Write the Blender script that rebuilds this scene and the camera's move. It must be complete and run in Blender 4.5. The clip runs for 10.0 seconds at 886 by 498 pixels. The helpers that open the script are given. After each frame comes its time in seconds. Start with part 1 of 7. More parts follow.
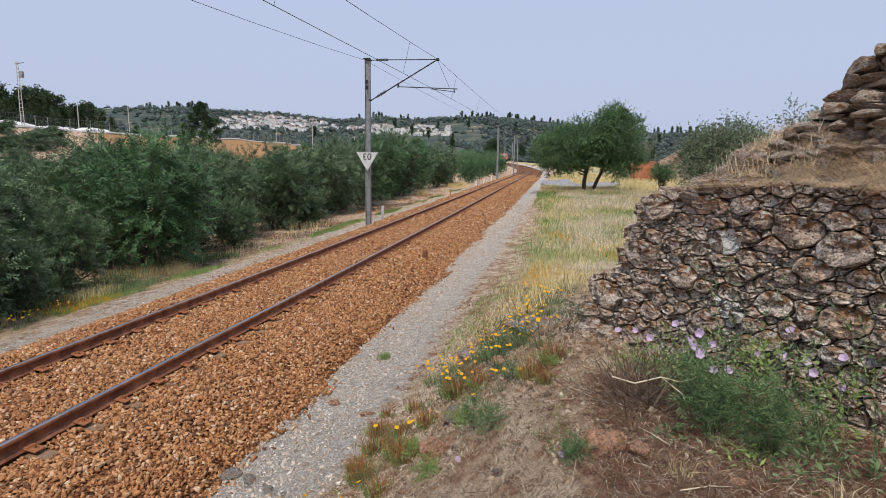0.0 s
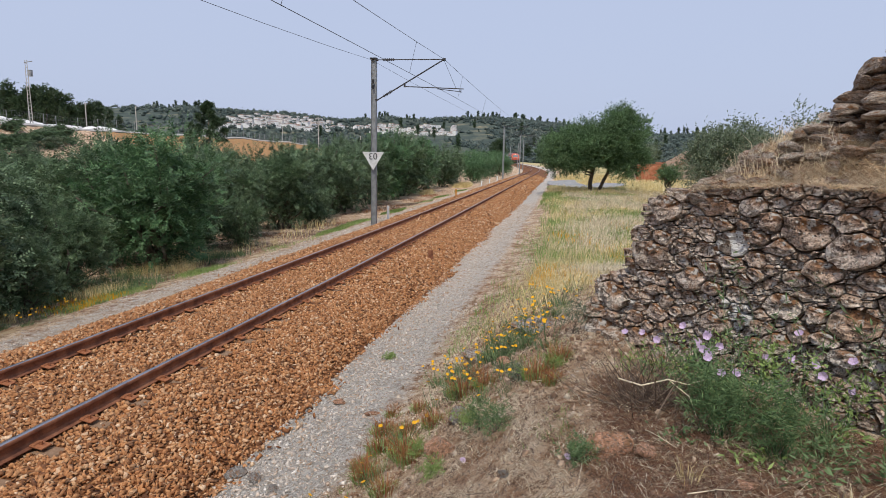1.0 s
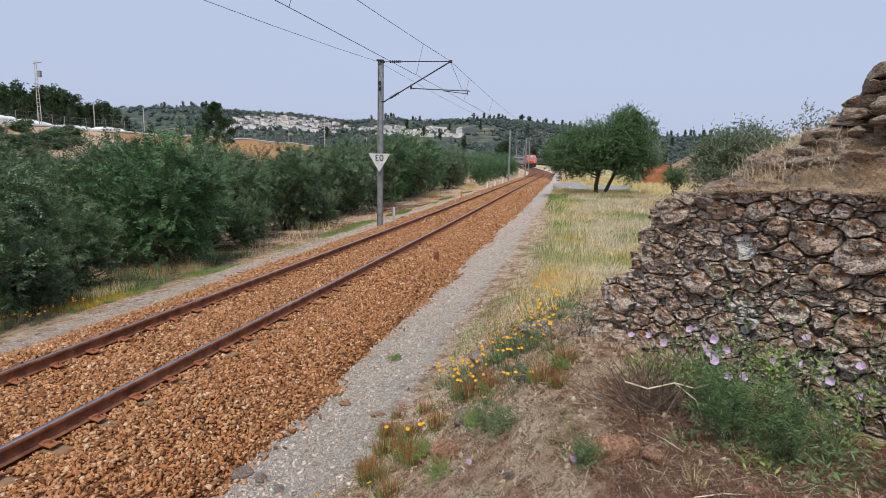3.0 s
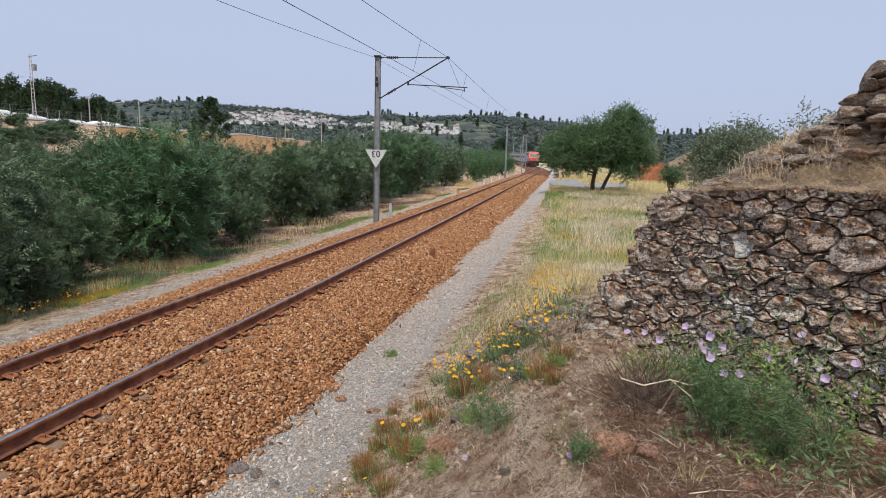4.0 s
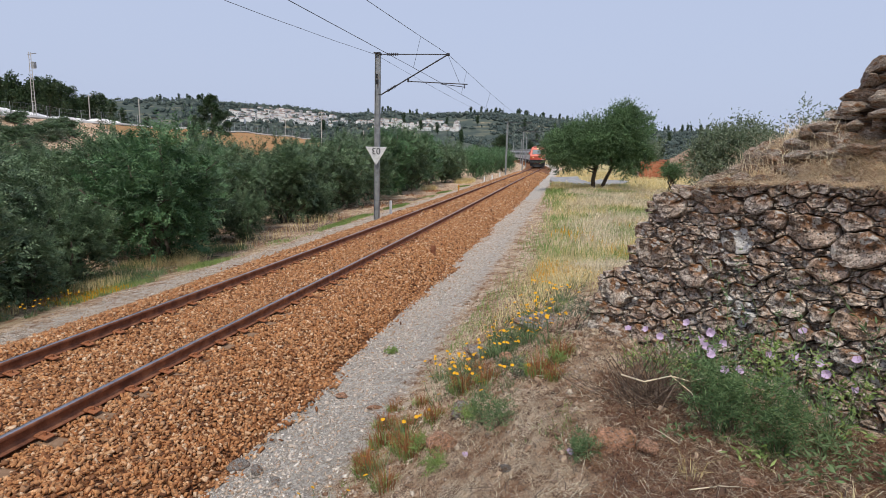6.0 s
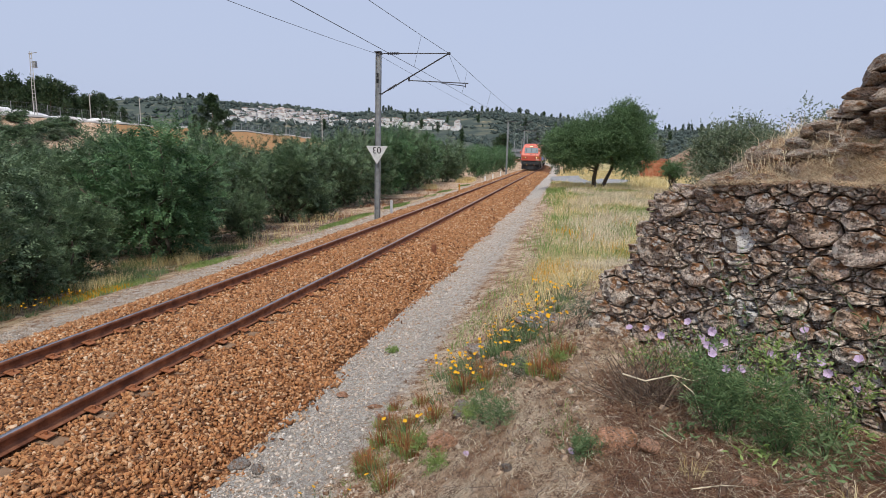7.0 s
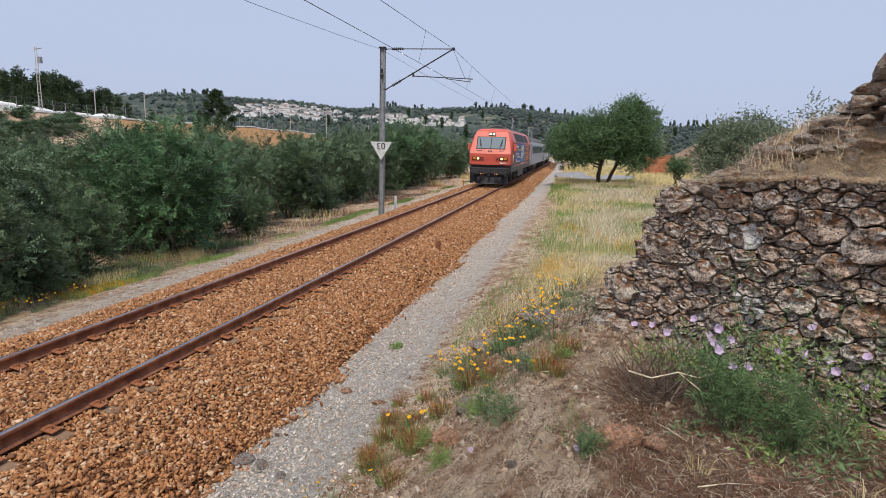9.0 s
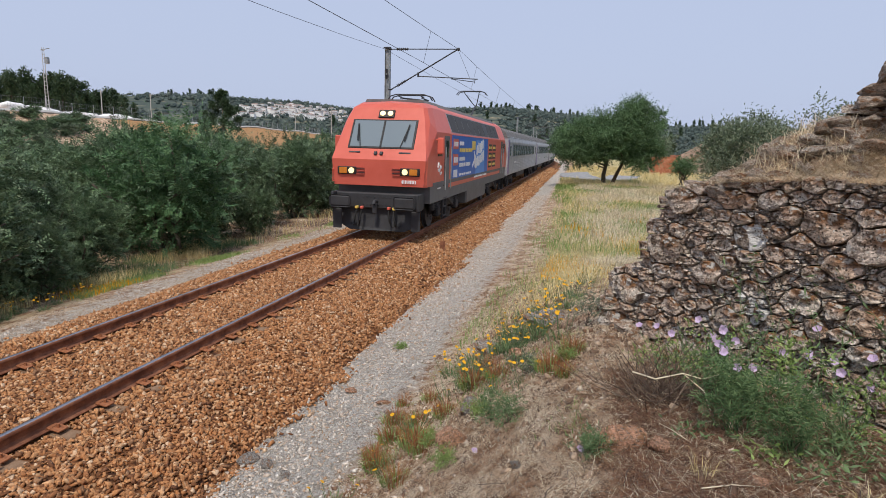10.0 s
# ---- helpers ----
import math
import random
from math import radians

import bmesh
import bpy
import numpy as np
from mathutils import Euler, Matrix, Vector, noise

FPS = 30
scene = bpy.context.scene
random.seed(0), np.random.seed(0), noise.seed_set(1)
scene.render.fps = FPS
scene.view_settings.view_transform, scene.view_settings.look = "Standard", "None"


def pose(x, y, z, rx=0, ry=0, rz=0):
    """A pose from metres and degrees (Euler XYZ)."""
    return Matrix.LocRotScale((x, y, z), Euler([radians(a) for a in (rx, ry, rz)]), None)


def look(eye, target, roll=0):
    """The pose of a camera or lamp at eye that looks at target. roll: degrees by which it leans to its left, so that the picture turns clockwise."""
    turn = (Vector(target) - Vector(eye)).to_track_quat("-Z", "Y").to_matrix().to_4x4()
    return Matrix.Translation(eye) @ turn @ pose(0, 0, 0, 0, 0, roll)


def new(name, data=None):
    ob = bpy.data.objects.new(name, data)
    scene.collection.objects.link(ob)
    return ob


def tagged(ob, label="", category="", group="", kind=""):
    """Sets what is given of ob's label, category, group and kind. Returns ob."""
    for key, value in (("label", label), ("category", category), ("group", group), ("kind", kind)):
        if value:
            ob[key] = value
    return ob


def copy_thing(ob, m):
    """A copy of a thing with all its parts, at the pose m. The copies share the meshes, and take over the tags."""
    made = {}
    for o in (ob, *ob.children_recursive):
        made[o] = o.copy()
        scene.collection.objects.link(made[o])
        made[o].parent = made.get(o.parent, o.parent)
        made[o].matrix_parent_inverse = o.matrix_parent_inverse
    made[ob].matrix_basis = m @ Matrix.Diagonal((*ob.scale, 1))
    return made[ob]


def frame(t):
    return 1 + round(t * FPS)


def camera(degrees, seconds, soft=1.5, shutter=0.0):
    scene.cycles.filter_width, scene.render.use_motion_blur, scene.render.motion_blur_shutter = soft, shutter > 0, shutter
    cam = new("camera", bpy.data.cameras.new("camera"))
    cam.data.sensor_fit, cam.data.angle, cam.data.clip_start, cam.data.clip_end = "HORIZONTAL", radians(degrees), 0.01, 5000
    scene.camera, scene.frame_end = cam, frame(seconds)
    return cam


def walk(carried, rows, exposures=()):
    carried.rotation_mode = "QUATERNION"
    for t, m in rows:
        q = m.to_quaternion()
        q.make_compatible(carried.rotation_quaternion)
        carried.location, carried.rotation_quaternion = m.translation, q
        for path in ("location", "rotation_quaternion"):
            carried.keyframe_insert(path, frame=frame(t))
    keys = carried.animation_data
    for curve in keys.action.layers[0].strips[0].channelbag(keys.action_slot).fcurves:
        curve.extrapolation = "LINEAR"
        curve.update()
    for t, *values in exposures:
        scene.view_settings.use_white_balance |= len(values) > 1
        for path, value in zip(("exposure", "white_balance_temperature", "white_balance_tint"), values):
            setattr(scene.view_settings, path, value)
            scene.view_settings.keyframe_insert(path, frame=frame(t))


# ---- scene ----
import itertools

# ---------------------------------------------------------------- camera
cam = camera(73.8, 10.0, soft=0.5)
PATH = [
    (0.0, look((5.938, 0.551, 2.730), (3.939, 10.224, 1.167), 0.81)),
    (0.5, look((5.933, 0.562, 2.728), (3.902, 10.225, 1.144), 0.70)),
    (1.0, look((5.927, 0.560, 2.730), (3.843, 10.215, 1.165), 1.07)),
    (1.5, look((5.924, 0.554, 2.733), (3.768, 10.195, 1.184), 1.16)),
    (2.0, look((5.926, 0.541, 2.738), (3.744, 10.178, 1.200), 1.12)),
    (2.5, look((5.922, 0.541, 2.738), (3.731, 10.177, 1.211), 1.15)),
    (4.0, look((5.911, 0.546, 2.729), (3.804, 10.191, 1.138), 1.66)),
    (4.5, look((5.917, 0.550, 2.728), (3.808, 10.193, 1.122), 1.39)),
    (5.0, look((5.918, 0.551, 2.730), (3.809, 10.193, 1.120), 1.41)),
    (5.5, look((5.914, 0.552, 2.727), (3.808, 10.191, 1.098), 1.54)),
    (7.0, look((5.909, 0.557, 2.722), (3.787, 10.189, 1.070), 1.53)),
    (7.5, look((5.904, 0.561, 2.723), (3.769, 10.187, 1.050), 1.54)),
    (8.0, look((5.909, 0.555, 2.726), (3.765, 10.176, 1.041), 1.44)),
    (8.5, look((5.897, 0.569, 2.717), (3.741, 10.184, 1.012), 1.68)),
    (9.0, look((5.898, 0.573, 2.717), (3.716, 10.180, 0.998), 1.60)),
    (9.5, look((5.904, 0.569, 2.722), (3.680, 10.165, 0.999), 1.68)),
    (10.0, look((5.902, 0.566, 2.722), (3.644, 10.154, 1.002), 1.62)),
]
walk(cam, PATH, exposures=[(0.0, 0.16), (10.0, 0.16)])

# ---------------------------------------------------------------- world, sun
SUN_ELEVATION, SUN_AZIMUTH = radians(58), radians(180)
world = bpy.data.worlds.new("sky")
scene.world = world
world.use_nodes = True
wn, wl = world.node_tree.nodes, world.node_tree.links
wn.clear()
w_out, w_bg, w_sky, w_mix = (wn.new(k) for k in ("ShaderNodeOutputWorld", "ShaderNodeBackground", "ShaderNodeTexSky", "ShaderNodeMixRGB"))
w_sky.sky_type, w_sky.sun_disc = "NISHITA", False
w_sky.sun_elevation, w_sky.sun_rotation = SUN_ELEVATION, SUN_AZIMUTH
w_sky.dust_density, w_sky.air_density = 4.0, 1.2
w_mix.inputs[0].default_value = 0.88
# a thin, even veil of cloud over the blue
w_mix.inputs[2].default_value = (4.75, 5.45, 7.35, 1)
wl.new(w_sky.outputs[0], w_mix.inputs[1])
wl.new(w_mix.outputs[0], w_bg.inputs[0])
w_bg.inputs[1].default_value = 0.1
wl.new(w_bg.outputs[0], w_out.inputs[0])

sun = new("sun", bpy.data.lights.new("sun", "SUN"))
sun.data.energy, sun.data.angle, sun.data.color = 2.7, radians(5), (1.0, 0.925, 0.83)
sun.matrix_world = look((0, 0, 50), (50 * math.sin(SUN_AZIMUTH + math.pi) / math.tan(SUN_ELEVATION), 50 * math.cos(SUN_AZIMUTH + math.pi) / math.tan(SUN_ELEVATION), 0))

# ---------------------------------------------------------------- mesh helpers


def raw(name, verts, faces, mats, parent=None, label="", smooth=False, index=None):
    """One mesh object from arrays of corners and faces."""
    me = bpy.data.meshes.new(name)
    if isinstance(faces, np.ndarray):
        n, k = faces.shape
        me.vertices.add(len(verts))
        me.vertices.foreach_set("co", np.ascontiguousarray(verts, dtype=np.float32).ravel())
        me.loops.add(n * k)
        me.loops.foreach_set("vertex_index", np.ascontiguousarray(faces, dtype=np.int32).ravel())
        me.polygons.add(n)
        me.polygons.foreach_set("loop_start", np.arange(0, n * k, k, dtype=np.int32))
        me.polygons.foreach_set("loop_total", np.full(n, k, dtype=np.int32))
        me.update(calc_edges=True)
    else:
        me.from_pydata([tuple(v) for v in verts], [], faces)
    for m in mats if isinstance(mats, (list, tuple)) else [mats]:
        me.materials.append(m)
    if index is not None:
        me.polygons.foreach_set("material_index", np.asarray(index, dtype=np.int32))
    if smooth:
        me.polygons.foreach_set("use_smooth", np.ones(len(me.polygons), dtype=bool))
    ob = new(name, me)
    if parent:
        ob.parent = parent
    if label:
        ob["label"] = label
    return ob


def part(name, bm, material, parent, label="", smooth=False):
    """Links a bmesh as one mesh object under a thing or under a part."""
    me = bpy.data.meshes.new(name)
    bmesh.ops.recalc_face_normals(bm, faces=bm.faces)
    bm.to_mesh(me)
    bm.free()
    for m in material if isinstance(material, (list, tuple)) else [material]:
        me.materials.append(m)
    if smooth:
        me.polygons.foreach_set("use_smooth", np.ones(len(me.polygons), dtype=bool))
    ob = new(name, me)
    if parent:
        ob.parent = parent
    if label:
        ob["label"] = label
    return ob


def again(ob, m, parent=None):
    """Another object on the same mesh, for alike parts."""
    o = new(ob.name.split(".")[0], ob.data)
    o.parent = parent or ob.parent
    o.matrix_basis = m
    if ob.get("label"):
        o["label"] = ob["label"]
    return o


def box(bm, c, s, bevel=0.0, rot=None):
    r = bmesh.ops.create_cube(bm, size=1.0)
    m = Matrix.Translation(c) @ (rot or Matrix()) @ Matrix.Diagonal((*s, 1))
    bmesh.ops.transform(bm, matrix=m, verts=r["verts"])
    if bevel:
        es = list({e for v in r["verts"] for e in v.link_edges})
        bmesh.ops.bevel(bm, geom=es, offset=bevel, segments=1, affect="EDGES")
    return bm


def rod(bm, a, b, r0, r1=None, seg=8, caps=True):
    a, b = Vector(a), Vector(b)
    d = b - a
    m = Matrix.Translation((a + b) / 2) @ d.to_track_quat("Z", "Y").to_matrix().to_4x4()
    bmesh.ops.create_cone(bm, cap_ends=caps, segments=seg, radius1=r0, radius2=r0 if r1 is None else r1, depth=d.length, matrix=m)
    return bm


def tube(bm, pts, r, seg=6, taper=1.0):
    """A round bar along a line of points."""
    pts = [Vector(p) for p in pts]
    rings = []
    for i, p in enumerate(pts):
        d = (pts[min(i + 1, len(pts) - 1)] - pts[max(i - 1, 0)]).normalized()
        x = d.orthogonal().normalized() if abs(d.z) > 0.95 else d.cross(Vector((0, 0, 1))).normalized()
        y = d.cross(x)
        k = r * (1 + (taper - 1) * i / max(1, len(pts) - 1))
        rings.append([bm.verts.new(p + k * (math.cos(a) * x + math.sin(a) * y)) for a in (2 * math.pi * j / seg for j in range(seg))])
    for a, b in zip(rings, rings[1:]):
        for j in range(seg):
            bm.faces.new((a[j], a[(j + 1) % seg], b[(j + 1) % seg], b[j]))
    bm.faces.new(rings[0][::-1])
    bm.faces.new(rings[-1])
    return bm


def prism(bm, outline, y0, y1):
    """An outline in x and z, drawn out along y."""
    a = [bm.verts.new((x, y0, z)) for x, z in outline]
    b = [bm.verts.new((x, y1, z)) for x, z in outline]
    n = len(a)
    for i in range(n):
        bm.faces.new((a[i], a[(i + 1) % n], b[(i + 1) % n], b[i]))
    bm.faces.new(a[::-1])
    bm.faces.new(b)
    return bm


def thing(name, label, category, m=None, group="", kind=""):
    ob = new(name)
    ob.empty_display_size = 0.1
    if m is not None:
        ob.matrix_basis = m
    return tagged(ob, label, category, group, kind)


# ---------------------------------------------------------------- materials
def surface(name, colours, scale=4.0, rough=0.8, metal=0.0, bump=0.3, fine=60.0, by="noise", spread=0.34, dist=0.02, through_light=0.0, coat=0.0):
    """A grained surface: colours mixed by broad and fine noise; by: 'island' or 'object' mixes them piece by piece."""
    m = bpy.data.materials.new(name)
    m.use_nodes = True
    nt = m.node_tree
    n, l = nt.nodes, nt.links
    bsdf = n["Principled BSDF"]
    out = n["Material Output"]
    co = n.new("ShaderNodeTexCoord")
    broad, grain = n.new("ShaderNodeTexNoise"), n.new("ShaderNodeTexNoise")
    for t, s, d in ((broad, scale, 5), (grain, fine, 4)):
        t.inputs["Scale"].default_value, t.inputs["Detail"].default_value = s, d
        t.inputs["Roughness"].default_value = 0.6
        l.new(co.outputs["Object"], t.inputs["Vector"])
    ramp = n.new("ShaderNodeValToRGB")
    els = ramp.color_ramp.elements
    while len(els) < len(colours):
        els.new(0.5)
    for i, c in enumerate(colours):
        els[i].position = 0.5 + spread * (i / max(1, len(colours) - 1) - 0.5) if by == "noise" else i / max(1, len(colours) - 1)
        els[i].color = (*c, 1)
    if by == "noise":
        add = n.new("ShaderNodeMath")
        add.operation = "MULTIPLY_ADD"
        l.new(grain.outputs["Fac"], add.inputs[0])
        add.inputs[1].default_value, add.inputs[2].default_value = 0.5, -0.25
        su = n.new("ShaderNodeMath")
        l.new(add.outputs[0], su.inputs[0])
        l.new(broad.outputs["Fac"], su.inputs[1])
        l.new(su.outputs[0], ramp.inputs[0])
        col = ramp.outputs[0]
    else:
        if by == "island":
            g = n.new("ShaderNodeNewGeometry")
            l.new(g.outputs["Random Per Island"], ramp.inputs[0])
        else:
            g = n.new("ShaderNodeObjectInfo")
            l.new(g.outputs["Random"], ramp.inputs[0])
        hs = n.new("ShaderNodeHueSaturation")
        mr = n.new("ShaderNodeMapRange")
        mr.inputs[1].default_value, mr.inputs[2].default_value = 0.38, 0.62
        mr.inputs[3].default_value, mr.inputs[4].default_value = 1 - spread * 0.6, 1 + spread * 0.6
        mixed = n.new("ShaderNodeMath")
        mixed.operation = "ADD"
        half = n.new("ShaderNodeMath")
        half.operation = "MULTIPLY"
        half.inputs[1].default_value = 0.5
        l.new(grain.outputs["Fac"], mixed.inputs[0])
        l.new(broad.outputs["Fac"], mixed.inputs[1])
        l.new(mixed.outputs[0], half.inputs[0])
        l.new(half.outputs[0], mr.inputs[0])
        l.new(mr.outputs[0], hs.inputs["Value"])
        l.new(ramp.outputs[0], hs.inputs["Color"])
        col = hs.outputs[0]
    l.new(col, bsdf.inputs["Base Color"])
    rr = n.new("ShaderNodeMapRange")
    rr.inputs[3].default_value, rr.inputs[4].default_value = max(0, rough - 0.12), min(1, rough + 0.12)
    l.new(grain.outputs["Fac"], rr.inputs[0])
    l.new(rr.outputs[0], bsdf.inputs["Roughness"])
    bsdf.inputs["Metallic"].default_value = metal
    bsdf.inputs["Specular IOR Level"].default_value = 0.3
    bsdf.inputs["Coat Weight"].default_value = coat
    if bump:
        b = n.new("ShaderNodeBump")
        b.inputs["Strength"].default_value, b.inputs["Distance"].default_value = bump, dist
        l.new(grain.outputs["Fac"], b.inputs["Height"])
        l.new(b.outputs[0], bsdf.inputs["Normal"])
    if through_light:
        tr, mx = n.new("ShaderNodeBsdfTranslucent"), n.new("ShaderNodeMixShader")
        l.new(col, tr.inputs["Color"])
        mx.inputs[0].default_value = through_light
        l.new(bsdf.outputs[0], mx.inputs[1])
        l.new(tr.outputs[0], mx.inputs[2])
        l.new(mx.outputs[0], out.inputs[0])
    return m


def glow(name, colour, strength):
    m = bpy.data.materials.new(name)
    m.use_nodes = True
    b = m.node_tree.nodes["Principled BSDF"]
    b.inputs["Base Color"].default_value = (*colour, 1)
    b.inputs["Emission Color"].default_value = (*colour, 1)
    b.inputs["Emission Strength"].default_value = strength
    return m


BALLAST = surface("ballast_stone", [(0.1, 0.042, 0.021), (0.34, 0.146, 0.057), (0.43, 0.205, 0.085), (0.24, 0.1, 0.041), (0.48, 0.245, 0.109), (0.38, 0.17, 0.069), (0.52, 0.315, 0.17), (0.15, 0.063, 0.029), (0.49, 0.252, 0.11), (0.6, 0.44, 0.295)], 30, 0.9, bump=0.15, fine=160, by="island", spread=0.7, dist=0.002)
BALLAST_BED = surface("ballast_bed", [(0.045, 0.017, 0.008), (0.17, 0.068, 0.025), (0.3, 0.13, 0.047)], 9, 0.95, bump=1.0, fine=22, spread=0.3, dist=0.05)
GREY_STONE = surface("path_stone", [(0.28, 0.25, 0.21), (0.54, 0.49, 0.43), (0.43, 0.32, 0.23), (0.62, 0.57, 0.51), (0.35, 0.23, 0.14), (0.74, 0.69, 0.62)], 40, 0.88, bump=0.3, fine=200, by="island", spread=0.4, dist=0.003)
RUST = surface("rusty_rail", [(0.13, 0.05, 0.028), (0.23, 0.09, 0.046), (0.32, 0.14, 0.072)], 6, 0.8, bump=0.2, fine=90, dist=0.004)
RAIL_TOP = surface("polished_rail_head", [(0.34, 0.33, 0.34), (0.48, 0.46, 0.47)], 3, 0.4, metal=1.0, bump=0.05, fine=70, dist=0.001)
CLIP = surface("orange_rust", [(0.22, 0.08, 0.035), (0.34, 0.135, 0.06)], 20, 0.8, fine=120, dist=0.003)
CONCRETE = surface("brown_stained_concrete", [(0.13, 0.075, 0.042), (0.22, 0.135, 0.08), (0.3, 0.2, 0.13)], 6, 0.9, fine=90, dist=0.004)
PALE_CONCRETE = surface("pale_concrete", [(0.36, 0.35, 0.33), (0.5, 0.49, 0.46)], 3, 0.9, fine=60, dist=0.004)
STEEL = surface("weathered_galvanised_steel", [(0.2, 0.21, 0.215), (0.3, 0.315, 0.32), (0.4, 0.415, 0.42)], 3, 0.55, metal=0.5, bump=0.1, fine=50, dist=0.003)
DARK_STEEL = surface("dark_steel", [(0.035, 0.036, 0.04), (0.07, 0.07, 0.075)], 5, 0.55, metal=0.3, bump=0.1, fine=60, dist=0.003)
WIRE = surface("dark_wire", [(0.035, 0.035, 0.04), (0.06, 0.06, 0.065)], 5, 0.5, metal=0.6, bump=0)
WHITE_PAINT = surface("white_paint", [(0.72, 0.72, 0.7), (0.84, 0.84, 0.82)], 4, 0.6, bump=0.1, fine=70, dist=0.003)
SIGN_FACE = surface("weathered_sign_white", [(0.5, 0.51, 0.5), (0.68, 0.69, 0.68)], 5, 0.5, bump=0.05, fine=40, dist=0.002)
BLACK_PAINT = surface("black_paint", [(0.012, 0.012, 0.013), (0.03, 0.03, 0.03)], 5, 0.5, bump=0.05)
ORANGE_PAINT = surface("orange_paint", [(0.5, 0.2, 0.03), (0.62, 0.3, 0.06)], 6, 0.6, bump=0.1)
ASPHALT = surface("worn_asphalt", [(0.2, 0.2, 0.2), (0.28, 0.28, 0.28), (0.34, 0.34, 0.33)], 1.5, 0.9, fine=60, dist=0.004)

# ---------------------------------------------------------------- the line of the track
BEND_AT = (-60, 0, 60, 105, 140, 180, 320, 700)
BEND = (0.000624, 0.000624, -0.000235, 0.000612, 0.002579, 0.000514, 0.001166, 0.001166)
_s = np.arange(-60.0, 701.0, 1.0)
_k = np.interp(_s, BEND_AT, BEND)
_th = np.concatenate([[0], np.cumsum(_k[:-1])])
_x = np.concatenate([[0], np.cumsum(-np.sin(_th[:-1]))])
_y = np.concatenate([[0], np.cumsum(np.cos(_th[:-1]))])
_i0 = 60
_th -= _th[_i0]
_x = np.concatenate([[0], np.cumsum(-np.sin(_th[:-1]))])
_y = np.concatenate([[0], np.cumsum(np.cos(_th[:-1]))])
_x -= _x[_i0]
_y -= _y[_i0]


def line(s, u=0.0, z=0.0):
    """World places s metres along the track and u metres to its right."""
    x, y, th = np.interp(s, _s, _x), np.interp(s, _s, _y), np.interp(s, _s, _th)
    return np.stack(np.broadcast_arrays(x + u * np.cos(th), y + u * np.sin(th), z + 0 * x), -1)


def heading(s):
    return float(np.interp(s, _s, _th))


def side(x, y):
    """Metres to the right of the track."""
    return x - np.interp(y, _y, _x)


def step(v, a, b):
    t = np.clip((v - a) / (b - a), 0, 1)
    return t * t * (3 - 2 * t)


def wavy(x, y, f, seed=0):
    """Cheap smooth unevenness from a few sines."""
    r = np.random.default_rng(seed)
    out = 0 * x
    for k in range(5):
        a, p = r.uniform(0, math.tau, 2)
        g = f * r.uniform(0.6, 1.9)
        out = out + np.sin(g * (np.cos(a) * x + np.sin(a) * y) + p)
    return out / 5


EYE = (5.938, 0.551)
# skyline of the hills: bearing in degrees and slope seen from the line
SKY_AT = (-180, -110, -75, -60, -48, -43.6, -36.2, -31.6, -26.7, -21.6, -19, -13.7, -8.3, -3, 2.2, 7.2, 11.8, 15.4, 24.6, 40, 70, 110, 180)
SKY_UP = (0.03, 0.04, 0.05, 0.055, 0.056, 0.055, 0.0605, 0.059, 0.057, 0.0475, 0.053, 0.053, 0.058, 0.051, 0.043, 0.034, 0.036, 0.034, 0.032, 0.03, 0.03, 0.03, 0.03)


def height(x, y):
    """The ground."""
    u = side(x, y)
    r = np.hypot(x - EYE[0], y - EYE[1])
    az = np.degrees(np.arctan2(x - EYE[0], y - EYE[1]))
    # the bed and the strips beside it
    z = np.interp(u, (-60, -30, -14, -7, -5, -3.7, -2.8, -2.5, 2.5, 2.8, 3.2, 4.1, 5, 12, 60), (-1.3, -1.4, -1.3, -1.05, -0.85, -0.62, -0.55, -0.62, -0.62, -0.46, -0.36, -0.2, -0.12, -0.05, 0.1))
    # the bank on which the wall stands
    bank = 1 - step(y, 5.5, 17)
    z = z + (bank * 1.1 + 0.06) * step(u, 4.0, 6.3)
    z = z + np.where(np.abs(u) > 2.8, 0.025 * wavy(x, y, 3.1, 3) + 0.05 * wavy(x, y, 0.9, 4), 0) * np.clip(r / 3, 0, 1)
    # the terrace to the left with its slope
    edge = np.interp(y, (-60, 58, 64, 77, 107, 150, 230, 400), (-50, -54.2, -56.7, -55.2, -59.9, -66.5, -84, -130))
    rise = np.interp(x - edge, (-140, -40, -6, 0, 3, 12, 24), (9.5, 7.2, 6.6, 6.5, 5.2, 2.2, 0.0))
    z = np.where(x < edge + 24, np.maximum(z, z + rise * (1 - step(y, 155, 260)) + (0.35 * wavy(x, y, 0.25, 8))), z)
    # hills beyond the valley
    top = np.interp(az, SKY_AT, SKY_UP)
    far = step(r, 330, 930)
    hill = far * (top * 930 + 2.7) * (1 - 0.25 * step(r, 1100, 3000))
    hill = hill + far * (5 * wavy(x, y, 0.012, 12) + 2.0 * wavy(x, y, 0.05, 13)) * (1 - step(r, 800, 930) * 0.6)
    low = -6 * step(r, 160, 320) * (1 - step(np.abs(u), 0, 40) * 0) * step(np.abs(u), 12, 60) * step(u * -1, -1e9, 60)
    return z * (1 - far) + hill + low * (1 - far) * np.where(u < 0, 1 - step(-u, 60, 130), 1)


def on_ground(x, y):
    return float(height(np.array([float(x)]), np.array([float(y)]))[0])
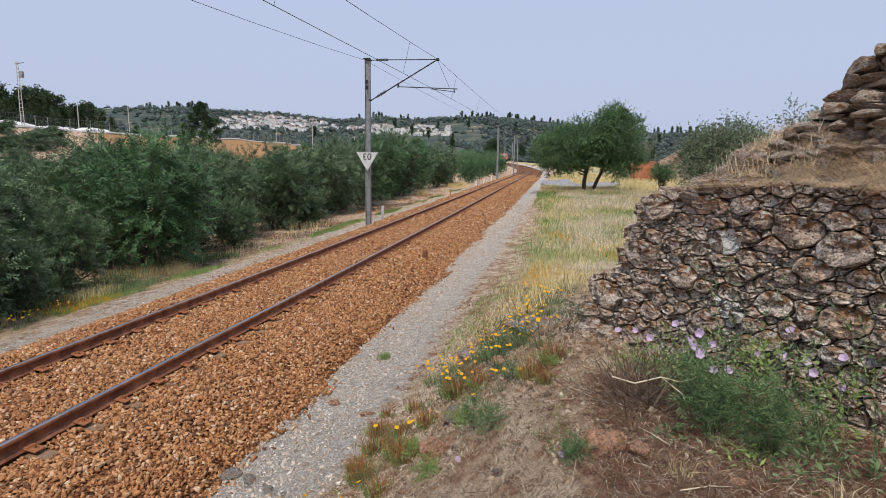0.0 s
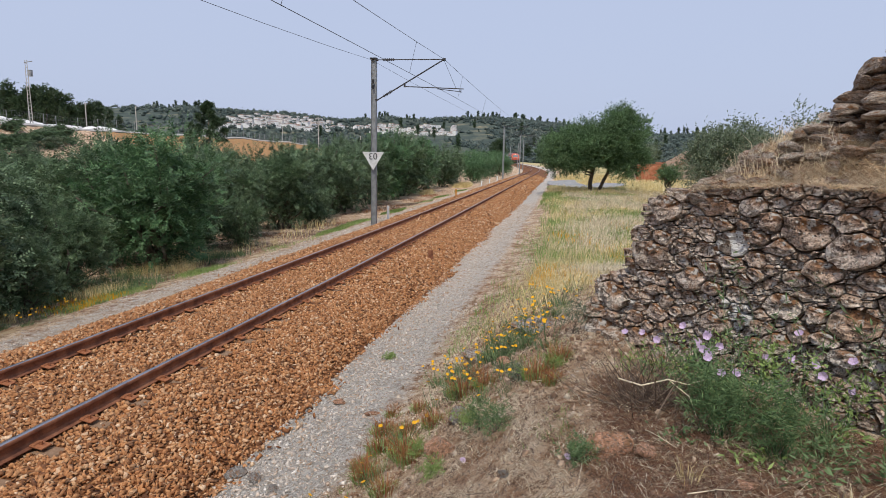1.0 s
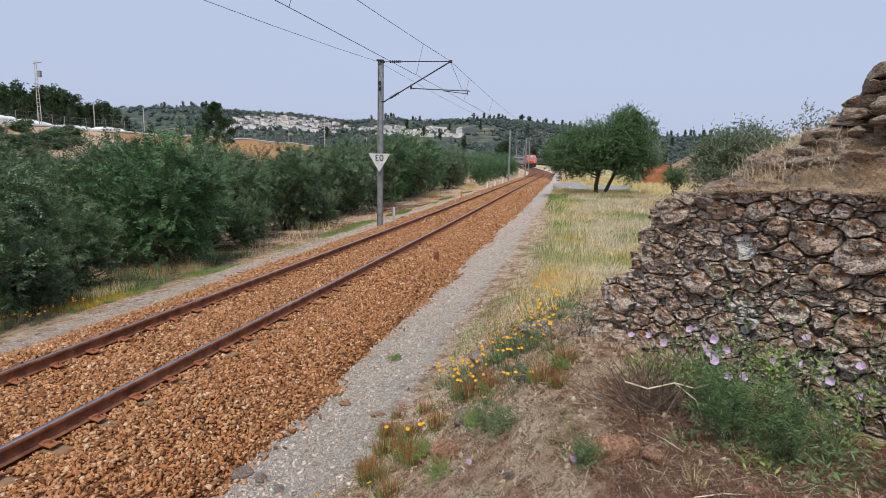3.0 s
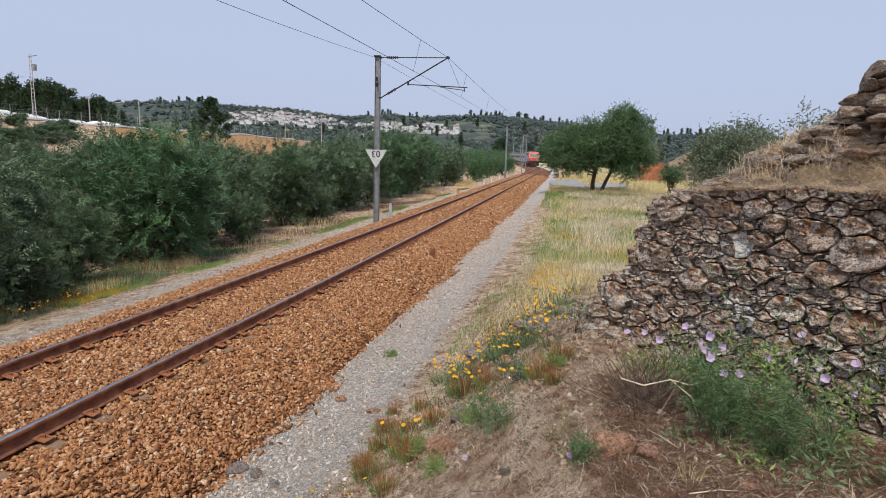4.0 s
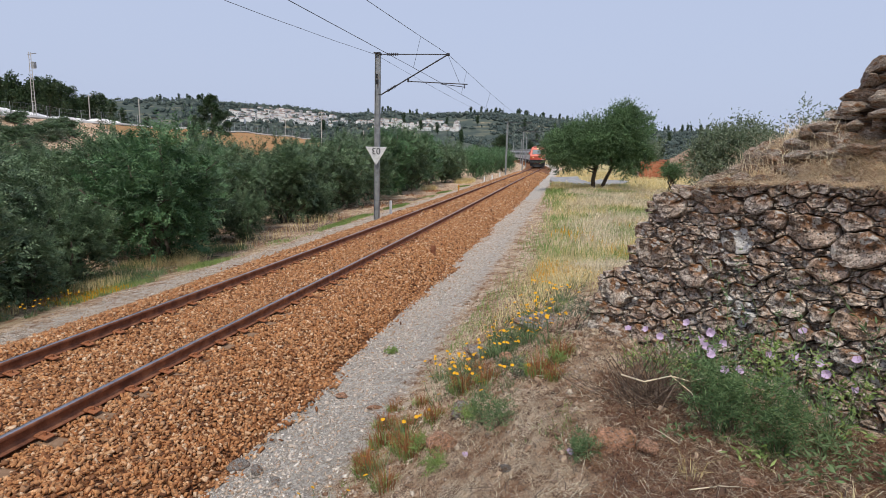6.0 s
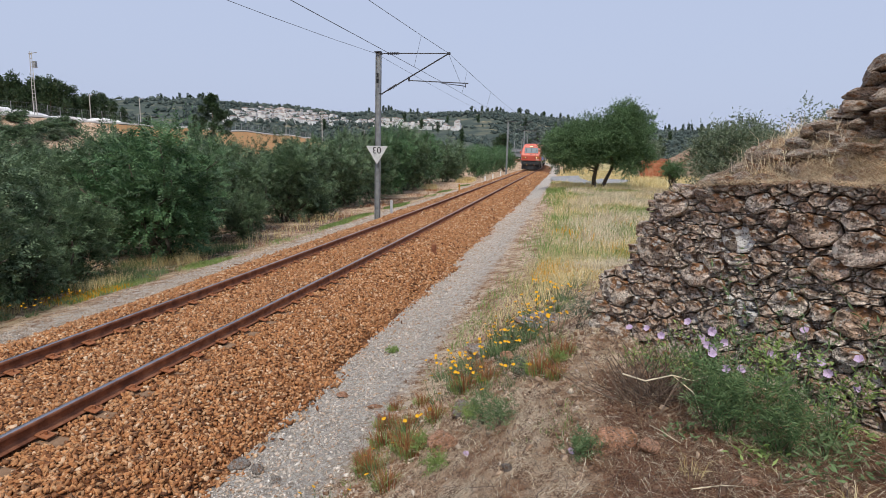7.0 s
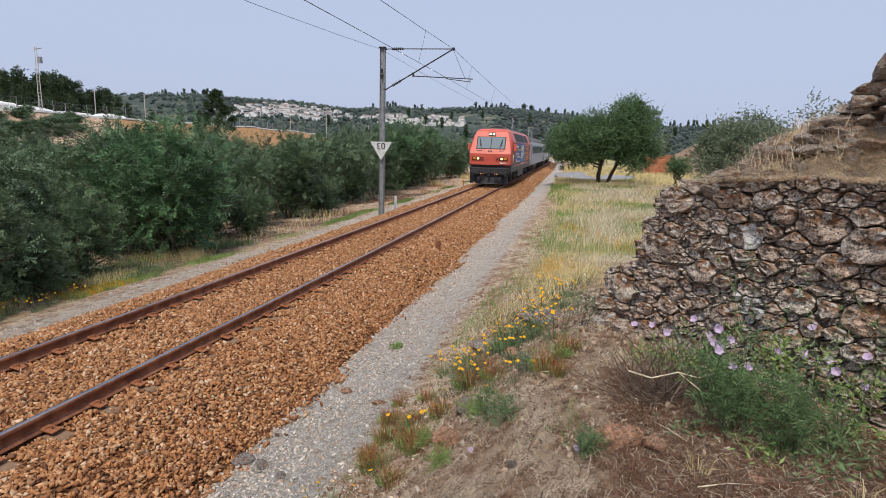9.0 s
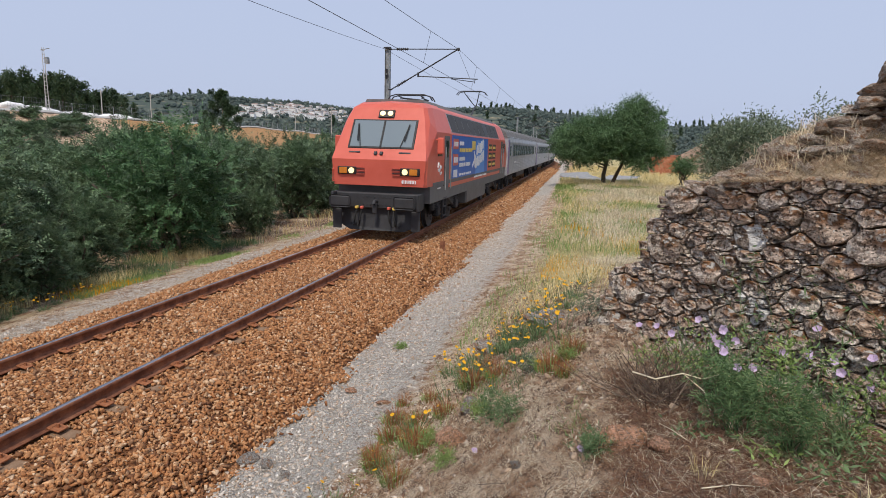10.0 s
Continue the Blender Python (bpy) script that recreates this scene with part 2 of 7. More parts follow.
# ---------------------------------------------------------------- ground
def ground_material():
    m = bpy.data.materials.new("earth_and_grass")
    m.use_nodes = True
    n, l = m.node_tree.nodes, m.node_tree.links
    bsdf = n["Principled BSDF"]
    co = n.new("ShaderNodeTexCoord")

    def noisy(scale, detail=6, rough=0.62):
        t = n.new("ShaderNodeTexNoise")
        t.inputs["Scale"].default_value, t.inputs["Detail"].default_value, t.inputs["Roughness"].default_value = scale, detail, rough
        l.new(co.outputs["Object"], t.inputs["Vector"])
        return t.outputs["Fac"]

    def ramp(src, stops):
        r = n.new("ShaderNodeValToRGB")
        e = r.color_ramp.elements
        while len(e) < len(stops):
            e.new(0.5)
        for i, (p, c) in enumerate(stops):
            e[i].position, e[i].color = 0.5 + (p - 0.5) * 0.62, (*c, 1)
        l.new(src, r.inputs[0])
        return r.outputs[0]

    def blend(fac, a, b, hard=True):
        x = n.new("ShaderNodeMixRGB")
        sharp = n.new("ShaderNodeMapRange")
        sharp.inputs[1].default_value, sharp.inputs[2].default_value = (0.4, 0.6) if hard else (0.0, 1.0)
        l.new(fac, sharp.inputs[0])
        l.new(sharp.outputs[0], x.inputs[0])
        l.new(a, x.inputs[1])
        l.new(b, x.inputs[2])
        return x.outputs[0]

    def ragged(src, noise_out, hard=4.0):
        """A zone's edge broken up by noise."""
        a = n.new("ShaderNodeMath")
        a.operation = "MULTIPLY_ADD"
        l.new(noise_out, a.inputs[0])
        a.inputs[1].default_value = 0.9
        s = n.new("ShaderNodeMath")
        s.operation = "SUBTRACT"
        l.new(src, s.inputs[0])
        s.inputs[1].default_value = 0.95
        l.new(s.outputs[0], a.inputs[2])
        k = n.new("ShaderNodeMath")
        k.operation, k.use_clamp = "MULTIPLY_ADD", True
        l.new(a.outputs[0], k.inputs[0])
        k.inputs[1].default_value, k.inputs[2].default_value = hard, 0.5
        return k.outputs[0]

    zones = n.new("ShaderNodeAttribute")
    zones.attribute_name = "zones"
    sep = n.new("ShaderNodeSeparateColor")
    l.new(zones.outputs["Color"], sep.inputs[0])
    n1, n2, n3 = noisy(0.8), noisy(7), noisy(70, 4)
    pebbles = n.new("ShaderNodeTexVoronoi")
    pebbles.inputs["Scale"].default_value = 45
    l.new(co.outputs["Object"], pebbles.inputs["Vector"])
    earth = blend(ramp(n3, [(0.4, (0.1, 0.1, 0.1)), (0.6, (0.9, 0.9, 0.9))]), ramp(n2, [(0.36, (0.14, 0.075, 0.042)), (0.5, (0.4, 0.26, 0.16)), (0.62, (0.62, 0.47, 0.33))]), ramp(noisy(2.4), [(0.36, (0.36, 0.2, 0.115)), (0.5, (0.6, 0.44, 0.3)), (0.62, (0.8, 0.66, 0.49))]))
    grey = blend(n3, ramp(n2, [(0.3, (0.36, 0.32, 0.27)), (0.7, (0.63, 0.58, 0.51))]), ramp(pebbles.outputs["Color"], [(0.2, (0.31, 0.275, 0.235)), (0.8, (0.68, 0.64, 0.58))]))
    grass = blend(n2, ramp(n1, [(0.35, (0.24, 0.25, 0.09)), (0.5, (0.48, 0.4, 0.18)), (0.65, (0.62, 0.51, 0.28))]), ramp(n3, [(0.3, (0.28, 0.22, 0.1)), (0.7, (0.62, 0.52, 0.3))]))
    red = blend(n2, ramp(n1, [(0.3, (0.28, 0.14, 0.06)), (0.55, (0.42, 0.24, 0.11)), (0.75, (0.25, 0.2, 0.08))]), ramp(n3, [(0.3, (0.3, 0.15, 0.06)), (0.7, (0.48, 0.31, 0.16))]))
    # hill cover greyed towards blue: the haze of distance is painted in
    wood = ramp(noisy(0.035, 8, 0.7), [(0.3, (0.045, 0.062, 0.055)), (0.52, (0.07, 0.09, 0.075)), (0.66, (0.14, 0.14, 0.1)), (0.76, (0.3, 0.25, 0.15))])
    col = blend(ragged(sep.outputs[0], n2), earth, grey, False)
    col = blend(ragged(sep.outputs[1], n2, 2.5), col, grass, False)
    col = blend(ragged(sep.outputs[2], n1), col, red, False)
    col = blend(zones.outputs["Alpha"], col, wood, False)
    l.new(col, bsdf.inputs["Base Color"])
    bsdf.inputs["Roughness"].default_value = 0.95
    bsdf.inputs["Specular IOR Level"].default_value = 0.15
    b = n.new("ShaderNodeBump")
    b.inputs["Strength"].default_value, b.inputs["Distance"].default_value = 1.0, 0.06
    sm = n.new("ShaderNodeMath")
    l.new(n3, sm.inputs[0])
    l.new(n2, sm.inputs[1])
    l.new(sm.outputs[0], b.inputs["Height"])
    l.new(b.outputs[0], bsdf.inputs["Normal"])
    return m


def build_ground():
    radii = np.concatenate([[0.01, 0.35], 0.6 * 1.028 ** np.arange(0, 316)])
    fine_az = np.radians(np.arange(-60, 40.01, 0.3))
    rest = np.radians(np.arange(44, 298, 4.0))
    az = np.concatenate([fine_az, rest])
    R, A = np.meshgrid(radii, az, indexing="ij")
    X, Y = EYE[0] + R * np.sin(A), EYE[1] + R * np.cos(A)
    Z = height(X.ravel(), Y.ravel()).reshape(X.shape)
    nr, na = X.shape
    verts = np.concatenate([np.stack([X, Y, Z], -1).reshape(-1, 3), [[EYE[0], EYE[1], on_ground(*EYE)]]])
    i, j = np.meshgrid(np.arange(nr - 1), np.arange(na), indexing="ij")
    j2 = (j + 1) % na
    faces = np.stack([i * na + j, i * na + j2, (i + 1) * na + j2, (i + 1) * na + j], -1).reshape(-1, 4)[:, ::-1]
    ob = raw("ground", verts, faces, ground_material(), smooth=True)
    u = side(verts[:, 0], verts[:, 1])
    x, y = verts[:, 0], verts[:, 1]
    r = np.hypot(x - EYE[0], y - EYE[1])
    zone = np.zeros((len(verts), 4), dtype=np.float32)
    zone[:, 0] = np.clip(step(u, 2.3, 2.8) * (1 - step(u, 3.1 + 0.003 * y, 4.9)) + 0.55 * step(-u, 2.6, 3.0) * (1 - step(-u, 3.5, 4.3)), 0, 1)
    zone[:, 1] = np.clip(np.maximum(step(u, 4.2, 6.0) * step(y, 6.5, 12) * 0.95, step(-u, 3.7, 4.3) * (1 - step(-u, 4.6, 5.2) * 0.7) * 0.4), 0, 1)
    edge = np.interp(y, (-60, 58, 64, 77, 107, 150, 230, 400), (-50, -54.2, -56.7, -55.2, -59.9, -66.5, -84, -130))
    zone[:, 2] = step(edge + 20 - x, 0, 8) * (1 - step(edge - 2 - x, 0, 20) * 0.7) * (1 - step(y, 160, 240)) * step(y, 64, 74)
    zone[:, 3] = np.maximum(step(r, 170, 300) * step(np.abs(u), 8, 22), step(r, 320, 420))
    at = ob.data.attributes.new("zones", "FLOAT_COLOR", "POINT")
    at.data.foreach_set("color", zone.ravel())
    return tagged(ob, "dry sandy ground with gravel strip, straw grass and hills", "ground", kind="structure")


build_ground()

# ---------------------------------------------------------------- track bed
BED_U = (-2.95, -2.7, -2.2, -1.75, -1.2, -0.5, 0.0, 0.5, 1.2, 1.75, 2.2, 2.55, 2.8)
BED_Z = (-0.66, -0.54, -0.34, -0.205, -0.195, -0.185, -0.18, -0.185, -0.195, -0.205, -0.33, -0.46, -0.6)


def build_bed():
    s = np.concatenate([np.arange(-40, 60, 0.25), np.arange(60, 640, 2.0)])
    us = np.linspace(BED_U[0], BED_U[-1], 30)
    S, U = np.meshgrid(s, us, indexing="ij")
    Z = np.interp(U, BED_U, BED_Z) + 0.012 * wavy(S, U, 5.0, 21) + 0.02 * wavy(S, U * 2, 1.3, 22)
    v = line(S.ravel(), U.ravel(), Z.ravel())
    n, k = S.shape
    i, j = np.meshgrid(np.arange(n - 1), np.arange(k - 1), indexing="ij")
    f = np.stack([i * k + j, i * k + j + 1, (i + 1) * k + j + 1, (i + 1) * k + j], -1).reshape(-1, 4)
    ob = raw("track_bed", v, f, BALLAST_BED, smooth=True)
    tagged(ob, "raised bed of rust-stained orange ballast under the track", "track bed", kind="structure")


build_bed()


def turned(n, r, flat=0.5):
    """Random turns, mostly about the upright."""
    q = r.normal(size=(n, 4)) * (flat * 0.7, flat * 0.7, 1.4, 1.4)
    q = np.stack([q[:, 3], q[:, 0], q[:, 1], q[:, 2]], -1)
    q /= np.linalg.norm(q, axis=1)[:, None]
    w, a, b, c = q.T
    return np.stack([1 - 2 * (b * b + c * c), 2 * (a * b - c * w), 2 * (a * c + b * w), 2 * (a * b + c * w), 1 - 2 * (a * a + c * c), 2 * (b * c - a * w), 2 * (a * c - b * w), 2 * (b * c + a * w), 1 - 2 * (a * a + b * b)], -1).reshape(n, 3, 3)


def pebbles(name, places, sizes, mat, seed=1, squash=0.65):
    """Many angular broken stones in one mesh."""
    r = np.random.default_rng(seed)
    cube = np.array([(x, y, z) for z in (-1, 1) for x, y in ((-1, -1), (1, -1), (1, 1), (-1, 1))]) * 0.72
    tri = np.array([(0, 2, 1), (0, 3, 2), (4, 5, 6), (4, 6, 7), (0, 1, 5), (0, 5, 4), (1, 2, 6), (1, 6, 5), (2, 3, 7), (2, 7, 6), (3, 0, 4), (3, 4, 7)])
    n = len(places)
    # a broken stone: a skewed block with its upper face drawn in unevenly
    jit = cube[None] + r.uniform(-0.42, 0.42, (n, 8, 3))
    jit[:, 4:, :2] *= r.uniform(0.5, 1.1, (n, 4, 1))
    jit = jit * np.stack([r.uniform(1.0, 2.0, n), r.uniform(0.6, 1.05, n), r.uniform(squash * 0.5, squash * 1.1, n)], -1)[:, None]
    v = np.einsum("nij,nkj->nki", turned(n, r, 0.9), jit) * np.asarray(sizes)[:, None, None] + np.asarray(places)[:, None]
    f = (np.arange(n)[:, None, None] * 8 + tri[None]).reshape(-1, 3)
    return raw(name, v.reshape(-1, 3), f, mat)


def build_ballast():
    r = np.random.default_rng(11)
    bits = []
    for s0, s1, per, size in ((3.0, 13, 1150, 0.0235), (13, 26, 560, 0.029), (26, 48, 190, 0.044), (48, 95, 60, 0.065)):
        n = int((s1 - s0) * 6.6 * per)
        s, u = r.uniform(s0, s1, n), r.uniform(-3.2, 3.4, n)
        keep = np.abs(np.abs(u) - 0.87) > 0.085
        # the foot of the slope is ragged
        keep &= np.abs(u) < 2.68 + 0.22 * wavy(s, u * 0.2, 3.5, 71) + 0.24 * wavy(s, u * 0.2, 0.9, 72) + np.abs(r.normal(0, 0.14, n))
        # sleeper ends show through beside the rails
        phase = np.abs((s - 5.0 + 0.3) % 0.6 - 0.3)
        near = (np.abs(u) > 0.6) & (np.abs(u) < 1.22)
        keep &= ~((phase < 0.1) & near & (r.uniform(size=n) < 0.93))
        s, u = s[keep], u[keep]
        size = size * r.uniform(0.6, 1.35, len(s))
        z = np.where(np.abs(u) < 2.75, np.interp(u, BED_U, BED_Z), np.interp(u, (-3.3, -2.75, 2.75, 3.2, 3.5), (-0.58, -0.55, -0.47, -0.36, -0.33))) + size * r.uniform(-0.5, 0.9, len(s))
        bits.append((line(s, u, z), size))
    places, sizes = np.concatenate([b[0] for b in bits]), np.concatenate([b[1] for b in bits])
    ob = pebbles("ballast_stones", places, sizes, BALLAST, 5, 0.75)
    tagged(ob, "loose angular rust-orange ballast stones around the rails", "ballast", kind="stuff")


build_ballast()


def build_path_stones():
    r = np.random.default_rng(31)
    n = 46000
    y = 3.5 + 36 * r.uniform(0, 1, n) ** 1.7
    u = np.where(r.uniform(size=n) < 0.72, r.normal(3.2, 0.5, n), r.normal(-3.3, 0.4, n))
    keep = ((u > 2.6) & (u < 5.2)) | ((u < -2.6) & (u > -4.4))
    y, u = y[keep], u[keep]
    p = line(y, u, 0.0)
    p[:, 2] = height(p[:, 0], p[:, 1])
    size = np.clip(r.lognormal(-4.95, 0.5, len(u)), 0.004, 0.022) * (1 + y / 40)
    p[:, 2] += size * 0.2
    tagged(pebbles("path_gravel", p, size, GREY_STONE, 6, 0.7), "pale grey crushed gravel beside the ballast", "gravel", kind="stuff")


build_path_stones()

# ---------------------------------------------------------------- rails and sleepers
RAIL = [(-0.07, -0.159), (-0.07, -0.148), (-0.02, -0.132), (-0.009, -0.115), (-0.009, -0.05), (-0.034, -0.036), (-0.036, -0.01), (-0.028, 0.0), (0.028, 0.0), (0.036, -0.01), (0.034, -0.036), (0.009, -0.05), (0.009, -0.115), (0.02, -0.132), (0.07, -0.148), (0.07, -0.159)]


def build_rail(u0, label):
    s = np.concatenate([np.arange(-40, 60, 1.0), np.arange(60, 640, 2.0)])
    v = np.concatenate([line(s, u0 + u, z)[:, None] for u, z in RAIL], 1)
    n, k = len(s), len(RAIL)
    i, j = np.meshgrid(np.arange(n - 1), np.arange(k), indexing="ij")
    f = np.stack([i * k + j, (i + 1) * k + j, (i + 1) * k + (j + 1) % k, i * k + (j + 1) % k], -1).reshape(-1, 4)
    jj = j.ravel()
    ob = thing("rail", label, "rail", group="rails of the track")
    upper = (jj >= 5) & (jj <= 9)
    raw("rail_head", v.reshape(-1, 3), f[upper], [RUST, RAIL_TOP], ob, "polished running head", index=(jj[upper] == 7).astype(int))
    raw("rail_web", v.reshape(-1, 3), f[((jj == 3) | (jj == 4) | (jj == 10) | (jj == 11))], RUST, ob)
    raw("rail_foot", v.reshape(-1, 3), f[((jj <= 2) | (jj >= 12))], RUST, ob)


build_rail(-0.87, "rusty steel rail with a polished head, farther from the wall")
build_rail(0.87, "rusty steel rail with a polished head, nearer to the wall")


def build_sleepers():
    first = thing("sleeper", "brown-stained concrete sleeper half buried in ballast", "sleeper", group="sleepers under the rails")
    part("block", box(bmesh.new(), (0, 0, -0.285), (2.5, 0.24, 0.19), 0.03), CONCRETE, first)
    bm = bmesh.new()
    box(bm, (0, 0, 0.0), (0.15, 0.12, 0.018), 0.004, Matrix.Rotation(radians(8), 4, "Y"))
    rod(bm, (0.01, 0, 0), (0.01, 0, 0.045), 0.016, seg=6)
    box(bm, (-0.05, 0, 0.012), (0.05, 0.09, 0.02), 0.004)
    clip = part("rail_clip", bm, CLIP, first)
    for n, (x, turn) in enumerate(((0.985, 0), (0.755, 180), (-0.755, 0), (-0.985, 180))):
        m = pose(x, 0, -0.14, 0, 0, turn)
        if n == 0:
            clip.matrix_basis = m
        else:
            again(clip, m)
    for i in range(0, 118):
        s = 3.8 + 0.6 * i
        p = line(s)
        m = pose(p[0], p[1], 0, 0, 0, math.degrees(heading(s)))
        if i == 0:
            first.matrix_basis = m
        else:
            copy_thing(first, m)


build_sleepers()

# ---------------------------------------------------------------- overhead line
MAST_S = (-32.0, 26.7, 84.5, 118.0, 150.0, 188.0, 232.0)
MAST_U = -2.85
WIRE_Z, CARRIER_Z = 5.65, 6.88


def mast_parts(m, label):
    mast = thing("overhead_line_mast", label, "line mast", m, "masts of the overhead line")
    bm = bmesh.new()
    for x in (-0.105, 0.105):
        box(bm, (x, 0, 3.65), (0.018, 0.2, 7.7), 0.004)
    box(bm, (0, 0, 3.65), (0.2, 0.012, 7.7))
    part("post", bm, STEEL, mast)
    part("footing", box(bmesh.new(), (0, 0, -0.42), (0.6, 0.6, 0.7), 0.03), PALE_CONCRETE, mast)
    for x, z, w in ((0.12, 7.4, 0.1), (0.12, 5.66, 0.1), (-0.02, 7.46, 0.3)):
        part("bracket", box(bmesh.new(), (x, 0, z), (w, 0.26, 0.055), 0.01), DARK_STEEL, mast)
    reach = 3.2
    bm = bmesh.new()
    rod(bm, (0.17, 0, 7.4), (0.42, 0, 7.4), 0.02, seg=8)
    rod(bm, (0.95, 0, 7.4), (reach, 0, 7.38), 0.022, seg=8)
    part("top_tube", bm, DARK_STEEL, mast)
    bm = bmesh.new()
    rod(bm, (0.17, 0, 5.66), (0.45, 0, 5.82), 0.028, seg=8)
    rod(bm, (0.85, 0, 6.04), (reach, 0, 7.38), 0.03, seg=8)
    part("slanting_tube", bm, DARK_STEEL, mast)
    for a, b in (((0.4, 0, 7.4), (0.97, 0, 7.4)), ((0.42, 0, 5.8), (0.88, 0, 6.06))):
        a, b = Vector(a), Vector(b)
        bm = bmesh.new()
        rod(bm, a, b, 0.03, seg=8)
        for i in range(6):
            c = a.lerp(b, (i + 0.8) / 6.6)
            d = (b - a).normalized() * 0.018
            rod(bm, c - d, c + d, 0.07, 0.05, seg=10)
        part("insulator", bm, DARK_STEEL, mast, "dark brown ribbed insulator")
    bm = bmesh.new()
    rod(bm, (1.4, 0, 6.24), (4.1, 0, 6.12), 0.022, seg=8)
    rod(bm, (3.98, 0, 6.14), (3.98, 0, 5.94), 0.018, seg=6)
    rod(bm, (3.98, 0, 6.0), (2.9, 0, 6.13), 0.016, seg=6)
    rod(bm, (3.2, 0, 7.34), (3.75, 0, 6.16), 0.008, seg=5)
    box(bm, (1.42, 0, 6.3), (0.08, 0.06, 0.2), 0.01)
    box(bm, (3.2, 0, 7.38), (0.14, 0.1, 0.12), 0.02)
    part("steady_arm", bm, DARK_STEEL, mast)
    return mast


for n, s in enumerate(MAST_S):
    p = line(s, MAST_U)
    mast_parts(pose(p[0], p[1], -0.5, 0, 0, math.degrees(heading(s))), "grey steel H-section catenary mast with insulated cantilever beside the track")


def build_sign():
    p = line(26.7, MAST_U)
    sign = thing("speed_sign", "weathered white triangular sign with black numerals on the mast", "sign", pose(p[0], p[1] - 0.14, 0, 0, 0, 6))
    bm = bmesh.new()
    tri = [(-0.5, 2.83), (0.5, 2.83), (0.0, 2.0)]
    prism(bm, tri, -0.012, 0.012)
    part("plate", bm, SIGN_FACE, sign)
    cu = bpy.data.curves.new("numeral", "FONT")
    cu.body, cu.size, cu.align_x, cu.extrude = "03", 0.42, "CENTER", 0.004
    cu.materials.append(BLACK_PAINT)
    tx = new("numeral", cu)
    tx.parent = sign
    # the numerals are mounted upside down
    tx.matrix_basis = pose(0.0, -0.018, 2.78, 90, 180, 0)
    for z in (2.3, 2.7):
        part("clamp", box(bmesh.new(), (0, 0.07, z), (0.26, 0.1, 0.05), 0.005), STEEL, sign)
    bm = bmesh.new()
    for z, w in ((5.95, 0.09), (5.7, 0.09)):
        box(bm, (0, 0.02, z), (w, 0.01, 0.18))
    part("mast_number_bars", bm, BLACK_PAINT, sign)


build_sign()


def build_wires():
    spans = list(zip(MAST_S, MAST_S[1:]))
    contact, carrier, feeder = [], [], []
    drops = []
    for k, (a, b) in enumerate(spans):
        n = 12
        for i in range(n + (b == MAST_S[-1])):
            t = i / n
            s = a + (b - a) * t
            u = 0.02 + 0.1 * (1 - 2 * t) * (1 if k % 2 else -1)
            dip, hang = (0.5, 0.87) if k == 0 else (0.3, 0.28)
            contact.append(line(s, u, WIRE_Z))
            carrier.append(line(s, u * 0.5 + 0.3, CARRIER_Z - dip * 4 * t * (1 - t)))
            feeder.append(line(s, MAST_U - 0.12, 6.9 - hang * 4 * t * (1 - t)))
            if i % 2 == 1:
                drops.append((line(s, u, WIRE_Z), line(s, u * 0.5 + 0.3, CARRIER_Z - dip * 4 * t * (1 - t))))
    for nm, pts, r, lab in (("contact_wire", contact, 0.0085, "taut dark contact wire over the track"), ("carrier_wire", carrier, 0.0085, "dark carrier wire sagging between the masts"), ("feeder_wire", feeder, 0.0075, "dark earth wire strung along the mast tops")):
        tagged(part(nm, tube(bmesh.new(), pts, r, 5), WIRE, None), lab, "overhead wire")
    for a, b in drops:
        tagged(part("dropper", rod(bmesh.new(), a, b, 0.006, seg=5), WIRE, None), "thin dropper wire hanging between carrier and contact wire", "dropper wire", "droppers of the overhead line")


build_wires()
# ---------------------------------------------------------------- ruined stone wall
def stone_material(name, cols, patch=0.62, white=(0.52, 0.49, 0.44)):
    m = surface(name, cols, 14, 0.95, bump=0.9, fine=75, by="object", spread=1.2, dist=0.02)
    n, l = m.node_tree.nodes, m.node_tree.links
    bsdf = n["Principled BSDF"]
    bsdf.inputs["Specular IOR Level"].default_value = 0.1
    base = bsdf.inputs["Base Color"].links[0].from_socket
    co = n.new("ShaderNodeTexCoord")
    for scale, lo, hi, colour, seed in ((6, 0.5, 0.64, (0.29, 0.15, 0.075), 9.1), (17, 0.53, 0.65, (0.13, 0.095, 0.07), 1.3), (9, patch, patch + 0.04, white, 0.0), (46, 0.6, 0.63, (0.54, 0.51, 0.45), 3.7), (85, 0.56, 0.64, (0.05, 0.038, 0.03), 5.3)):
        t = n.new("ShaderNodeTexNoise")
        t.noise_dimensions = "4D"
        t.inputs["W"].default_value = seed
        t.inputs["Scale"].default_value, t.inputs["Detail"].default_value = scale, 4
        l.new(co.outputs["Object"], t.inputs["Vector"])
        r = n.new("ShaderNodeMapRange")
        r.inputs[1].default_value, r.inputs[2].default_value = lo, hi
        l.new(t.outputs["Fac"], r.inputs[0])
        x = n.new("ShaderNodeMixRGB")
        x.inputs[2].default_value = (*colour, 1)
        l.new(r.outputs[0], x.inputs[0])
        l.new(base, x.inputs[1])
        base = x.outputs[0]
    l.new(base, bsdf.inputs["Base Color"])
    return m


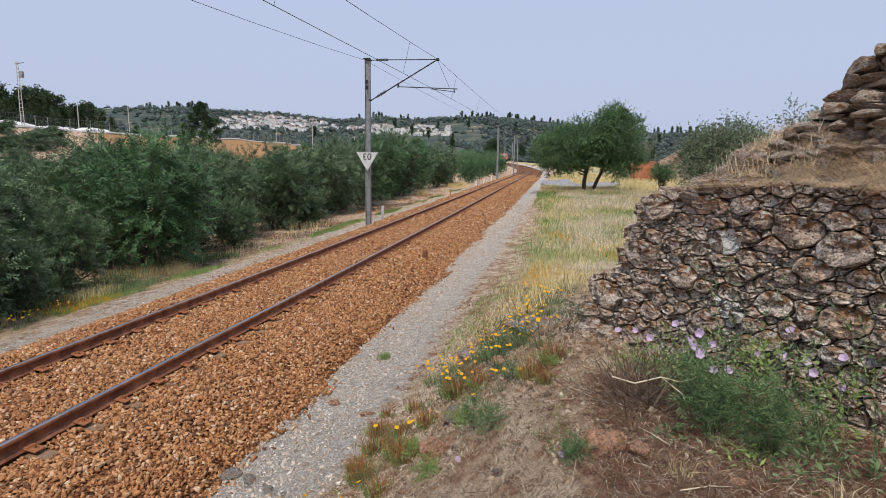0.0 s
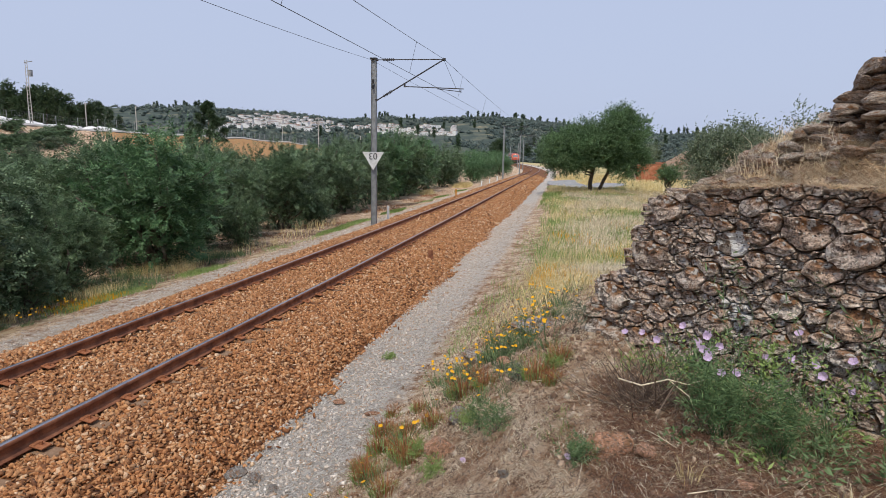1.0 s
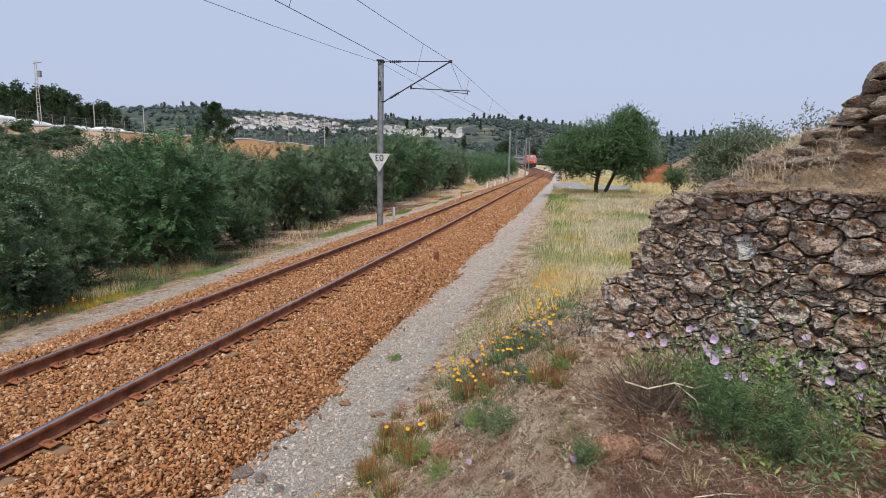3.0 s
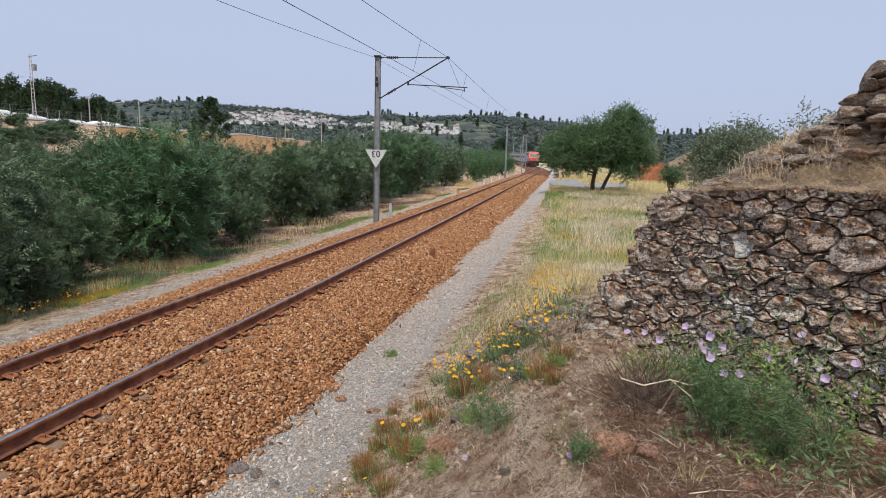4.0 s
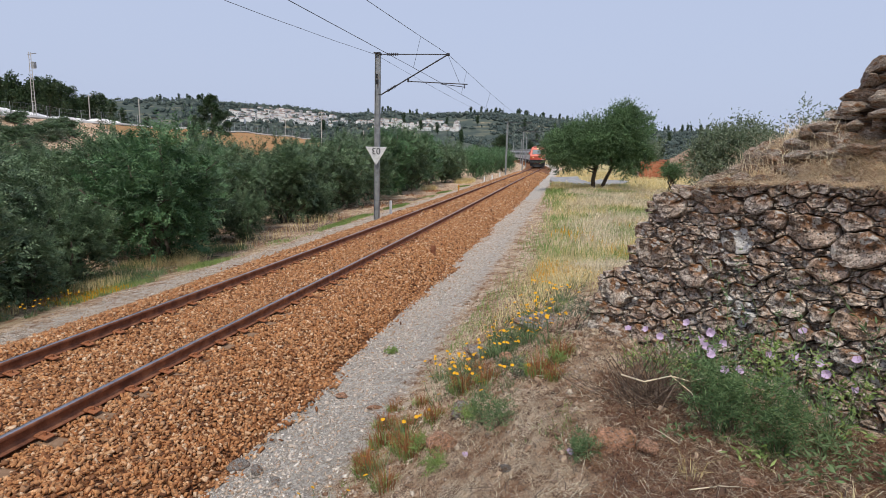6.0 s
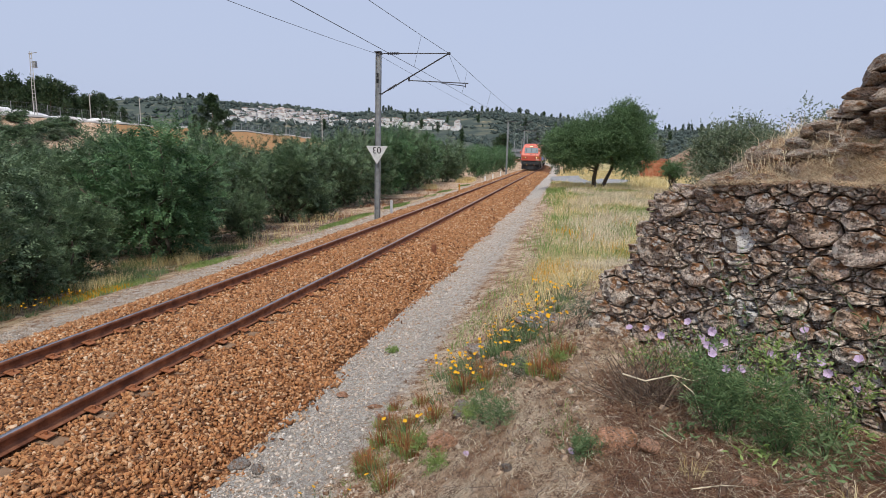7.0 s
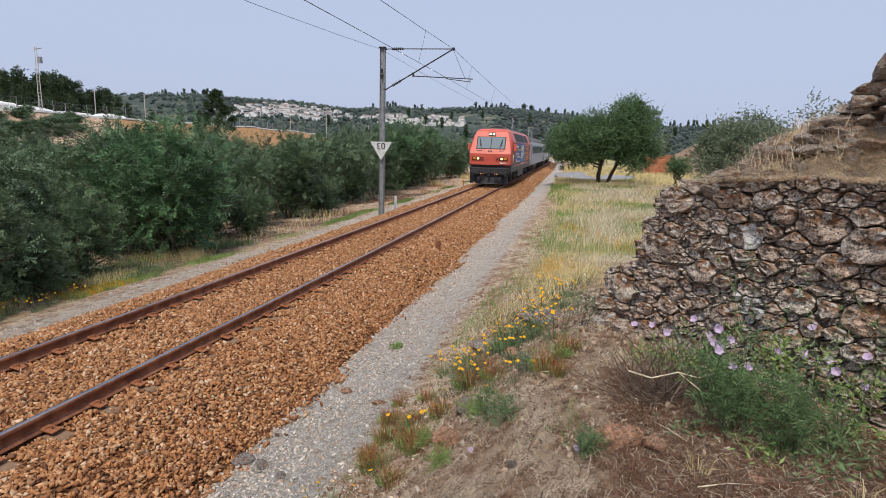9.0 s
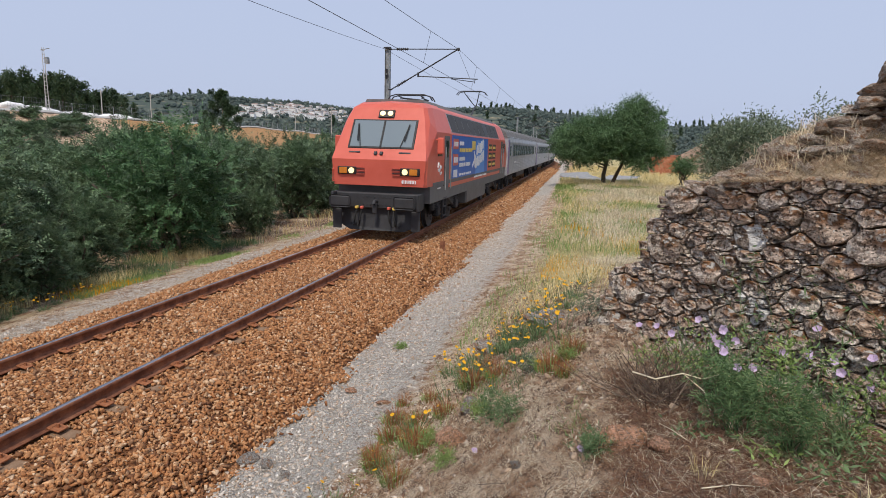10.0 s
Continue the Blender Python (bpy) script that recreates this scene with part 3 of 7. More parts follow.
STONE_COLOURS = [(0.33, 0.26, 0.205), (0.53, 0.445, 0.365), (0.41, 0.33, 0.27), (0.62, 0.545, 0.46), (0.46, 0.33, 0.24), (0.59, 0.535, 0.47), (0.385, 0.3, 0.24), (0.66, 0.585, 0.485)]
STONE = stone_material("lichened_field_stone", STONE_COLOURS)
STONE_PALE = stone_material("white_crusted_stone", [(0.2, 0.17, 0.14), (0.26, 0.22, 0.18)], 0.47, (0.6, 0.59, 0.56))
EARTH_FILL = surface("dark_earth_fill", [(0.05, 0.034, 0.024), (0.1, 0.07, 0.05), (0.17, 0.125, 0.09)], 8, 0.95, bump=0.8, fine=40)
DRY_SOIL = surface("dry_root_soil", [(0.18, 0.12, 0.085), (0.36, 0.26, 0.185), (0.5, 0.39, 0.29)], 9, 0.95, bump=1.0, fine=60, dist=0.03)

WALL_O, WALL_D, WALL_N = Vector((6.57, 5.99, 0)), Vector((0.654, -0.757, 0)), Vector((-0.757, -0.654, 0))
TOP_A = (-0.66, -0.62, -0.58, -0.45, -0.2, -0.15, -0.11, -0.02, 0.03, 0.4, 0.685, 1.0, 1.35, 1.9, 3.4)
TOP_Z = (0.95, 1.3, 1.52, 1.64, 1.7, 1.98, 2.1, 2.16, 2.4, 2.48, 2.54, 2.55, 2.59, 2.57, 2.62)
LARGE_STONES = ((0.23, 2.33, 0.17), (0.65, 2.38, 0.13), (1.0, 2.4, 0.12), (0.85, 2.11, 0.17), (1.38, 2.26, 0.19), (1.71, 2.18, 0.18), (0.08, 1.9, 0.2), (0.52, 1.78, 0.16), (1.53, 2.02, 0.14), (-0.34, 1.45, 0.21), (0.2, 1.41, 0.125), (0.93, 1.72, 0.11), (1.27, 1.72, 0.15), (0.77, 1.47, 0.14), (1.76, 1.71, 0.17), (-0.45, 1.09, 0.17), (0.0, 1.15, 0.14), (1.14, 1.38, 0.12), (0.43, 1.14, 0.13), (1.07, 2.19, 0.09), (1.54, 2.44, 0.085))
HEAP_A = (0.68, 0.83, 0.95, 1.08, 1.22, 1.4, 1.85, 3.2)
HEAP_Z = (2.66, 2.93, 3.08, 3.24, 3.41, 3.57, 3.77, 3.83)


def cut(poly, px, py, nx, ny):
    """The side of a polygon on which (p - (px, py)) . n <= 0."""
    out = []
    for (ax, ay), (bx, by) in zip(poly, poly[1:] + poly[:1]):
        da, db = (ax - px) * nx + (ay - py) * ny, (bx - px) * nx + (by - py) * ny
        if da <= 0:
            out.append((ax, ay))
        if da * db < 0:
            t = da / (da - db)
            out.append((ax + t * (bx - ax), ay + t * (by - ay)))
    return out


def rubble_cells(inside, lid, bounds, seed, left, big=0.095, small=0.016, tries=5000, flat=1.55, large=()):
    """A rubble bond: stones of mixed size that fill a face."""
    r = random.Random(seed)
    a0, a1, z0, z1 = bounds
    seeds = [(a, z * flat, rad) for a, z, rad in large]
    for k in range(tries):
        f = k / tries
        rad = max(small, big * (1 - f) ** 2.2 * r.uniform(0.6, 1.3))
        a, z = r.uniform(a0, a1), r.uniform(z0, z1)
        if not inside(a, z):
            continue
        w = z * flat
        if all((a - sa) ** 2 + (w - sw) ** 2 > (0.8 * (rad + sr)) ** 2 for sa, sw, sr in seeds):
            seeds.append((a, w, rad))
    cells = []
    for i, (a, w, rad) in enumerate(seeds):
        reach = rad * 2.8 + 0.05
        poly = [(a - reach, w - reach), (a + reach, w - reach), (a + reach, w + reach), (a - reach, w + reach)]
        for j, (b, v, s) in enumerate(seeds):
            d2 = (a - b) ** 2 + (w - v) ** 2
            if i == j or d2 > 1.0:
                continue
            t = (d2 + rad * rad - s * s) / (2 * d2)
            poly = cut(poly, a + t * (b - a), w + t * (v - w), b - a, v - w)
            if len(poly) < 3:
                break
        if len(poly) >= 3:
            low = lid(a)
            poly = cut(poly, a, (low + r.uniform(-0.02, 0.035)) * flat, r.uniform(-0.25, 0.25), 1.0)
            poly = cut(poly, left(w / flat) + r.uniform(-0.04, 0.03), w, -1.0, r.uniform(-0.15, 0.25))
        xs, ys = [p[0] for p in poly], [p[1] / flat for p in poly]
        if len(poly) >= 3 and max(xs) - min(xs) < 3.2 * (max(ys) - min(ys)):
            cells.append((a, w / flat, [(x, y / flat) for x, y in poly], rad))
    return cells


def warp(x, z):
    """Bends the joints between stones, alike for both neighbours."""
    v = Vector((x, z, 0))
    return x + 0.034 * noise.noise(v * 6 + Vector((0, 0, 1))) + 0.014 * noise.noise(v * 21 + Vector((0, 0, 4))), z + 0.03 * noise.noise(v * 6 + Vector((0, 0, 7))) + 0.013 * noise.noise(v * 21 + Vector((0, 0, 9)))


def rubble_stone(poly, depth, r, gap=0.006):
    """A rough broken stone with the outline of its cell; its face looks towards -y. Returns corners round its own middle."""
    rim = []
    for (ax, az), (bx, bz) in zip(poly, poly[1:] + poly[:1]):
        n = max(1, min(9, int(math.hypot(bx - ax, bz - az) / 0.03)))
        rim += [warp(ax + k / n * (bx - ax), az + k / n * (bz - az)) for k in range(n)]
    cx, cz = sum(p[0] for p in rim) / len(rim), sum(p[1] for p in rim) / len(rim)
    rim = [((x - cx) * s, (z - cz) * s) for x, z in rim for s in (r.uniform(0.95, 1.03),)]
    size = sum(math.hypot(*p) for p in rim) / len(rim)
    keep = max(0.72, 1 - gap / size)
    tilt_x, tilt_z = r.uniform(-0.2, 0.2), r.uniform(-0.12, 0.2)
    proud = r.uniform(-0.035, 0.025) + 0.2 * min(0.16, size) - 0.015
    th = r.uniform(-0.5, 0.5)
    ct, st = math.cos(th), math.sin(th)
    off = Vector((r.uniform(0, 90), r.uniform(0, 90), r.uniform(0, 90)))
    # broken corners: planes that take off the edges of the face
    chips = [(math.cos(a), math.sin(a), size * r.uniform(0.15, 0.9), r.uniform(0.15, 0.5)) for a in (r.uniform(0, math.tau) for _ in range(2))]

    def relief(x, z):
        """How far the face stands out: chipped planes, bedding ridges and grain."""
        out = -min(0.035, max(max(0.0, x * dx + z * dz - h) * k for dx, dz, h, k in chips))
        s, t = ct * x + st * z, -st * x + ct * z
        out += 0.03 * noise.noise(Vector((x * 7, z * 9, 0)) + off)
        ridge = noise.noise(Vector((s * 9, t * 32, 5)) + off)
        out += 0.026 * (abs(ridge) - 0.3) + 0.016 * noise.noise(Vector((s * 22, t * 50, 2)) + off)
        return out + 0.008 * noise.noise(Vector((x * 70, z * 70, 9)) + off)

    rings = []
    for k, (scale, out, rough) in enumerate(((0.84, -depth, 0.0), (0.97, -0.07, 0.015), (1.0, -0.02, 0.01), (0.99, 0.006, 0.012), (0.955, 0.014, 0.02), (0.84, 0.015, 0.05), (0.66, 0.015, 0.08), (0.46, 0.015, 0.1), (0.24, 0.015, 0.14))):
        ring = []
        for x, z in rim:
            f = keep * scale * (1 + r.uniform(-rough, rough))
            lift = out + proud * (k > 0)
            if k > 1:
                lift += (tilt_x * x + tilt_z * z) * f + relief(x * f, z * f)
            ring.append((x * f, -lift, z * f))
        rings.append(ring)
    last = len(rings) - 1
    verts = [v for ring in rings for v in ring] + [(0.0, -(0.018 + proud + relief(0, 0)), 0.0)]
    n = len(rim)
    faces = [tuple(range(n))]
    for k in range(last):
        for i in range(n):
            j = (i + 1) % n
            faces.append((k * n + i, (k + 1) * n + i, (k + 1) * n + j, k * n + j))
    for i in range(n):
        faces.append((last * n + i, (last + 1) * n, last * n + (i + 1) % n))
    return (cx, cz), verts, faces


def lump(r, detail=1):
    """A rough boulder about the origin, 1 m across: corners and faces."""
    bm = bmesh.new()
    bmesh.ops.create_icosphere(bm, subdivisions=3, radius=0.5)
    off = Vector((r.uniform(0, 90), r.uniform(0, 90), r.uniform(0, 90)))
    for _ in range(11):
        d = Vector((r.gauss(0, 1), r.gauss(0, 1), r.gauss(0, 1))).normalized()
        h = r.uniform(0.24, 0.4)
        for v in bm.verts:
            over = v.co.dot(d) - h
            if over > 0:
                v.co -= d * over * 0.97
    for v in bm.verts:
        v.co *= 1 + 0.14 * noise.noise(v.co * 2.3 + off) + 0.12 * noise.noise(v.co * 6 + off) + 0.06 * noise.noise(Vector((v.co.x * 8, v.co.y * 8, v.co.z * 22)) + off)
    return bm


def slump(a, b):
    """How far soil and rubble pile up behind the broken edge."""
    return 0.46 * step(b, 0.0, 0.85) * np.interp(a, (0.1, 0.85, 1.05, 1.5, 3.2), (0, 1.0, 0.9, 0.5, 0.4))


def wall_frame(a, z, b=0.0):
    """World place at a along the wall, b behind its face."""
    p = WALL_O + WALL_D * a - WALL_N * b
    return Vector((p.x, p.y, z))


def build_wall():
    r = random.Random(5)
    wall = thing("stone_wall", "ruined drystone rubble wall of brown lichened stones beside the track", "stone wall", kind="structure")
    turn = math.atan2(WALL_D.y, WALL_D.x)
    rot = Matrix.Rotation(turn, 4, "Z")

    def set_stones(cells, b, mats):
        for a, z, poly, rad in cells:
            (cx, cz), v, f = rubble_stone(poly, 0.2, r)
            white = min(math.hypot(a - 0.8, z - 2.08), math.hypot(a - 0.93, z - 1.58), math.hypot(a + 0.2, z - 1.45)) < 0.12
            o = raw("stone", v, f, mats[1] if white else mats[0], wall, smooth=False)
            o.matrix_basis = Matrix.Translation(wall_frame(cx, cz, b)) @ rot
            o.data.polygons.foreach_set("use_smooth", np.ones(len(o.data.polygons), dtype=bool))
            o.data.set_sharp_from_angle(angle=radians(14))

    top = lambda a: float(np.interp(a, TOP_A, TOP_Z))  # noqa: E731
    cells = rubble_cells(lambda a, z: z < top(a) - 0.04, top, (-0.8, 2.55, 0.93, 2.62), 3, lambda z: float(np.interp(z, TOP_Z[:9], TOP_A[:9])) - 0.03, tries=26000, large=LARGE_STONES)
    set_stones(cells, 0.0, (STONE, STONE_PALE))
    heap = lambda a: float(np.interp(a, HEAP_A, HEAP_Z))  # noqa: E731
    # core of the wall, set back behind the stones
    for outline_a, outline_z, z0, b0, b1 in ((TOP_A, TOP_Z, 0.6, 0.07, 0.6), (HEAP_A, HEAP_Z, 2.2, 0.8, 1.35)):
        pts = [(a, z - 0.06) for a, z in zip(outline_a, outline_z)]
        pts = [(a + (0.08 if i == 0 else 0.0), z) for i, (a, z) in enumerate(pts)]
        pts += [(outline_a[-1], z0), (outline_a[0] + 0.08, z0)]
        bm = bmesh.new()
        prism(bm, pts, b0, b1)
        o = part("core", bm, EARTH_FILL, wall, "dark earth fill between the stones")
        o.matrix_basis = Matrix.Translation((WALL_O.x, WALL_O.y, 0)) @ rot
    # rubble and soil that lies over the top of the broken wall
    na, nb = 60, 26
    verts, faces = [], []
    for i in range(na + 1):
        for j in range(nb + 1):
            a, b = 0.0 + 3.2 * i / na, 0.02 + 1.75 * j / nb
            rise = slump(a, b)
            fall = -0.9 * step(b, 1.2, 1.75)
            z = top(a) - 0.05 + float(rise + fall) + 0.05 * noise.noise((a * 5, b * 5, 3)) + 0.02 * noise.noise((a * 17, b * 17, 8)) + (-0.45 if a < 0.12 else 0)
            verts.append(wall_frame(a, z, b))
            if i and j:
                k = nb + 1
                faces.append((i * k + j, (i - 1) * k + j, (i - 1) * k + j - 1, i * k + j - 1))
    raw("soil_cap", verts, faces, DRY_SOIL, wall, "dry soil and roots on the broken top", smooth=True)
    shapes = []
    for k in range(8):
        o = part("stone", lump(r), STONE, wall)
        o.data.polygons.foreach_set("use_smooth", np.ones(len(o.data.polygons), dtype=bool))
        o.data.set_sharp_from_angle(angle=radians(16))
        shapes.append(o)

    def lay(n, a, z, b, w, d, h, turn_z=None):
        m = Matrix.Translation(wall_frame(a, z, b)) @ rot @ Matrix.Rotation(r.uniform(-0.5, 0.5) if turn_z is None else turn_z, 4, "Z") @ Matrix.Rotation(r.uniform(-0.25, 0.25), 4, "X") @ Matrix.Rotation(r.uniform(-0.2, 0.2), 4, "Y") @ Matrix.Diagonal((w, d, h, 1))
        if n < len(shapes):
            shapes[n].matrix_basis = m
        else:
            again(shapes[n % len(shapes)], m)

    n = 0
    # coping stones along the broken edge
    a = 0.12
    while a < 2.5:
        w = r.uniform(0.12, 0.3)
        lay(n, a + w / 2, top(a + w / 2) - 0.075 + r.uniform(-0.02, 0.03), 0.1 + r.uniform(-0.04, 0.12), w * 1.3, r.uniform(0.26, 0.4), r.uniform(0.1, 0.18))
        a += w * 0.92
        n += 1
    # ragged courses of the higher piece
    z = 2.78
    while z < 3.66:
        h = r.uniform(0.06, 0.12)
        a = float(np.interp(z + h * 0.5, HEAP_Z, HEAP_A)) + r.uniform(-0.01, 0.08)
        while a < 2.5:
            w = r.uniform(0.09, 0.27)
            for b in (0.8, 1.05):
                lay(n, a + w / 2, z + h / 2 + r.uniform(-0.015, 0.015), b + r.uniform(-0.05, 0.06), w * 1.4, r.uniform(0.3, 0.42), h * r.uniform(1.35, 2.0), r.uniform(-0.5, 0.5))
                n += 1
            a += w * 0.95
        z += h * 0.9
    for k in range(80):
        a, b = r.uniform(0.2, 2.4), r.uniform(0.1, 0.85)
        w = r.uniform(0.08, 0.2) * (1 + b)
        lay(n, a, top(a) + float(slump(a, b)) - 0.02 + 0.06 * b, b, w, w * r.uniform(0.6, 1.0), r.uniform(0.06, 0.15) * (0.8 + 0.5 * b))
        n += 1
    # the broken shoulder at the low end, and footing stones
    for a, z, b, w, d, h in ((-0.25, 1.05, 0.0, 0.35, 0.3, 0.3), (0.3, 0.98, -0.05, 0.3, 0.26, 0.26)):
        lay(n, a, z, b, w, d, h, 0.0)
        n += 1


build_wall()
# ---------------------------------------------------------------- plants
LEAF = dict(by="island", bump=0, through_light=0.14, rough=0.5)
ACACIA = surface("grey_green_leaf", [(0.052, 0.095, 0.045), (0.105, 0.165, 0.082), (0.185, 0.255, 0.14)], 0.7, fine=2.2, spread=1.0, **LEAF)
ACACIA_BRIGHT = surface("fresh_green_leaf", [(0.04, 0.098, 0.04), (0.078, 0.16, 0.065), (0.14, 0.235, 0.105)], 0.7, fine=2.2, spread=0.9, **LEAF)
OAK_LEAF = surface("dark_oak_leaf", [(0.05, 0.1, 0.042), (0.08, 0.15, 0.06), (0.12, 0.2, 0.085), (0.17, 0.26, 0.12)], 0.5, fine=3, spread=0.6, **LEAF)
OLIVE_LEAF = surface("silvery_olive_leaf", [(0.08, 0.115, 0.065), (0.14, 0.18, 0.11), (0.22, 0.26, 0.175)], 0.5, fine=3, spread=0.5, **LEAF)
PINE_LEAF = surface("pine_needles", [(0.025, 0.05, 0.022), (0.04, 0.075, 0.03), (0.07, 0.105, 0.045)], 0.5, fine=3, spread=0.6, **LEAF)
# hill foliage lightened and shifted to blue-grey, with distance haze in the colour
HAZED_LEAF = surface("distant_wood", [(0.04, 0.06, 0.058), (0.06, 0.085, 0.078), (0.085, 0.113, 0.1), (0.115, 0.135, 0.112)], 0.3, 0.95, bump=0.5, fine=1.2, by="island", spread=0.8, dist=0.5)
BARK = surface("grey_brown_bark", [(0.05, 0.038, 0.028), (0.1, 0.08, 0.06), (0.15, 0.125, 0.1)], 8, 0.9, bump=0.8, fine=60)
STRAW = surface("straw_grass", [(0.62, 0.49, 0.2), (0.78, 0.65, 0.33), (0.86, 0.76, 0.47), (0.66, 0.5, 0.22)], 2, 0.8, bump=0, fine=9, by="island", spread=0.5, through_light=0.38)
PALE_STRAW = surface("bleached_straw", [(0.62, 0.53, 0.37), (0.78, 0.69, 0.51), (0.86, 0.78, 0.6), (0.5, 0.37, 0.23)], 2, 0.8, bump=0, fine=9, by="island", spread=0.5, through_light=0.3)
GREEN_GRASS = surface("green_grass", [(0.16, 0.25, 0.06), (0.25, 0.36, 0.1), (0.36, 0.45, 0.17), (0.2, 0.3, 0.1)], 2, 0.7, bump=0, fine=9, by="island", spread=0.4, through_light=0.3)
SORREL = surface("red_brown_sorrel", [(0.24, 0.09, 0.04), (0.38, 0.15, 0.06), (0.48, 0.25, 0.11)], 2, 0.8, bump=0, fine=9, by="island", spread=0.4, through_light=0.25)
HERB = surface("dull_green_herb", [(0.09, 0.155, 0.06), (0.15, 0.23, 0.095), (0.23, 0.31, 0.16)], 2, 0.7, bump=0, fine=9, by="island", spread=0.4, through_light=0.25)
LEAF_LITTER = surface("red_brown_litter", [(0.09, 0.04, 0.024), (0.17, 0.08, 0.045), (0.28, 0.15, 0.085)], 4, 0.9, bump=0, fine=30, by="island", spread=0.4)
HAY = surface("brown_hay", [(0.48, 0.34, 0.22), (0.64, 0.49, 0.34), (0.74, 0.61, 0.45), (0.82, 0.72, 0.56)], 2, 0.85, bump=0, fine=9, by="island", spread=0.5, through_light=0.2)
FENNEL = surface("fennel_green", [(0.05, 0.1, 0.04), (0.11, 0.19, 0.075), (0.22, 0.32, 0.14)], 2, 0.7, bump=0, fine=9, by="island", spread=0.4, through_light=0.25)
DEAD_STEM = surface("dead_grey_stem", [(0.07, 0.045, 0.032), (0.14, 0.1, 0.075), (0.26, 0.2, 0.15)], 4, 0.9, bump=0, fine=30, by="island", spread=0.4)
YELLOW = surface("yellow_petal", [(0.74, 0.34, 0.006), (0.82, 0.44, 0.012)], 4, 0.6, bump=0, by="island", spread=0.2, through_light=0.2)
PINK = surface("lilac_petal", [(0.46, 0.27, 0.52), (0.58, 0.4, 0.64), (0.7, 0.56, 0.75)], 4, 0.6, bump=0, by="island", spread=0.2, through_light=0.3)


def blades(name, base, tall, wide, lean, mat, seed=1, curl=0.5, parent=None):
    """Grass blades: each a tapered strip that bends over. base: corners n x 3."""
    r = np.random.default_rng(seed)
    n = len(base)
    tall, wide, lean = (np.broadcast_to(np.asarray(v, float), n) for v in (tall, wide, lean))
    a = r.uniform(0, math.tau, n)
    b = r.uniform(0, math.tau, n)
    d = np.stack([np.cos(a), np.sin(a), 0 * a], -1)
    w = np.stack([np.cos(b), np.sin(b), 0 * b], -1) * (wide / 2)[:, None]
    up = np.array([0, 0, 1.0])
    mid = base + 0.55 * tall[:, None] * (up + d * (lean * 0.6)[:, None])
    tip = base + tall[:, None] * (up * (1 - curl * np.minimum(1, lean))[:, None] + d * (lean * 1.5)[:, None])
    v = np.stack([base - w, base + w, mid + w * 0.75, mid - w * 0.75, tip], 1)
    i = np.arange(n)[:, None] * 5
    f = np.concatenate([i + np.array([0, 1, 2]), i + np.array([0, 2, 3]), i + np.array([3, 2, 4])])
    return raw(name, v.reshape(-1, 3), f, mat, parent)


def leaf_quads(p, d, length, width, r, across=None):
    """Pointed leaves from p along d."""
    n = len(p)
    d = d / np.linalg.norm(d, axis=1)[:, None]
    w = np.cross(d, r.normal(size=(n, 3)) if across is None else across)
    w /= np.linalg.norm(w, axis=1)[:, None] + 1e-9
    L, W = np.broadcast_to(length, n)[:, None], np.broadcast_to(width, n)[:, None] / 2
    v = np.stack([p, p + d * L * 0.45 + w * W, p + d * L, p + d * L * 0.45 - w * W], 1)
    return v


def sprays(centres, radii, twigs, leaves, length, width, seed, rise=0.25, twig_len=0.5, droop=0.0, frond=False):
    """Leaves on twigs that stand out all round from clumps: corners and quads."""
    r = np.random.default_rng(seed)
    c = np.repeat(np.asarray(centres, float), twigs, 0)
    rad = np.repeat(np.asarray(radii, float), twigs, 0)
    if rad.ndim == 1:
        rad = rad[:, None] * np.ones(3)
    n = len(c)
    d = r.normal(size=(n, 3))
    d[:, 2] += rise
    d /= np.linalg.norm(d, axis=1)[:, None]
    p0 = c + d * rad * r.uniform(0.35, 0.85, (n, 1))
    tl = twig_len * rad.mean(1) * r.uniform(0.6, 1.3, n)
    t = (np.arange(leaves) + 0.5) / leaves
    bend = r.normal(size=(n, 3)) * 0.35 + np.array([0, 0, -droop])
    pts = p0[:, None] + d[:, None] * (tl[:, None] * t)[:, :, None] + bend[:, None] * (tl[:, None] * t * t)[:, :, None]
    dirs = d[:, None] * 0.7 + r.normal(size=(n, leaves, 3)) * 0.75
    across = None
    if frond:
        # leaflets in two rows on a flat, feathery frond
        s = np.cross(d, np.array([0, 0, 1.0]) + 0.45 * r.normal(size=(n, 3)))
        s /= np.linalg.norm(s, axis=1)[:, None] + 1e-9
        flip = np.where(np.arange(leaves) % 2, 1.0, -1.0)[None, :, None]
        dirs = s[:, None] * flip + d[:, None] * 0.55 + 0.18 * r.normal(size=(n, leaves, 3))
        across = (np.cross(d, s)[:, None] + 0.2 * r.normal(size=(n, leaves, 3))).reshape(-1, 3)
    pts, dirs = pts.reshape(-1, 3), dirs.reshape(-1, 3)
    k = len(pts)
    v = leaf_quads(pts, dirs, length * r.uniform(0.6, 1.3, k), width * r.uniform(0.6, 1.3, k), r, across)
    return v.reshape(-1, 3), np.arange(4 * k).reshape(-1, 4)


def stems(starts_ends, r0, mat, parent, name="stem", seg=6, wiggle=0.06, taper=0.35, seed=1):
    r = random.Random(seed)
    bm = bmesh.new()
    for a, b in starts_ends:
        a, b = Vector(a), Vector(b)
        n = 5
        pts = [a.lerp(b, i / n) + Vector((r.gauss(0, 1), r.gauss(0, 1), 0)) * wiggle * (b - a).length * (0 < i < n) for i in range(n + 1)]
        tube(bm, pts, r0 * (0.7 + 0.6 * r.random()), seg, taper)
    ob = part(name, bm, mat, parent, smooth=True)
    if r0 < 0.01:
        ob["kind"] = "stuff"
    return ob


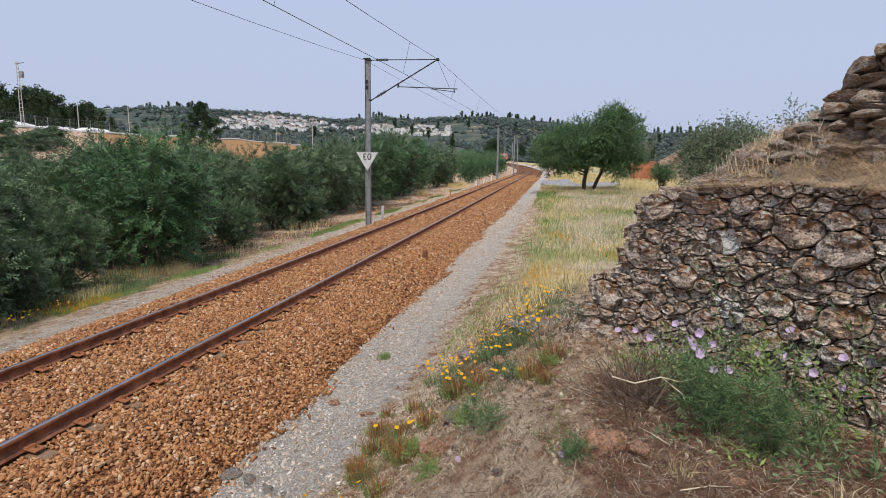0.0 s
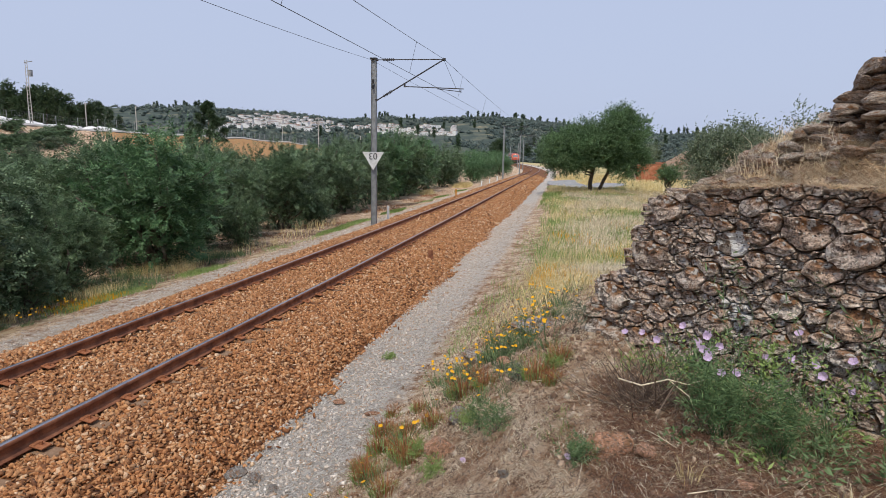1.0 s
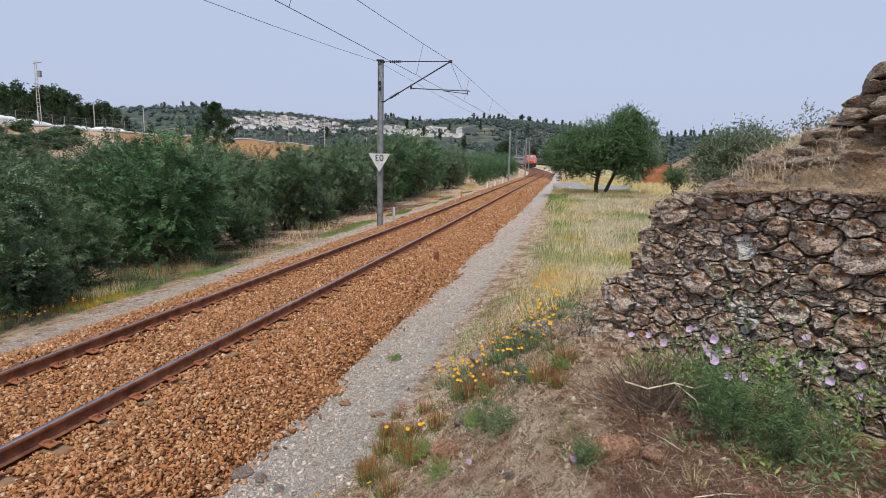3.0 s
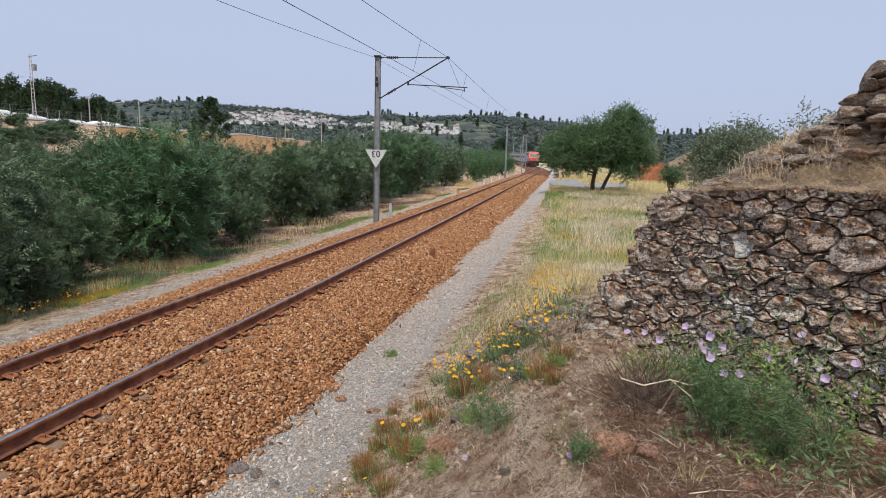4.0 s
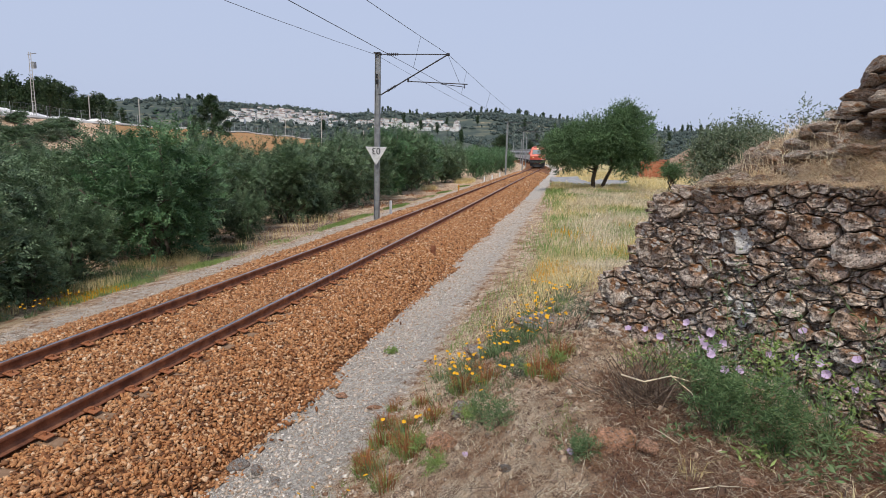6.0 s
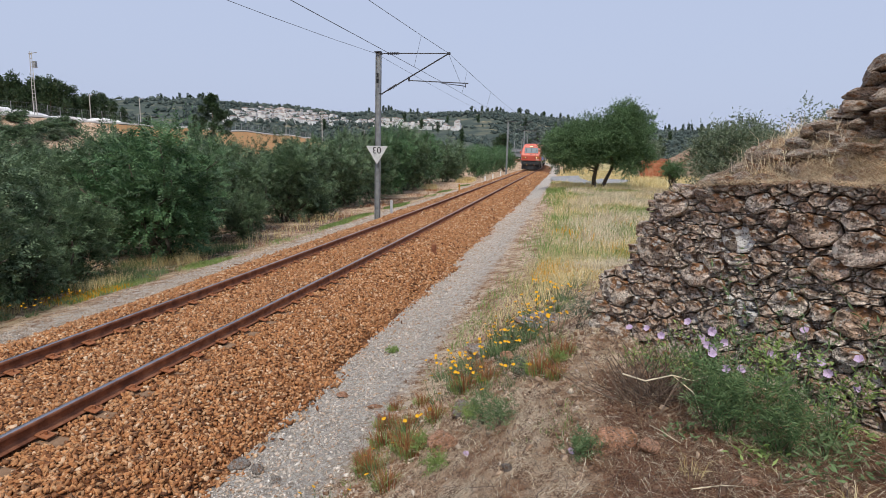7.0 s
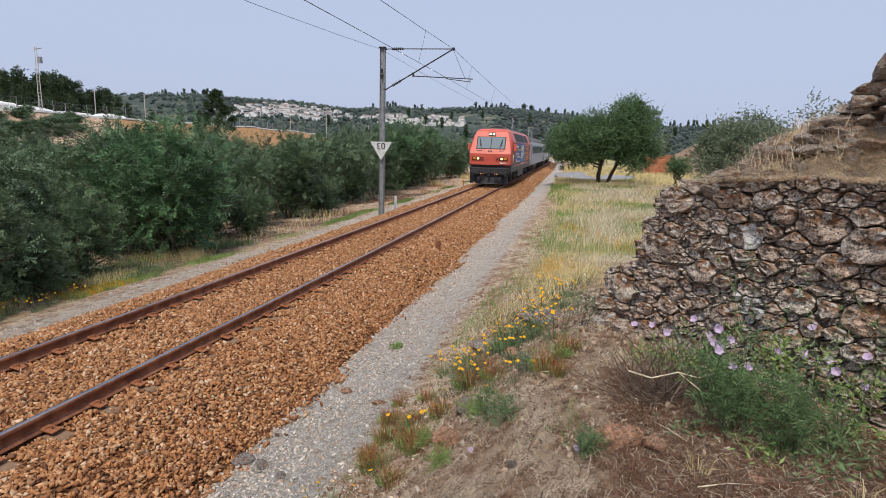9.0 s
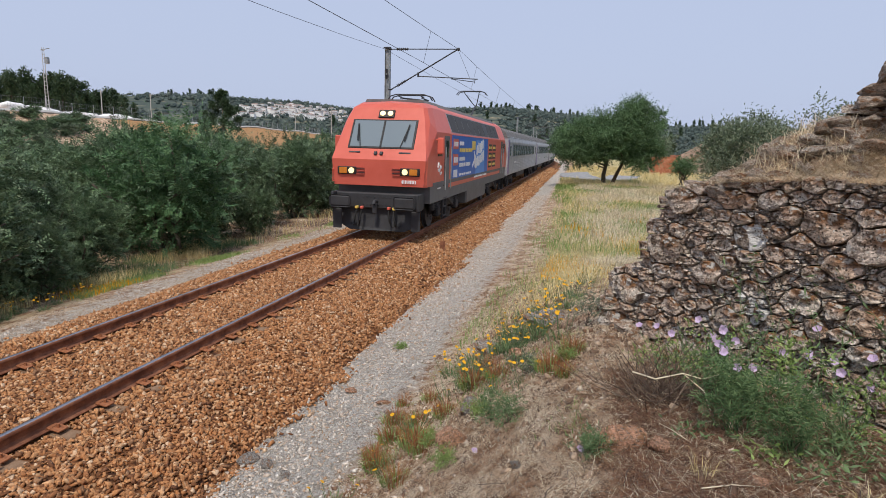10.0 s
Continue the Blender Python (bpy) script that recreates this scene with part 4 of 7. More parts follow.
def bush(name, label, category, high, wide, mat, seed, clumps=55, twigs=34, leaves=9, leaf=(0.13, 0.035), low=0.04, group=""):
    """A many-stemmed shrub with an uneven crown of small leaves."""
    r = np.random.default_rng(seed)
    ob = thing(name, label, category, group=group)
    cs, rs = [], []
    while len(cs) < clumps:
        q = r.uniform(-1, 1, 3)
        rr = np.linalg.norm(q)
        if rr > 1 or rr < 0.35:
            continue
        z = low + (1 - low) * (q[2] * 0.5 + 0.5)
        swell = 0.75 + 0.35 * math.sin(q[0] * 5 + seed) * math.cos(q[1] * 4 + seed * 2)
        cs.append((q[0] * wide / 2 * swell, q[1] * wide / 2 * swell, high * (0.92 * z) * (0.88 + 0.2 * r.random())))
        rs.append(r.uniform(0.1, 0.17) * wide)
    v, f = sprays(cs, rs, twigs, leaves, leaf[0], leaf[1], seed + 50, 0.45, 0.7, frond=True)
    keep = v.reshape(-1, 4, 3)[:, :, 2].min(1) > 0.03
    v = v.reshape(-1, 4, 3)[keep].reshape(-1, 3)
    f = np.arange(len(v)).reshape(-1, 4)
    lines = []
    for k in range(7):
        a = k * 0.9 + seed
        tip = cs[(k * 7) % len(cs)]
        lines.append(((0.12 * math.cos(a), 0.12 * math.sin(a), -0.15), tip))
    for k in range(14):
        a, b = cs[(k * 3) % len(cs)], cs[(k * 5 + 1) % len(cs)]
        lines.append(((a[0] * 0.4, a[1] * 0.4, a[2] * 0.55), b))
    stems(lines, 0.022 * wide ** 0.6, BARK, ob, seed=seed)
    raw("crown", v, f, mat, ob)
    return ob


def build_bushes():
    kinds = [
        bush("acacia_bush", "dense grey-green feathery acacia bush beside the railway", "bush", 4.0, 3.9, ACACIA, 1, 74, 38, 16, (0.1, 0.036), group="bushes along the track"),
        bush("acacia_bush", "broad fresh-green acacia bush with dark hollows", "bush", 4.1, 4.2, ACACIA_BRIGHT, 2, 80, 38, 16, (0.1, 0.036), group="bushes along the track"),
        bush("acacia_bush", "loose olive-green acacia bush with upright shoots", "bush", 4.3, 3.6, ACACIA, 3, 66, 36, 16, (0.1, 0.036), group="bushes along the track"),
    ]
    r = random.Random(4)
    spots = [(-6.5, 16.6, 1, 1.08), (-5.3, 7.9, 0, 0.5), (-6.3, 10.4, 2, 0.62), (-6.6, 13.0, 0, 0.6), (-5.9, 9.2, 2, 0.78), (-8.2, 11.8, 0, 0.95), (-9.4, 17.5, 0, 1.0), (-6.9, 6.4, 0, 0.85), (-5.7, 11.0, 2, 0.45), (-6.2, 8.0, 1, 0.6), (-6.6, 21.5, 0, 0.45), (-7.2, 30.0, 0, 0.5), (-8.0, 20.4, 0, 0.9), (-8.4, 24.2, 2, 0.85), (-8.3, 28.2, 0, 1.05), (-9.0, 32.6, 2, 0.95), (-8.8, 36.4, 0, 1.1), (-9.2, 39.5, 0, 1.08), (-9.0, 44.0, 2, 1.15), (-9.2, 49.0, 1, 1.25), (-9.2, 54.5, 0, 1.3), (-9.4, 60.0, 1, 1.3), (-9.8, 66.0, 2, 1.25), (-9.0, 71.5, 0, 1.2), (-8.4, 77.0, 2, 1.0), (-10.5, 83.0, 0, 1.1)]
    for row, (u0, y0, y1, gap) in enumerate(((-12.5, 9, 66, 4.2), (-16.5, 10, 74, 5.0), (-22, 14, 82, 6.2), (-29, 18, 92, 7.5))):
        y = y0
        while y < y1:
            spots.append((u0 + r.uniform(-1, 1), y, r.choice((0, 0, 2, 1) if row == 0 else (0, 2)), r.uniform(0.74, 1.02) + 0.003 * y - 0.06 * row))
            y += gap * r.uniform(0.85, 1.15)
    used = set()
    for u, y, k, s in spots:
        x = float(np.interp(y, _y, _x)) + u
        m = pose(x, y, on_ground(x, y) - 0.05, 0, 0, r.uniform(0, 360))
        if k not in used:
            used.add(k)
            kinds[k].matrix_basis = m
            kinds[k].scale = (s,) * 3
        else:
            o = copy_thing(kinds[k], m)
            o.scale = (s * r.uniform(0.98, 1.1), s * r.uniform(0.98, 1.1), s * r.uniform(1.04, 1.14))


build_bushes()


def build_oak():
    oak = thing("oak_tree", "rounded dark-green oak with two slender trunks by the lane", "tree", pose(7.55, 49.1, -0.05))
    r = np.random.default_rng(9)
    cs, rs = [], []
    for (cx, cz, rx, rz, n) in ((-2.3, 3.3, 2.0, 1.5, 50), (-0.9, 3.9, 2.0, 1.6, 40), (0.4, 3.6, 1.8, 1.6, 30), (2.0, 4.2, 1.9, 2.2, 58), (1.6, 5.4, 1.4, 1.1, 26), (-3.0, 2.9, 1.0, 0.8, 16), (2.6, 2.7, 1.2, 1.3, 24), (-1.2, 2.4, 1.3, 0.8, 20), (1.0, 2.8, 1.4, 0.9, 16)):
        for _ in range(n):
            q = r.normal(size=3)
            q *= r.uniform(0.5, 1) / np.linalg.norm(q)
            cs.append((cx + q[0] * rx, q[1] * 2.4, cz + q[2] * rz))
            rs.append(r.uniform(0.45, 0.75))
    v, f = sprays(cs, [q * 0.95 for q in rs], 52, 11, 0.13, 0.065, 77, 0.3, 0.8)
    raw("crown", v, f, OAK_LEAF, oak)
    bm = bmesh.new()
    tube(bm, [(-0.2, 0, -0.2), (-0.25, 0, 0.9), (-0.05, 0.05, 2.0), (-0.3, 0, 3.2), (-0.2, 0, 4.4)], 0.19, 8, 0.3)
    part("trunk", bm, BARK, oak, smooth=True)
    bm = bmesh.new()
    tube(bm, [(0.3, 0.1, -0.2), (0.75, 0.1, 1.0), (1.3, 0, 2.2), (1.7, 0, 3.6), (1.9, 0, 5.2)], 0.16, 8, 0.3)
    part("trunk", bm, BARK, oak, smooth=True)
    lim = [((-0.1, 0, 1.6), (-2.6, 0.3, 2.6)), ((-0.2, 0, 2.6), (-2.2, -0.8, 3.8)), ((1.4, 0, 2.6), (3.3, 0.5, 3.6)), ((1.7, 0, 3.6), (2.8, -0.6, 4.6)), ((-0.2, 0, 3.4), (0.6, 0.9, 4.6)), ((1.2, 0, 2.0), (0.3, -1.0, 3.6)), ((-0.2, 0, 1.4), (-0.9, 0, 1.7))]
    stems(lim, 0.07, BARK, oak, "limb", seed=3)


build_oak()


def build_pine():
    pine = thing("pine_tree", "stout dark pine with ragged crown on the slope", "tree", pose(-43.4, 74.6, on_ground(-43.4, 74.6) - 0.1))
    r = np.random.default_rng(19)
    top = 9.2 - on_ground(-43.4, 74.6)
    cs, rs = [], []
    for k in range(64):
        t = r.uniform(0.1, 1.0)
        w = 4.6 * (1 - t) ** 0.8 * min(1, 0.6 + 2 * (t - 0.1)) + 0.12
        a = r.uniform(0, math.tau)
        q = r.uniform(0.4, 1.0) ** 0.5
        cs.append((w * q * math.cos(a), w * q * math.sin(a), top * t))
        rs.append(r.uniform(0.3, 0.5) * (1.25 - 0.6 * t))
    cs.append((0, 0, top))
    rs.append(0.25)
    v, f = sprays(cs, rs, 44, 9, 0.26, 0.09, 20, 0.7, 0.9)
    raw("crown", v, f, PINE_LEAF, pine)
    part("trunk", tube(bmesh.new(), [(0, 0, -0.2), (0.05, 0, top * 0.4), (0, 0.05, top * 0.95)], 0.2, 7, 0.2), BARK, pine, smooth=True)


build_pine()


def small_tree(name, label, x, y, top, wide, mat, seed, clumps, twigs, leaves, leaf, stem_r=0.06, low=0.35, sparse=1.0):
    t = thing(name, label, "tree" if "tree" in name else "shrub", pose(x, y, on_ground(x, y) - 0.05))
    r = np.random.default_rng(seed)
    high = top - on_ground(x, y)
    cs, rs = [], []
    for _ in range(clumps):
        q = r.normal(size=3)
        q *= r.uniform(0.4, 1.0) / np.linalg.norm(q)
        cs.append((q[0] * wide / 2, q[1] * wide / 2, high * (low + (0.95 - low) * (q[2] * 0.5 + 0.5))))
        rs.append(r.uniform(0.12, 0.2) * wide * sparse)
    v, f = sprays(cs, rs, twigs, leaves, leaf[0], leaf[1], seed + 5, 0.6, 0.8)
    raw("crown", v, f, mat, t)
    lines = [((0.1 * k - 0.1, 0, -0.1), cs[k * 3 % clumps]) for k in range(3)]
    lines += [((cs[k][0] * 0.3, cs[k][1] * 0.3, cs[k][2] * 0.6), cs[k]) for k in range(min(12, clumps))]
    stems(lines, stem_r, BARK, t, seed=seed)
    return t


small_tree("olive_tree", "silvery olive tree with a thin airy crown", 14.4, 36.0, 4.7, 4.2, OLIVE_LEAF, 41, 80, 44, 9, (0.17, 0.06), 0.08, 0.15)
small_tree("olive_tree", "silvery olive tree beside the ruined house", 16.4, 40.0, 4.4, 5.0, OLIVE_LEAF, 42, 80, 44, 9, (0.17, 0.06), 0.08, 0.12)
small_tree("olive_tree", "low spreading olive tree in the dry field", 15.6, 43.0, 3.4, 3.6, OLIVE_LEAF, 43, 60, 40, 9, (0.17, 0.06), 0.07, 0.1)
small_tree("young_olive_tree", "spindly young olive with sparse grey leaves behind the wall", 10.75, 14.2, 4.3, 1.5, OLIVE_LEAF, 44, 40, 16, 9, (0.07, 0.024), 0.025, 0.3)
small_tree("olive_sapling_tree", "small dark twin-stemmed tree in front of the ruin", 12.7, 45.0, 2.4, 2.0, OAK_LEAF, 45, 24, 26, 8, (0.13, 0.05), 0.05, 0.5)
small_tree("field_tree", "round grey-green tree in the field beyond the oak", 15.5, 92.0, 5.2, 5.5, OLIVE_LEAF, 46, 50, 26, 7, (0.3, 0.12), 0.1, 0.2)
for n, (u, s, h, w) in enumerate(((-6.5, 82, 3.0, 4.0), (-8.0, 92, 3.6, 4.4), (-7.5, 102, 4.0, 4.6), (-6.0, 112, 4.0, 4.2), (-9, 114, 4.5, 5), (-7.0, 122, 4.4, 5.0), (-12, 118, 4.6, 5.5), (-8.0, 131, 4.6, 5.0), (-13, 130, 4.8, 6), (-9.0, 141, 4.6, 5), (-15, 142, 5, 6), (-18, 125, 4.8, 6))):
    p = line(s, u)
    small_tree("verge_shrub", "light-green rounded shrub on the far verge", float(p[0]), float(p[1]), h - 0.9, w, ACACIA_BRIGHT, 60 + n, 36, 24, 7, (0.22, 0.09), 0.06, 0.1)
p = line(150, -9)
small_tree("dark_pine_tree", "dark narrow pine beyond the bend", float(p[0]), float(p[1]), 7.4, 4.0, PINE_LEAF, 70, 50, 24, 7, (0.35, 0.12), 0.15, 0.2)


# ---------------------------------------------------------------- grasses
def scatter(n, u0, u1, y0, y1, seed, power=1.5, patch=0.0, bias=0.0, fade=0.0):
    r = np.random.default_rng(seed)
    y = y0 + (y1 - y0) * r.uniform(0, 1, n) ** power
    u = r.uniform(u0, u1, n)
    if fade:
        # thins out towards the track
        inside = r.uniform(size=n) < step(u + 0.5 * wavy(u, y, 1.1, 5), u0, u0 + fade)
        u, y = u[inside], y[inside]
        n = len(u)
    x = np.interp(y, _y, _x) + u
    if patch:
        keep = wavy(x, y, patch, seed) > r.normal(bias, 0.14, n)
        x, y = x[keep], y[keep]
    return np.stack([x, y, height(x, y) - 0.01], -1)


def off_wall(p, margin=0.1):
    """Leaves out what would grow inside the wall."""
    rel = p[:, :2] - np.array(WALL_O[:2])
    a = rel @ np.array(WALL_D[:2])
    b = -(rel @ np.array(WALL_N[:2]))
    return p[~((b > -margin) & (b < 1.9) & (a > -0.85))]


LANE = ((4.6, 74.0), (4.8, 66.0), (5.6, 60.0), (7.2, 56.0), (8.8, 58.5), (10.0, 66.0))
LANE_X, LANE_Y = (np.interp(np.linspace(0, 5, 31), range(6), [p[i] for p in LANE]) for i in range(2))


def build_grass():
    def put(name, p, tall, wide, lean, mat, seed, label, cat="grass"):
        r = np.random.default_rng(seed)
        p = off_wall(p)
        if tall > 0.15:
            p = p[np.min(np.hypot(p[:, 0, None] - LANE_X, p[:, 1, None] - LANE_Y), axis=1) > 1.9]
        n = len(p)
        far = np.clip(p[:, 1] / 14, 1, 4)
        o = blades(name, p, tall * r.uniform(0.5, 1.25, n), wide * far, lean * r.uniform(0.3, 1.4, n), mat, seed)
        tagged(o, label, cat, kind="stuff")

    put("straw_grass", scatter(90000, 4.5, 22, 8.5, 47, 81, 1.8, 0.6, 0.05, 1.8), 0.38, 0.008, 0.9, STRAW, 82, "tall straw-coloured dry grass in the field")
    put("pale_grass", scatter(42000, 5.4, 13, 11, 48, 83, 1.5, 0.7, 0.0, 1.4), 0.55, 0.008, 0.75, PALE_STRAW, 84, "tall bleached grass heads in the field")
    put("green_grass", scatter(30000, 4.3, 12, 8.5, 46, 85, 1.6, 0.9, 0.05), 0.18, 0.01, 0.5, GREEN_GRASS, 86, "short green grass between the dry stalks")
    put("verge_straw", scatter(110000, -8.2, -5.1, 8.5, 80, 87, 1.5, 0.8, 0.62), 0.6, 0.011, 0.5, STRAW, 88, "tall dry grass under the bushes")
    put("verge_green", scatter(36000, -4.9, -3.9, 12.0, 60, 89, 1.3, 0.8, 0.28), 0.16, 0.01, 0.5, GREEN_GRASS, 90, "low green grass strip beside the ballast")
    put("brush_straw", scatter(14000, -7.4, -5.0, 6.0, 19, 187, 1.0, 1.5, 0.2), 0.4, 0.007, 0.45, STRAW, 188, "dense dry grass at the foot of the bushes")
    put("brush_green", scatter(16000, -7.4, -4.7, 6.0, 19, 189, 1.0, 1.4, 0.0), 0.28, 0.009, 0.5, HERB, 190, "green weeds at the foot of the bushes")
    put("bank_grass", scatter(8000, 4.1, 6.0, 4.2, 13, 91, 1.2, 1.9, 0.25), 0.09, 0.006, 0.7, GREEN_GRASS, 92, "sparse green tufts on the sandy bank")
    put("yellow_weed_patch", scatter(9000, 5.2, 9.0, 11, 34, 191, 1.3, 0.9, 0.4), 0.24, 0.012, 0.3, YELLOW, 192, "patches of yellow-flowered weeds in the dry field", "wildflowers")
    put("verge_flower_carpet", scatter(1600, -5.3, -4.2, 7.2, 12.5, 195, 1.0, 1.6, 0.15), 0.15, 0.014, 0.35, YELLOW, 197, "small yellow wildflowers along the far verge", "wildflowers")
    put("verge_herb_carpet", scatter(6000, -5.3, -4.2, 7.2, 13.5, 195, 1.0, 1.6, 0.1), 0.13, 0.01, 0.5, GREEN_GRASS, 199, "low fresh-green herbs along the far verge", "weeds")
    put("tall_green_clumps", scatter(34000, 4.6, 12.0, 11, 44, 193, 1.4, 0.9, 0.2, 1.0), 0.34, 0.011, 0.4, GREEN_GRASS, 194, "clumps of taller green weeds in the field")
    put("verge_litter", scatter(30000, -8.0, -4.6, 6.5, 44, 287, 1.5, 1.0, 0.0), 0.12, 0.007, 1.8, DEAD_STEM, 288, "dark dead stalks and litter along the verge", "litter")
    put("verge_russet", scatter(7000, -7.4, -4.6, 8, 60, 289, 1.4, 1.3, 0.35), 0.25, 0.009, 0.6, SORREL, 290, "russet dried weeds along the verge", "weeds")
    put("lane_straw", scatter(12000, 4.4, 10, 48, 100, 291, 1.2, 0.3, -0.1), 0.45, 0.012, 0.4, STRAW, 292, "dry straw grass beside the lane")
    put("lane_green", scatter(12000, 4.2, 11, 44, 60, 293, 1.2, 0.4, 0.0), 0.3, 0.012, 0.5, GREEN_GRASS, 294, "green grass under the oak by the lane")
    put("dark_twigs", scatter(9000, 4.6, 8.8, 2.2, 8, 295, 1.0, 0.8, 0.0), 0.09, 0.004, 2.2, DEAD_STEM, 296, "dark broken twigs strewn over the bank", "litter")
    put("far_straw", scatter(22000, 8.6, 30, 46, 96, 197, 1.5, 0.3, -0.2), 0.5, 0.012, 0.4, STRAW, 198, "dry straw grass in the far field")
    put("bank_straw", scatter(16000, 4.2, 8.0, 2.8, 11, 93, 1.1, 1.3, 0.05), 0.09, 0.0035, 1.6, PALE_STRAW, 94, "matted dead grass on the bank")
    put("dark_litter", scatter(18000, 4.8, 8.8, 2.6, 6.4, 195, 1.0, 1.9, 0.1), 0.06, 0.0035, 2.0, DEAD_STEM, 196, "dark dead stalks littering the ground", "litter")
    put("red_litter", scatter(60000, 6.2, 8.9, 2.6, 5.2, 95, 1.0, 1.7, -0.25), 0.055, 0.004, 2.2, LEAF_LITTER, 96, "russet dead litter at the foot of the wall", "litter")
    # dead grass hanging over the broken wall top
    r = np.random.default_rng(97)
    for n, mat, lo, hi, lean, seed, lab in ((13000, HAY, 0.025, 0.07, 3.6, 98, "brown matted hay on the broken wall top"), (8000, PALE_STRAW, 0.025, 0.075, 3.4, 99, "bleached dead grass strands on the broken wall top"), (170, PALE_STRAW, 0.12, 0.3, 0.4, 100, "upright dry grass stalks on the broken wall top")):
        a, b = r.uniform(0.15, 2.5, n), r.uniform(-0.02, 0.9, n)
        if n < 1000:
            a, b = r.normal(0.85, 0.22, n), r.uniform(0.15, 0.7, n)
        p = np.array(WALL_O)[None] + a[:, None] * np.array(WALL_D) - b[:, None] * np.array(WALL_N)
        p[:, 2] = np.interp(a, TOP_A, TOP_Z) + slump(a, b) - 0.02 + 0.06 * b * r.uniform(0, 1, n)
        p = p[wavy(a, b, 6, 3) > r.normal(-0.3, 0.3, n)]
        o = blades("wall_top_grass", p, r.uniform(lo, hi, len(p)), 0.0045, lean * r.uniform(0.5, 1.4, len(p)), mat, seed, 0.5)
        tagged(o, lab, "grass", kind="stuff")


build_grass()
# ---------------------------------------------------------------- the train
def paint(name, a, b, rough=0.42):
    return surface(name, [a, b], 2.2, rough, bump=0.04, fine=45, spread=0.7, dist=0.002)


LOCO_RED = paint("faded_red_paint", (0.54, 0.1, 0.065), (0.63, 0.135, 0.095))
LOCO_BLUE = paint("blue_vinyl", (0.014, 0.09, 0.4), (0.03, 0.15, 0.53))
LIGHT_BLUE = paint("light_blue_vinyl", (0.06, 0.22, 0.6), (0.1, 0.3, 0.68))
UNDER_GREY = paint("dark_grey_paint", (0.022, 0.022, 0.024), (0.055, 0.055, 0.058), 0.6)
SILL_GREY = paint("dusty_grey_paint", (0.09, 0.09, 0.095), (0.15, 0.15, 0.15), 0.55)
ROOF_GREY = paint("roof_grey", (0.1, 0.1, 0.1), (0.2, 0.19, 0.18), 0.7)
COACH_SILVER = surface("dull_stainless_steel", [(0.3, 0.31, 0.33), (0.4, 0.41, 0.43), (0.48, 0.49, 0.5)], 1.5, 0.45, metal=0.35, bump=0.05, fine=30)
COACH_BAND = paint("coach_blue_grey_band", (0.15, 0.16, 0.2), (0.22, 0.23, 0.27))
COACH_END = paint("violet_grey_end", (0.16, 0.12, 0.24), (0.24, 0.18, 0.32))
VINYL_WHITE = paint("white_lettering", (0.72, 0.72, 0.72), (0.82, 0.82, 0.82))
VINYL_YELLOW = paint("yellow_lettering", (0.7, 0.5, 0.1), (0.78, 0.6, 0.16))
LAMP = glow("lit_lamp", (1.0, 0.74, 0.34), 1.1)
AMBER = surface("amber_lens", [(0.5, 0.16, 0.02), (0.6, 0.22, 0.03)], 5, 0.25, bump=0)
RUBBER = surface("black_rubber", [(0.012, 0.012, 0.012), (0.03, 0.03, 0.03)], 6, 0.7, bump=0.05)


def glass(name, tint, rough=0.06):
    m = bpy.data.materials.new(name)
    m.use_nodes = True
    b = m.node_tree.nodes["Principled BSDF"]
    b.inputs["Base Color"].default_value = (*tint, 1)
    b.inputs["Roughness"].default_value = rough
    b.inputs["Specular IOR Level"].default_value = 0.8
    return m


GLASS = glass("dark_tinted_glass", (0.035, 0.045, 0.05))
# the windscreen's sky reflection is put into this pale base colour
CAB_GLASS = glass("cab_window_glass", (0.17, 0.21, 0.23))


FILTER = paint("dark_filter_mesh", (0.035, 0.036, 0.04), (0.07, 0.07, 0.075), 0.7)


def wheelset(parent, y, radius):
    bm = bmesh.new()
    for sx in (-1, 1):
        bmesh.ops.create_cone(bm, cap_ends=True, segments=24, radius1=radius, radius2=radius, depth=0.12, matrix=Matrix.Translation((sx * 0.86, 0, 0)) @ Matrix.Rotation(radians(90), 4, "Y"))
        bmesh.ops.create_cone(bm, cap_ends=True, segments=24, radius1=radius + 0.03, radius2=radius + 0.03, depth=0.03, matrix=Matrix.Translation((sx * 0.79, 0, 0)) @ Matrix.Rotation(radians(90), 4, "Y"))
        bmesh.ops.create_cone(bm, cap_ends=True, segments=12, radius1=0.16, radius2=0.12, depth=0.2, matrix=Matrix.Translation((sx * 0.98, 0, 0)) @ Matrix.Rotation(radians(90), 4, "Y"))
        for k in range(4):
            a = k * math.tau / 4
            box(bm, (sx * 0.93, 0.3 * math.cos(a), 0.3 * math.sin(a)), (0.03, 0.1, 0.1), 0.0)
    rod(bm, (-0.9, 0, 0), (0.9, 0, 0), 0.09, seg=10)
    o = part("wheelset", bm, DARK_STEEL, parent, "dark steel wheels on an axle")
    o.matrix_basis = pose(0, y, radius)
    return o


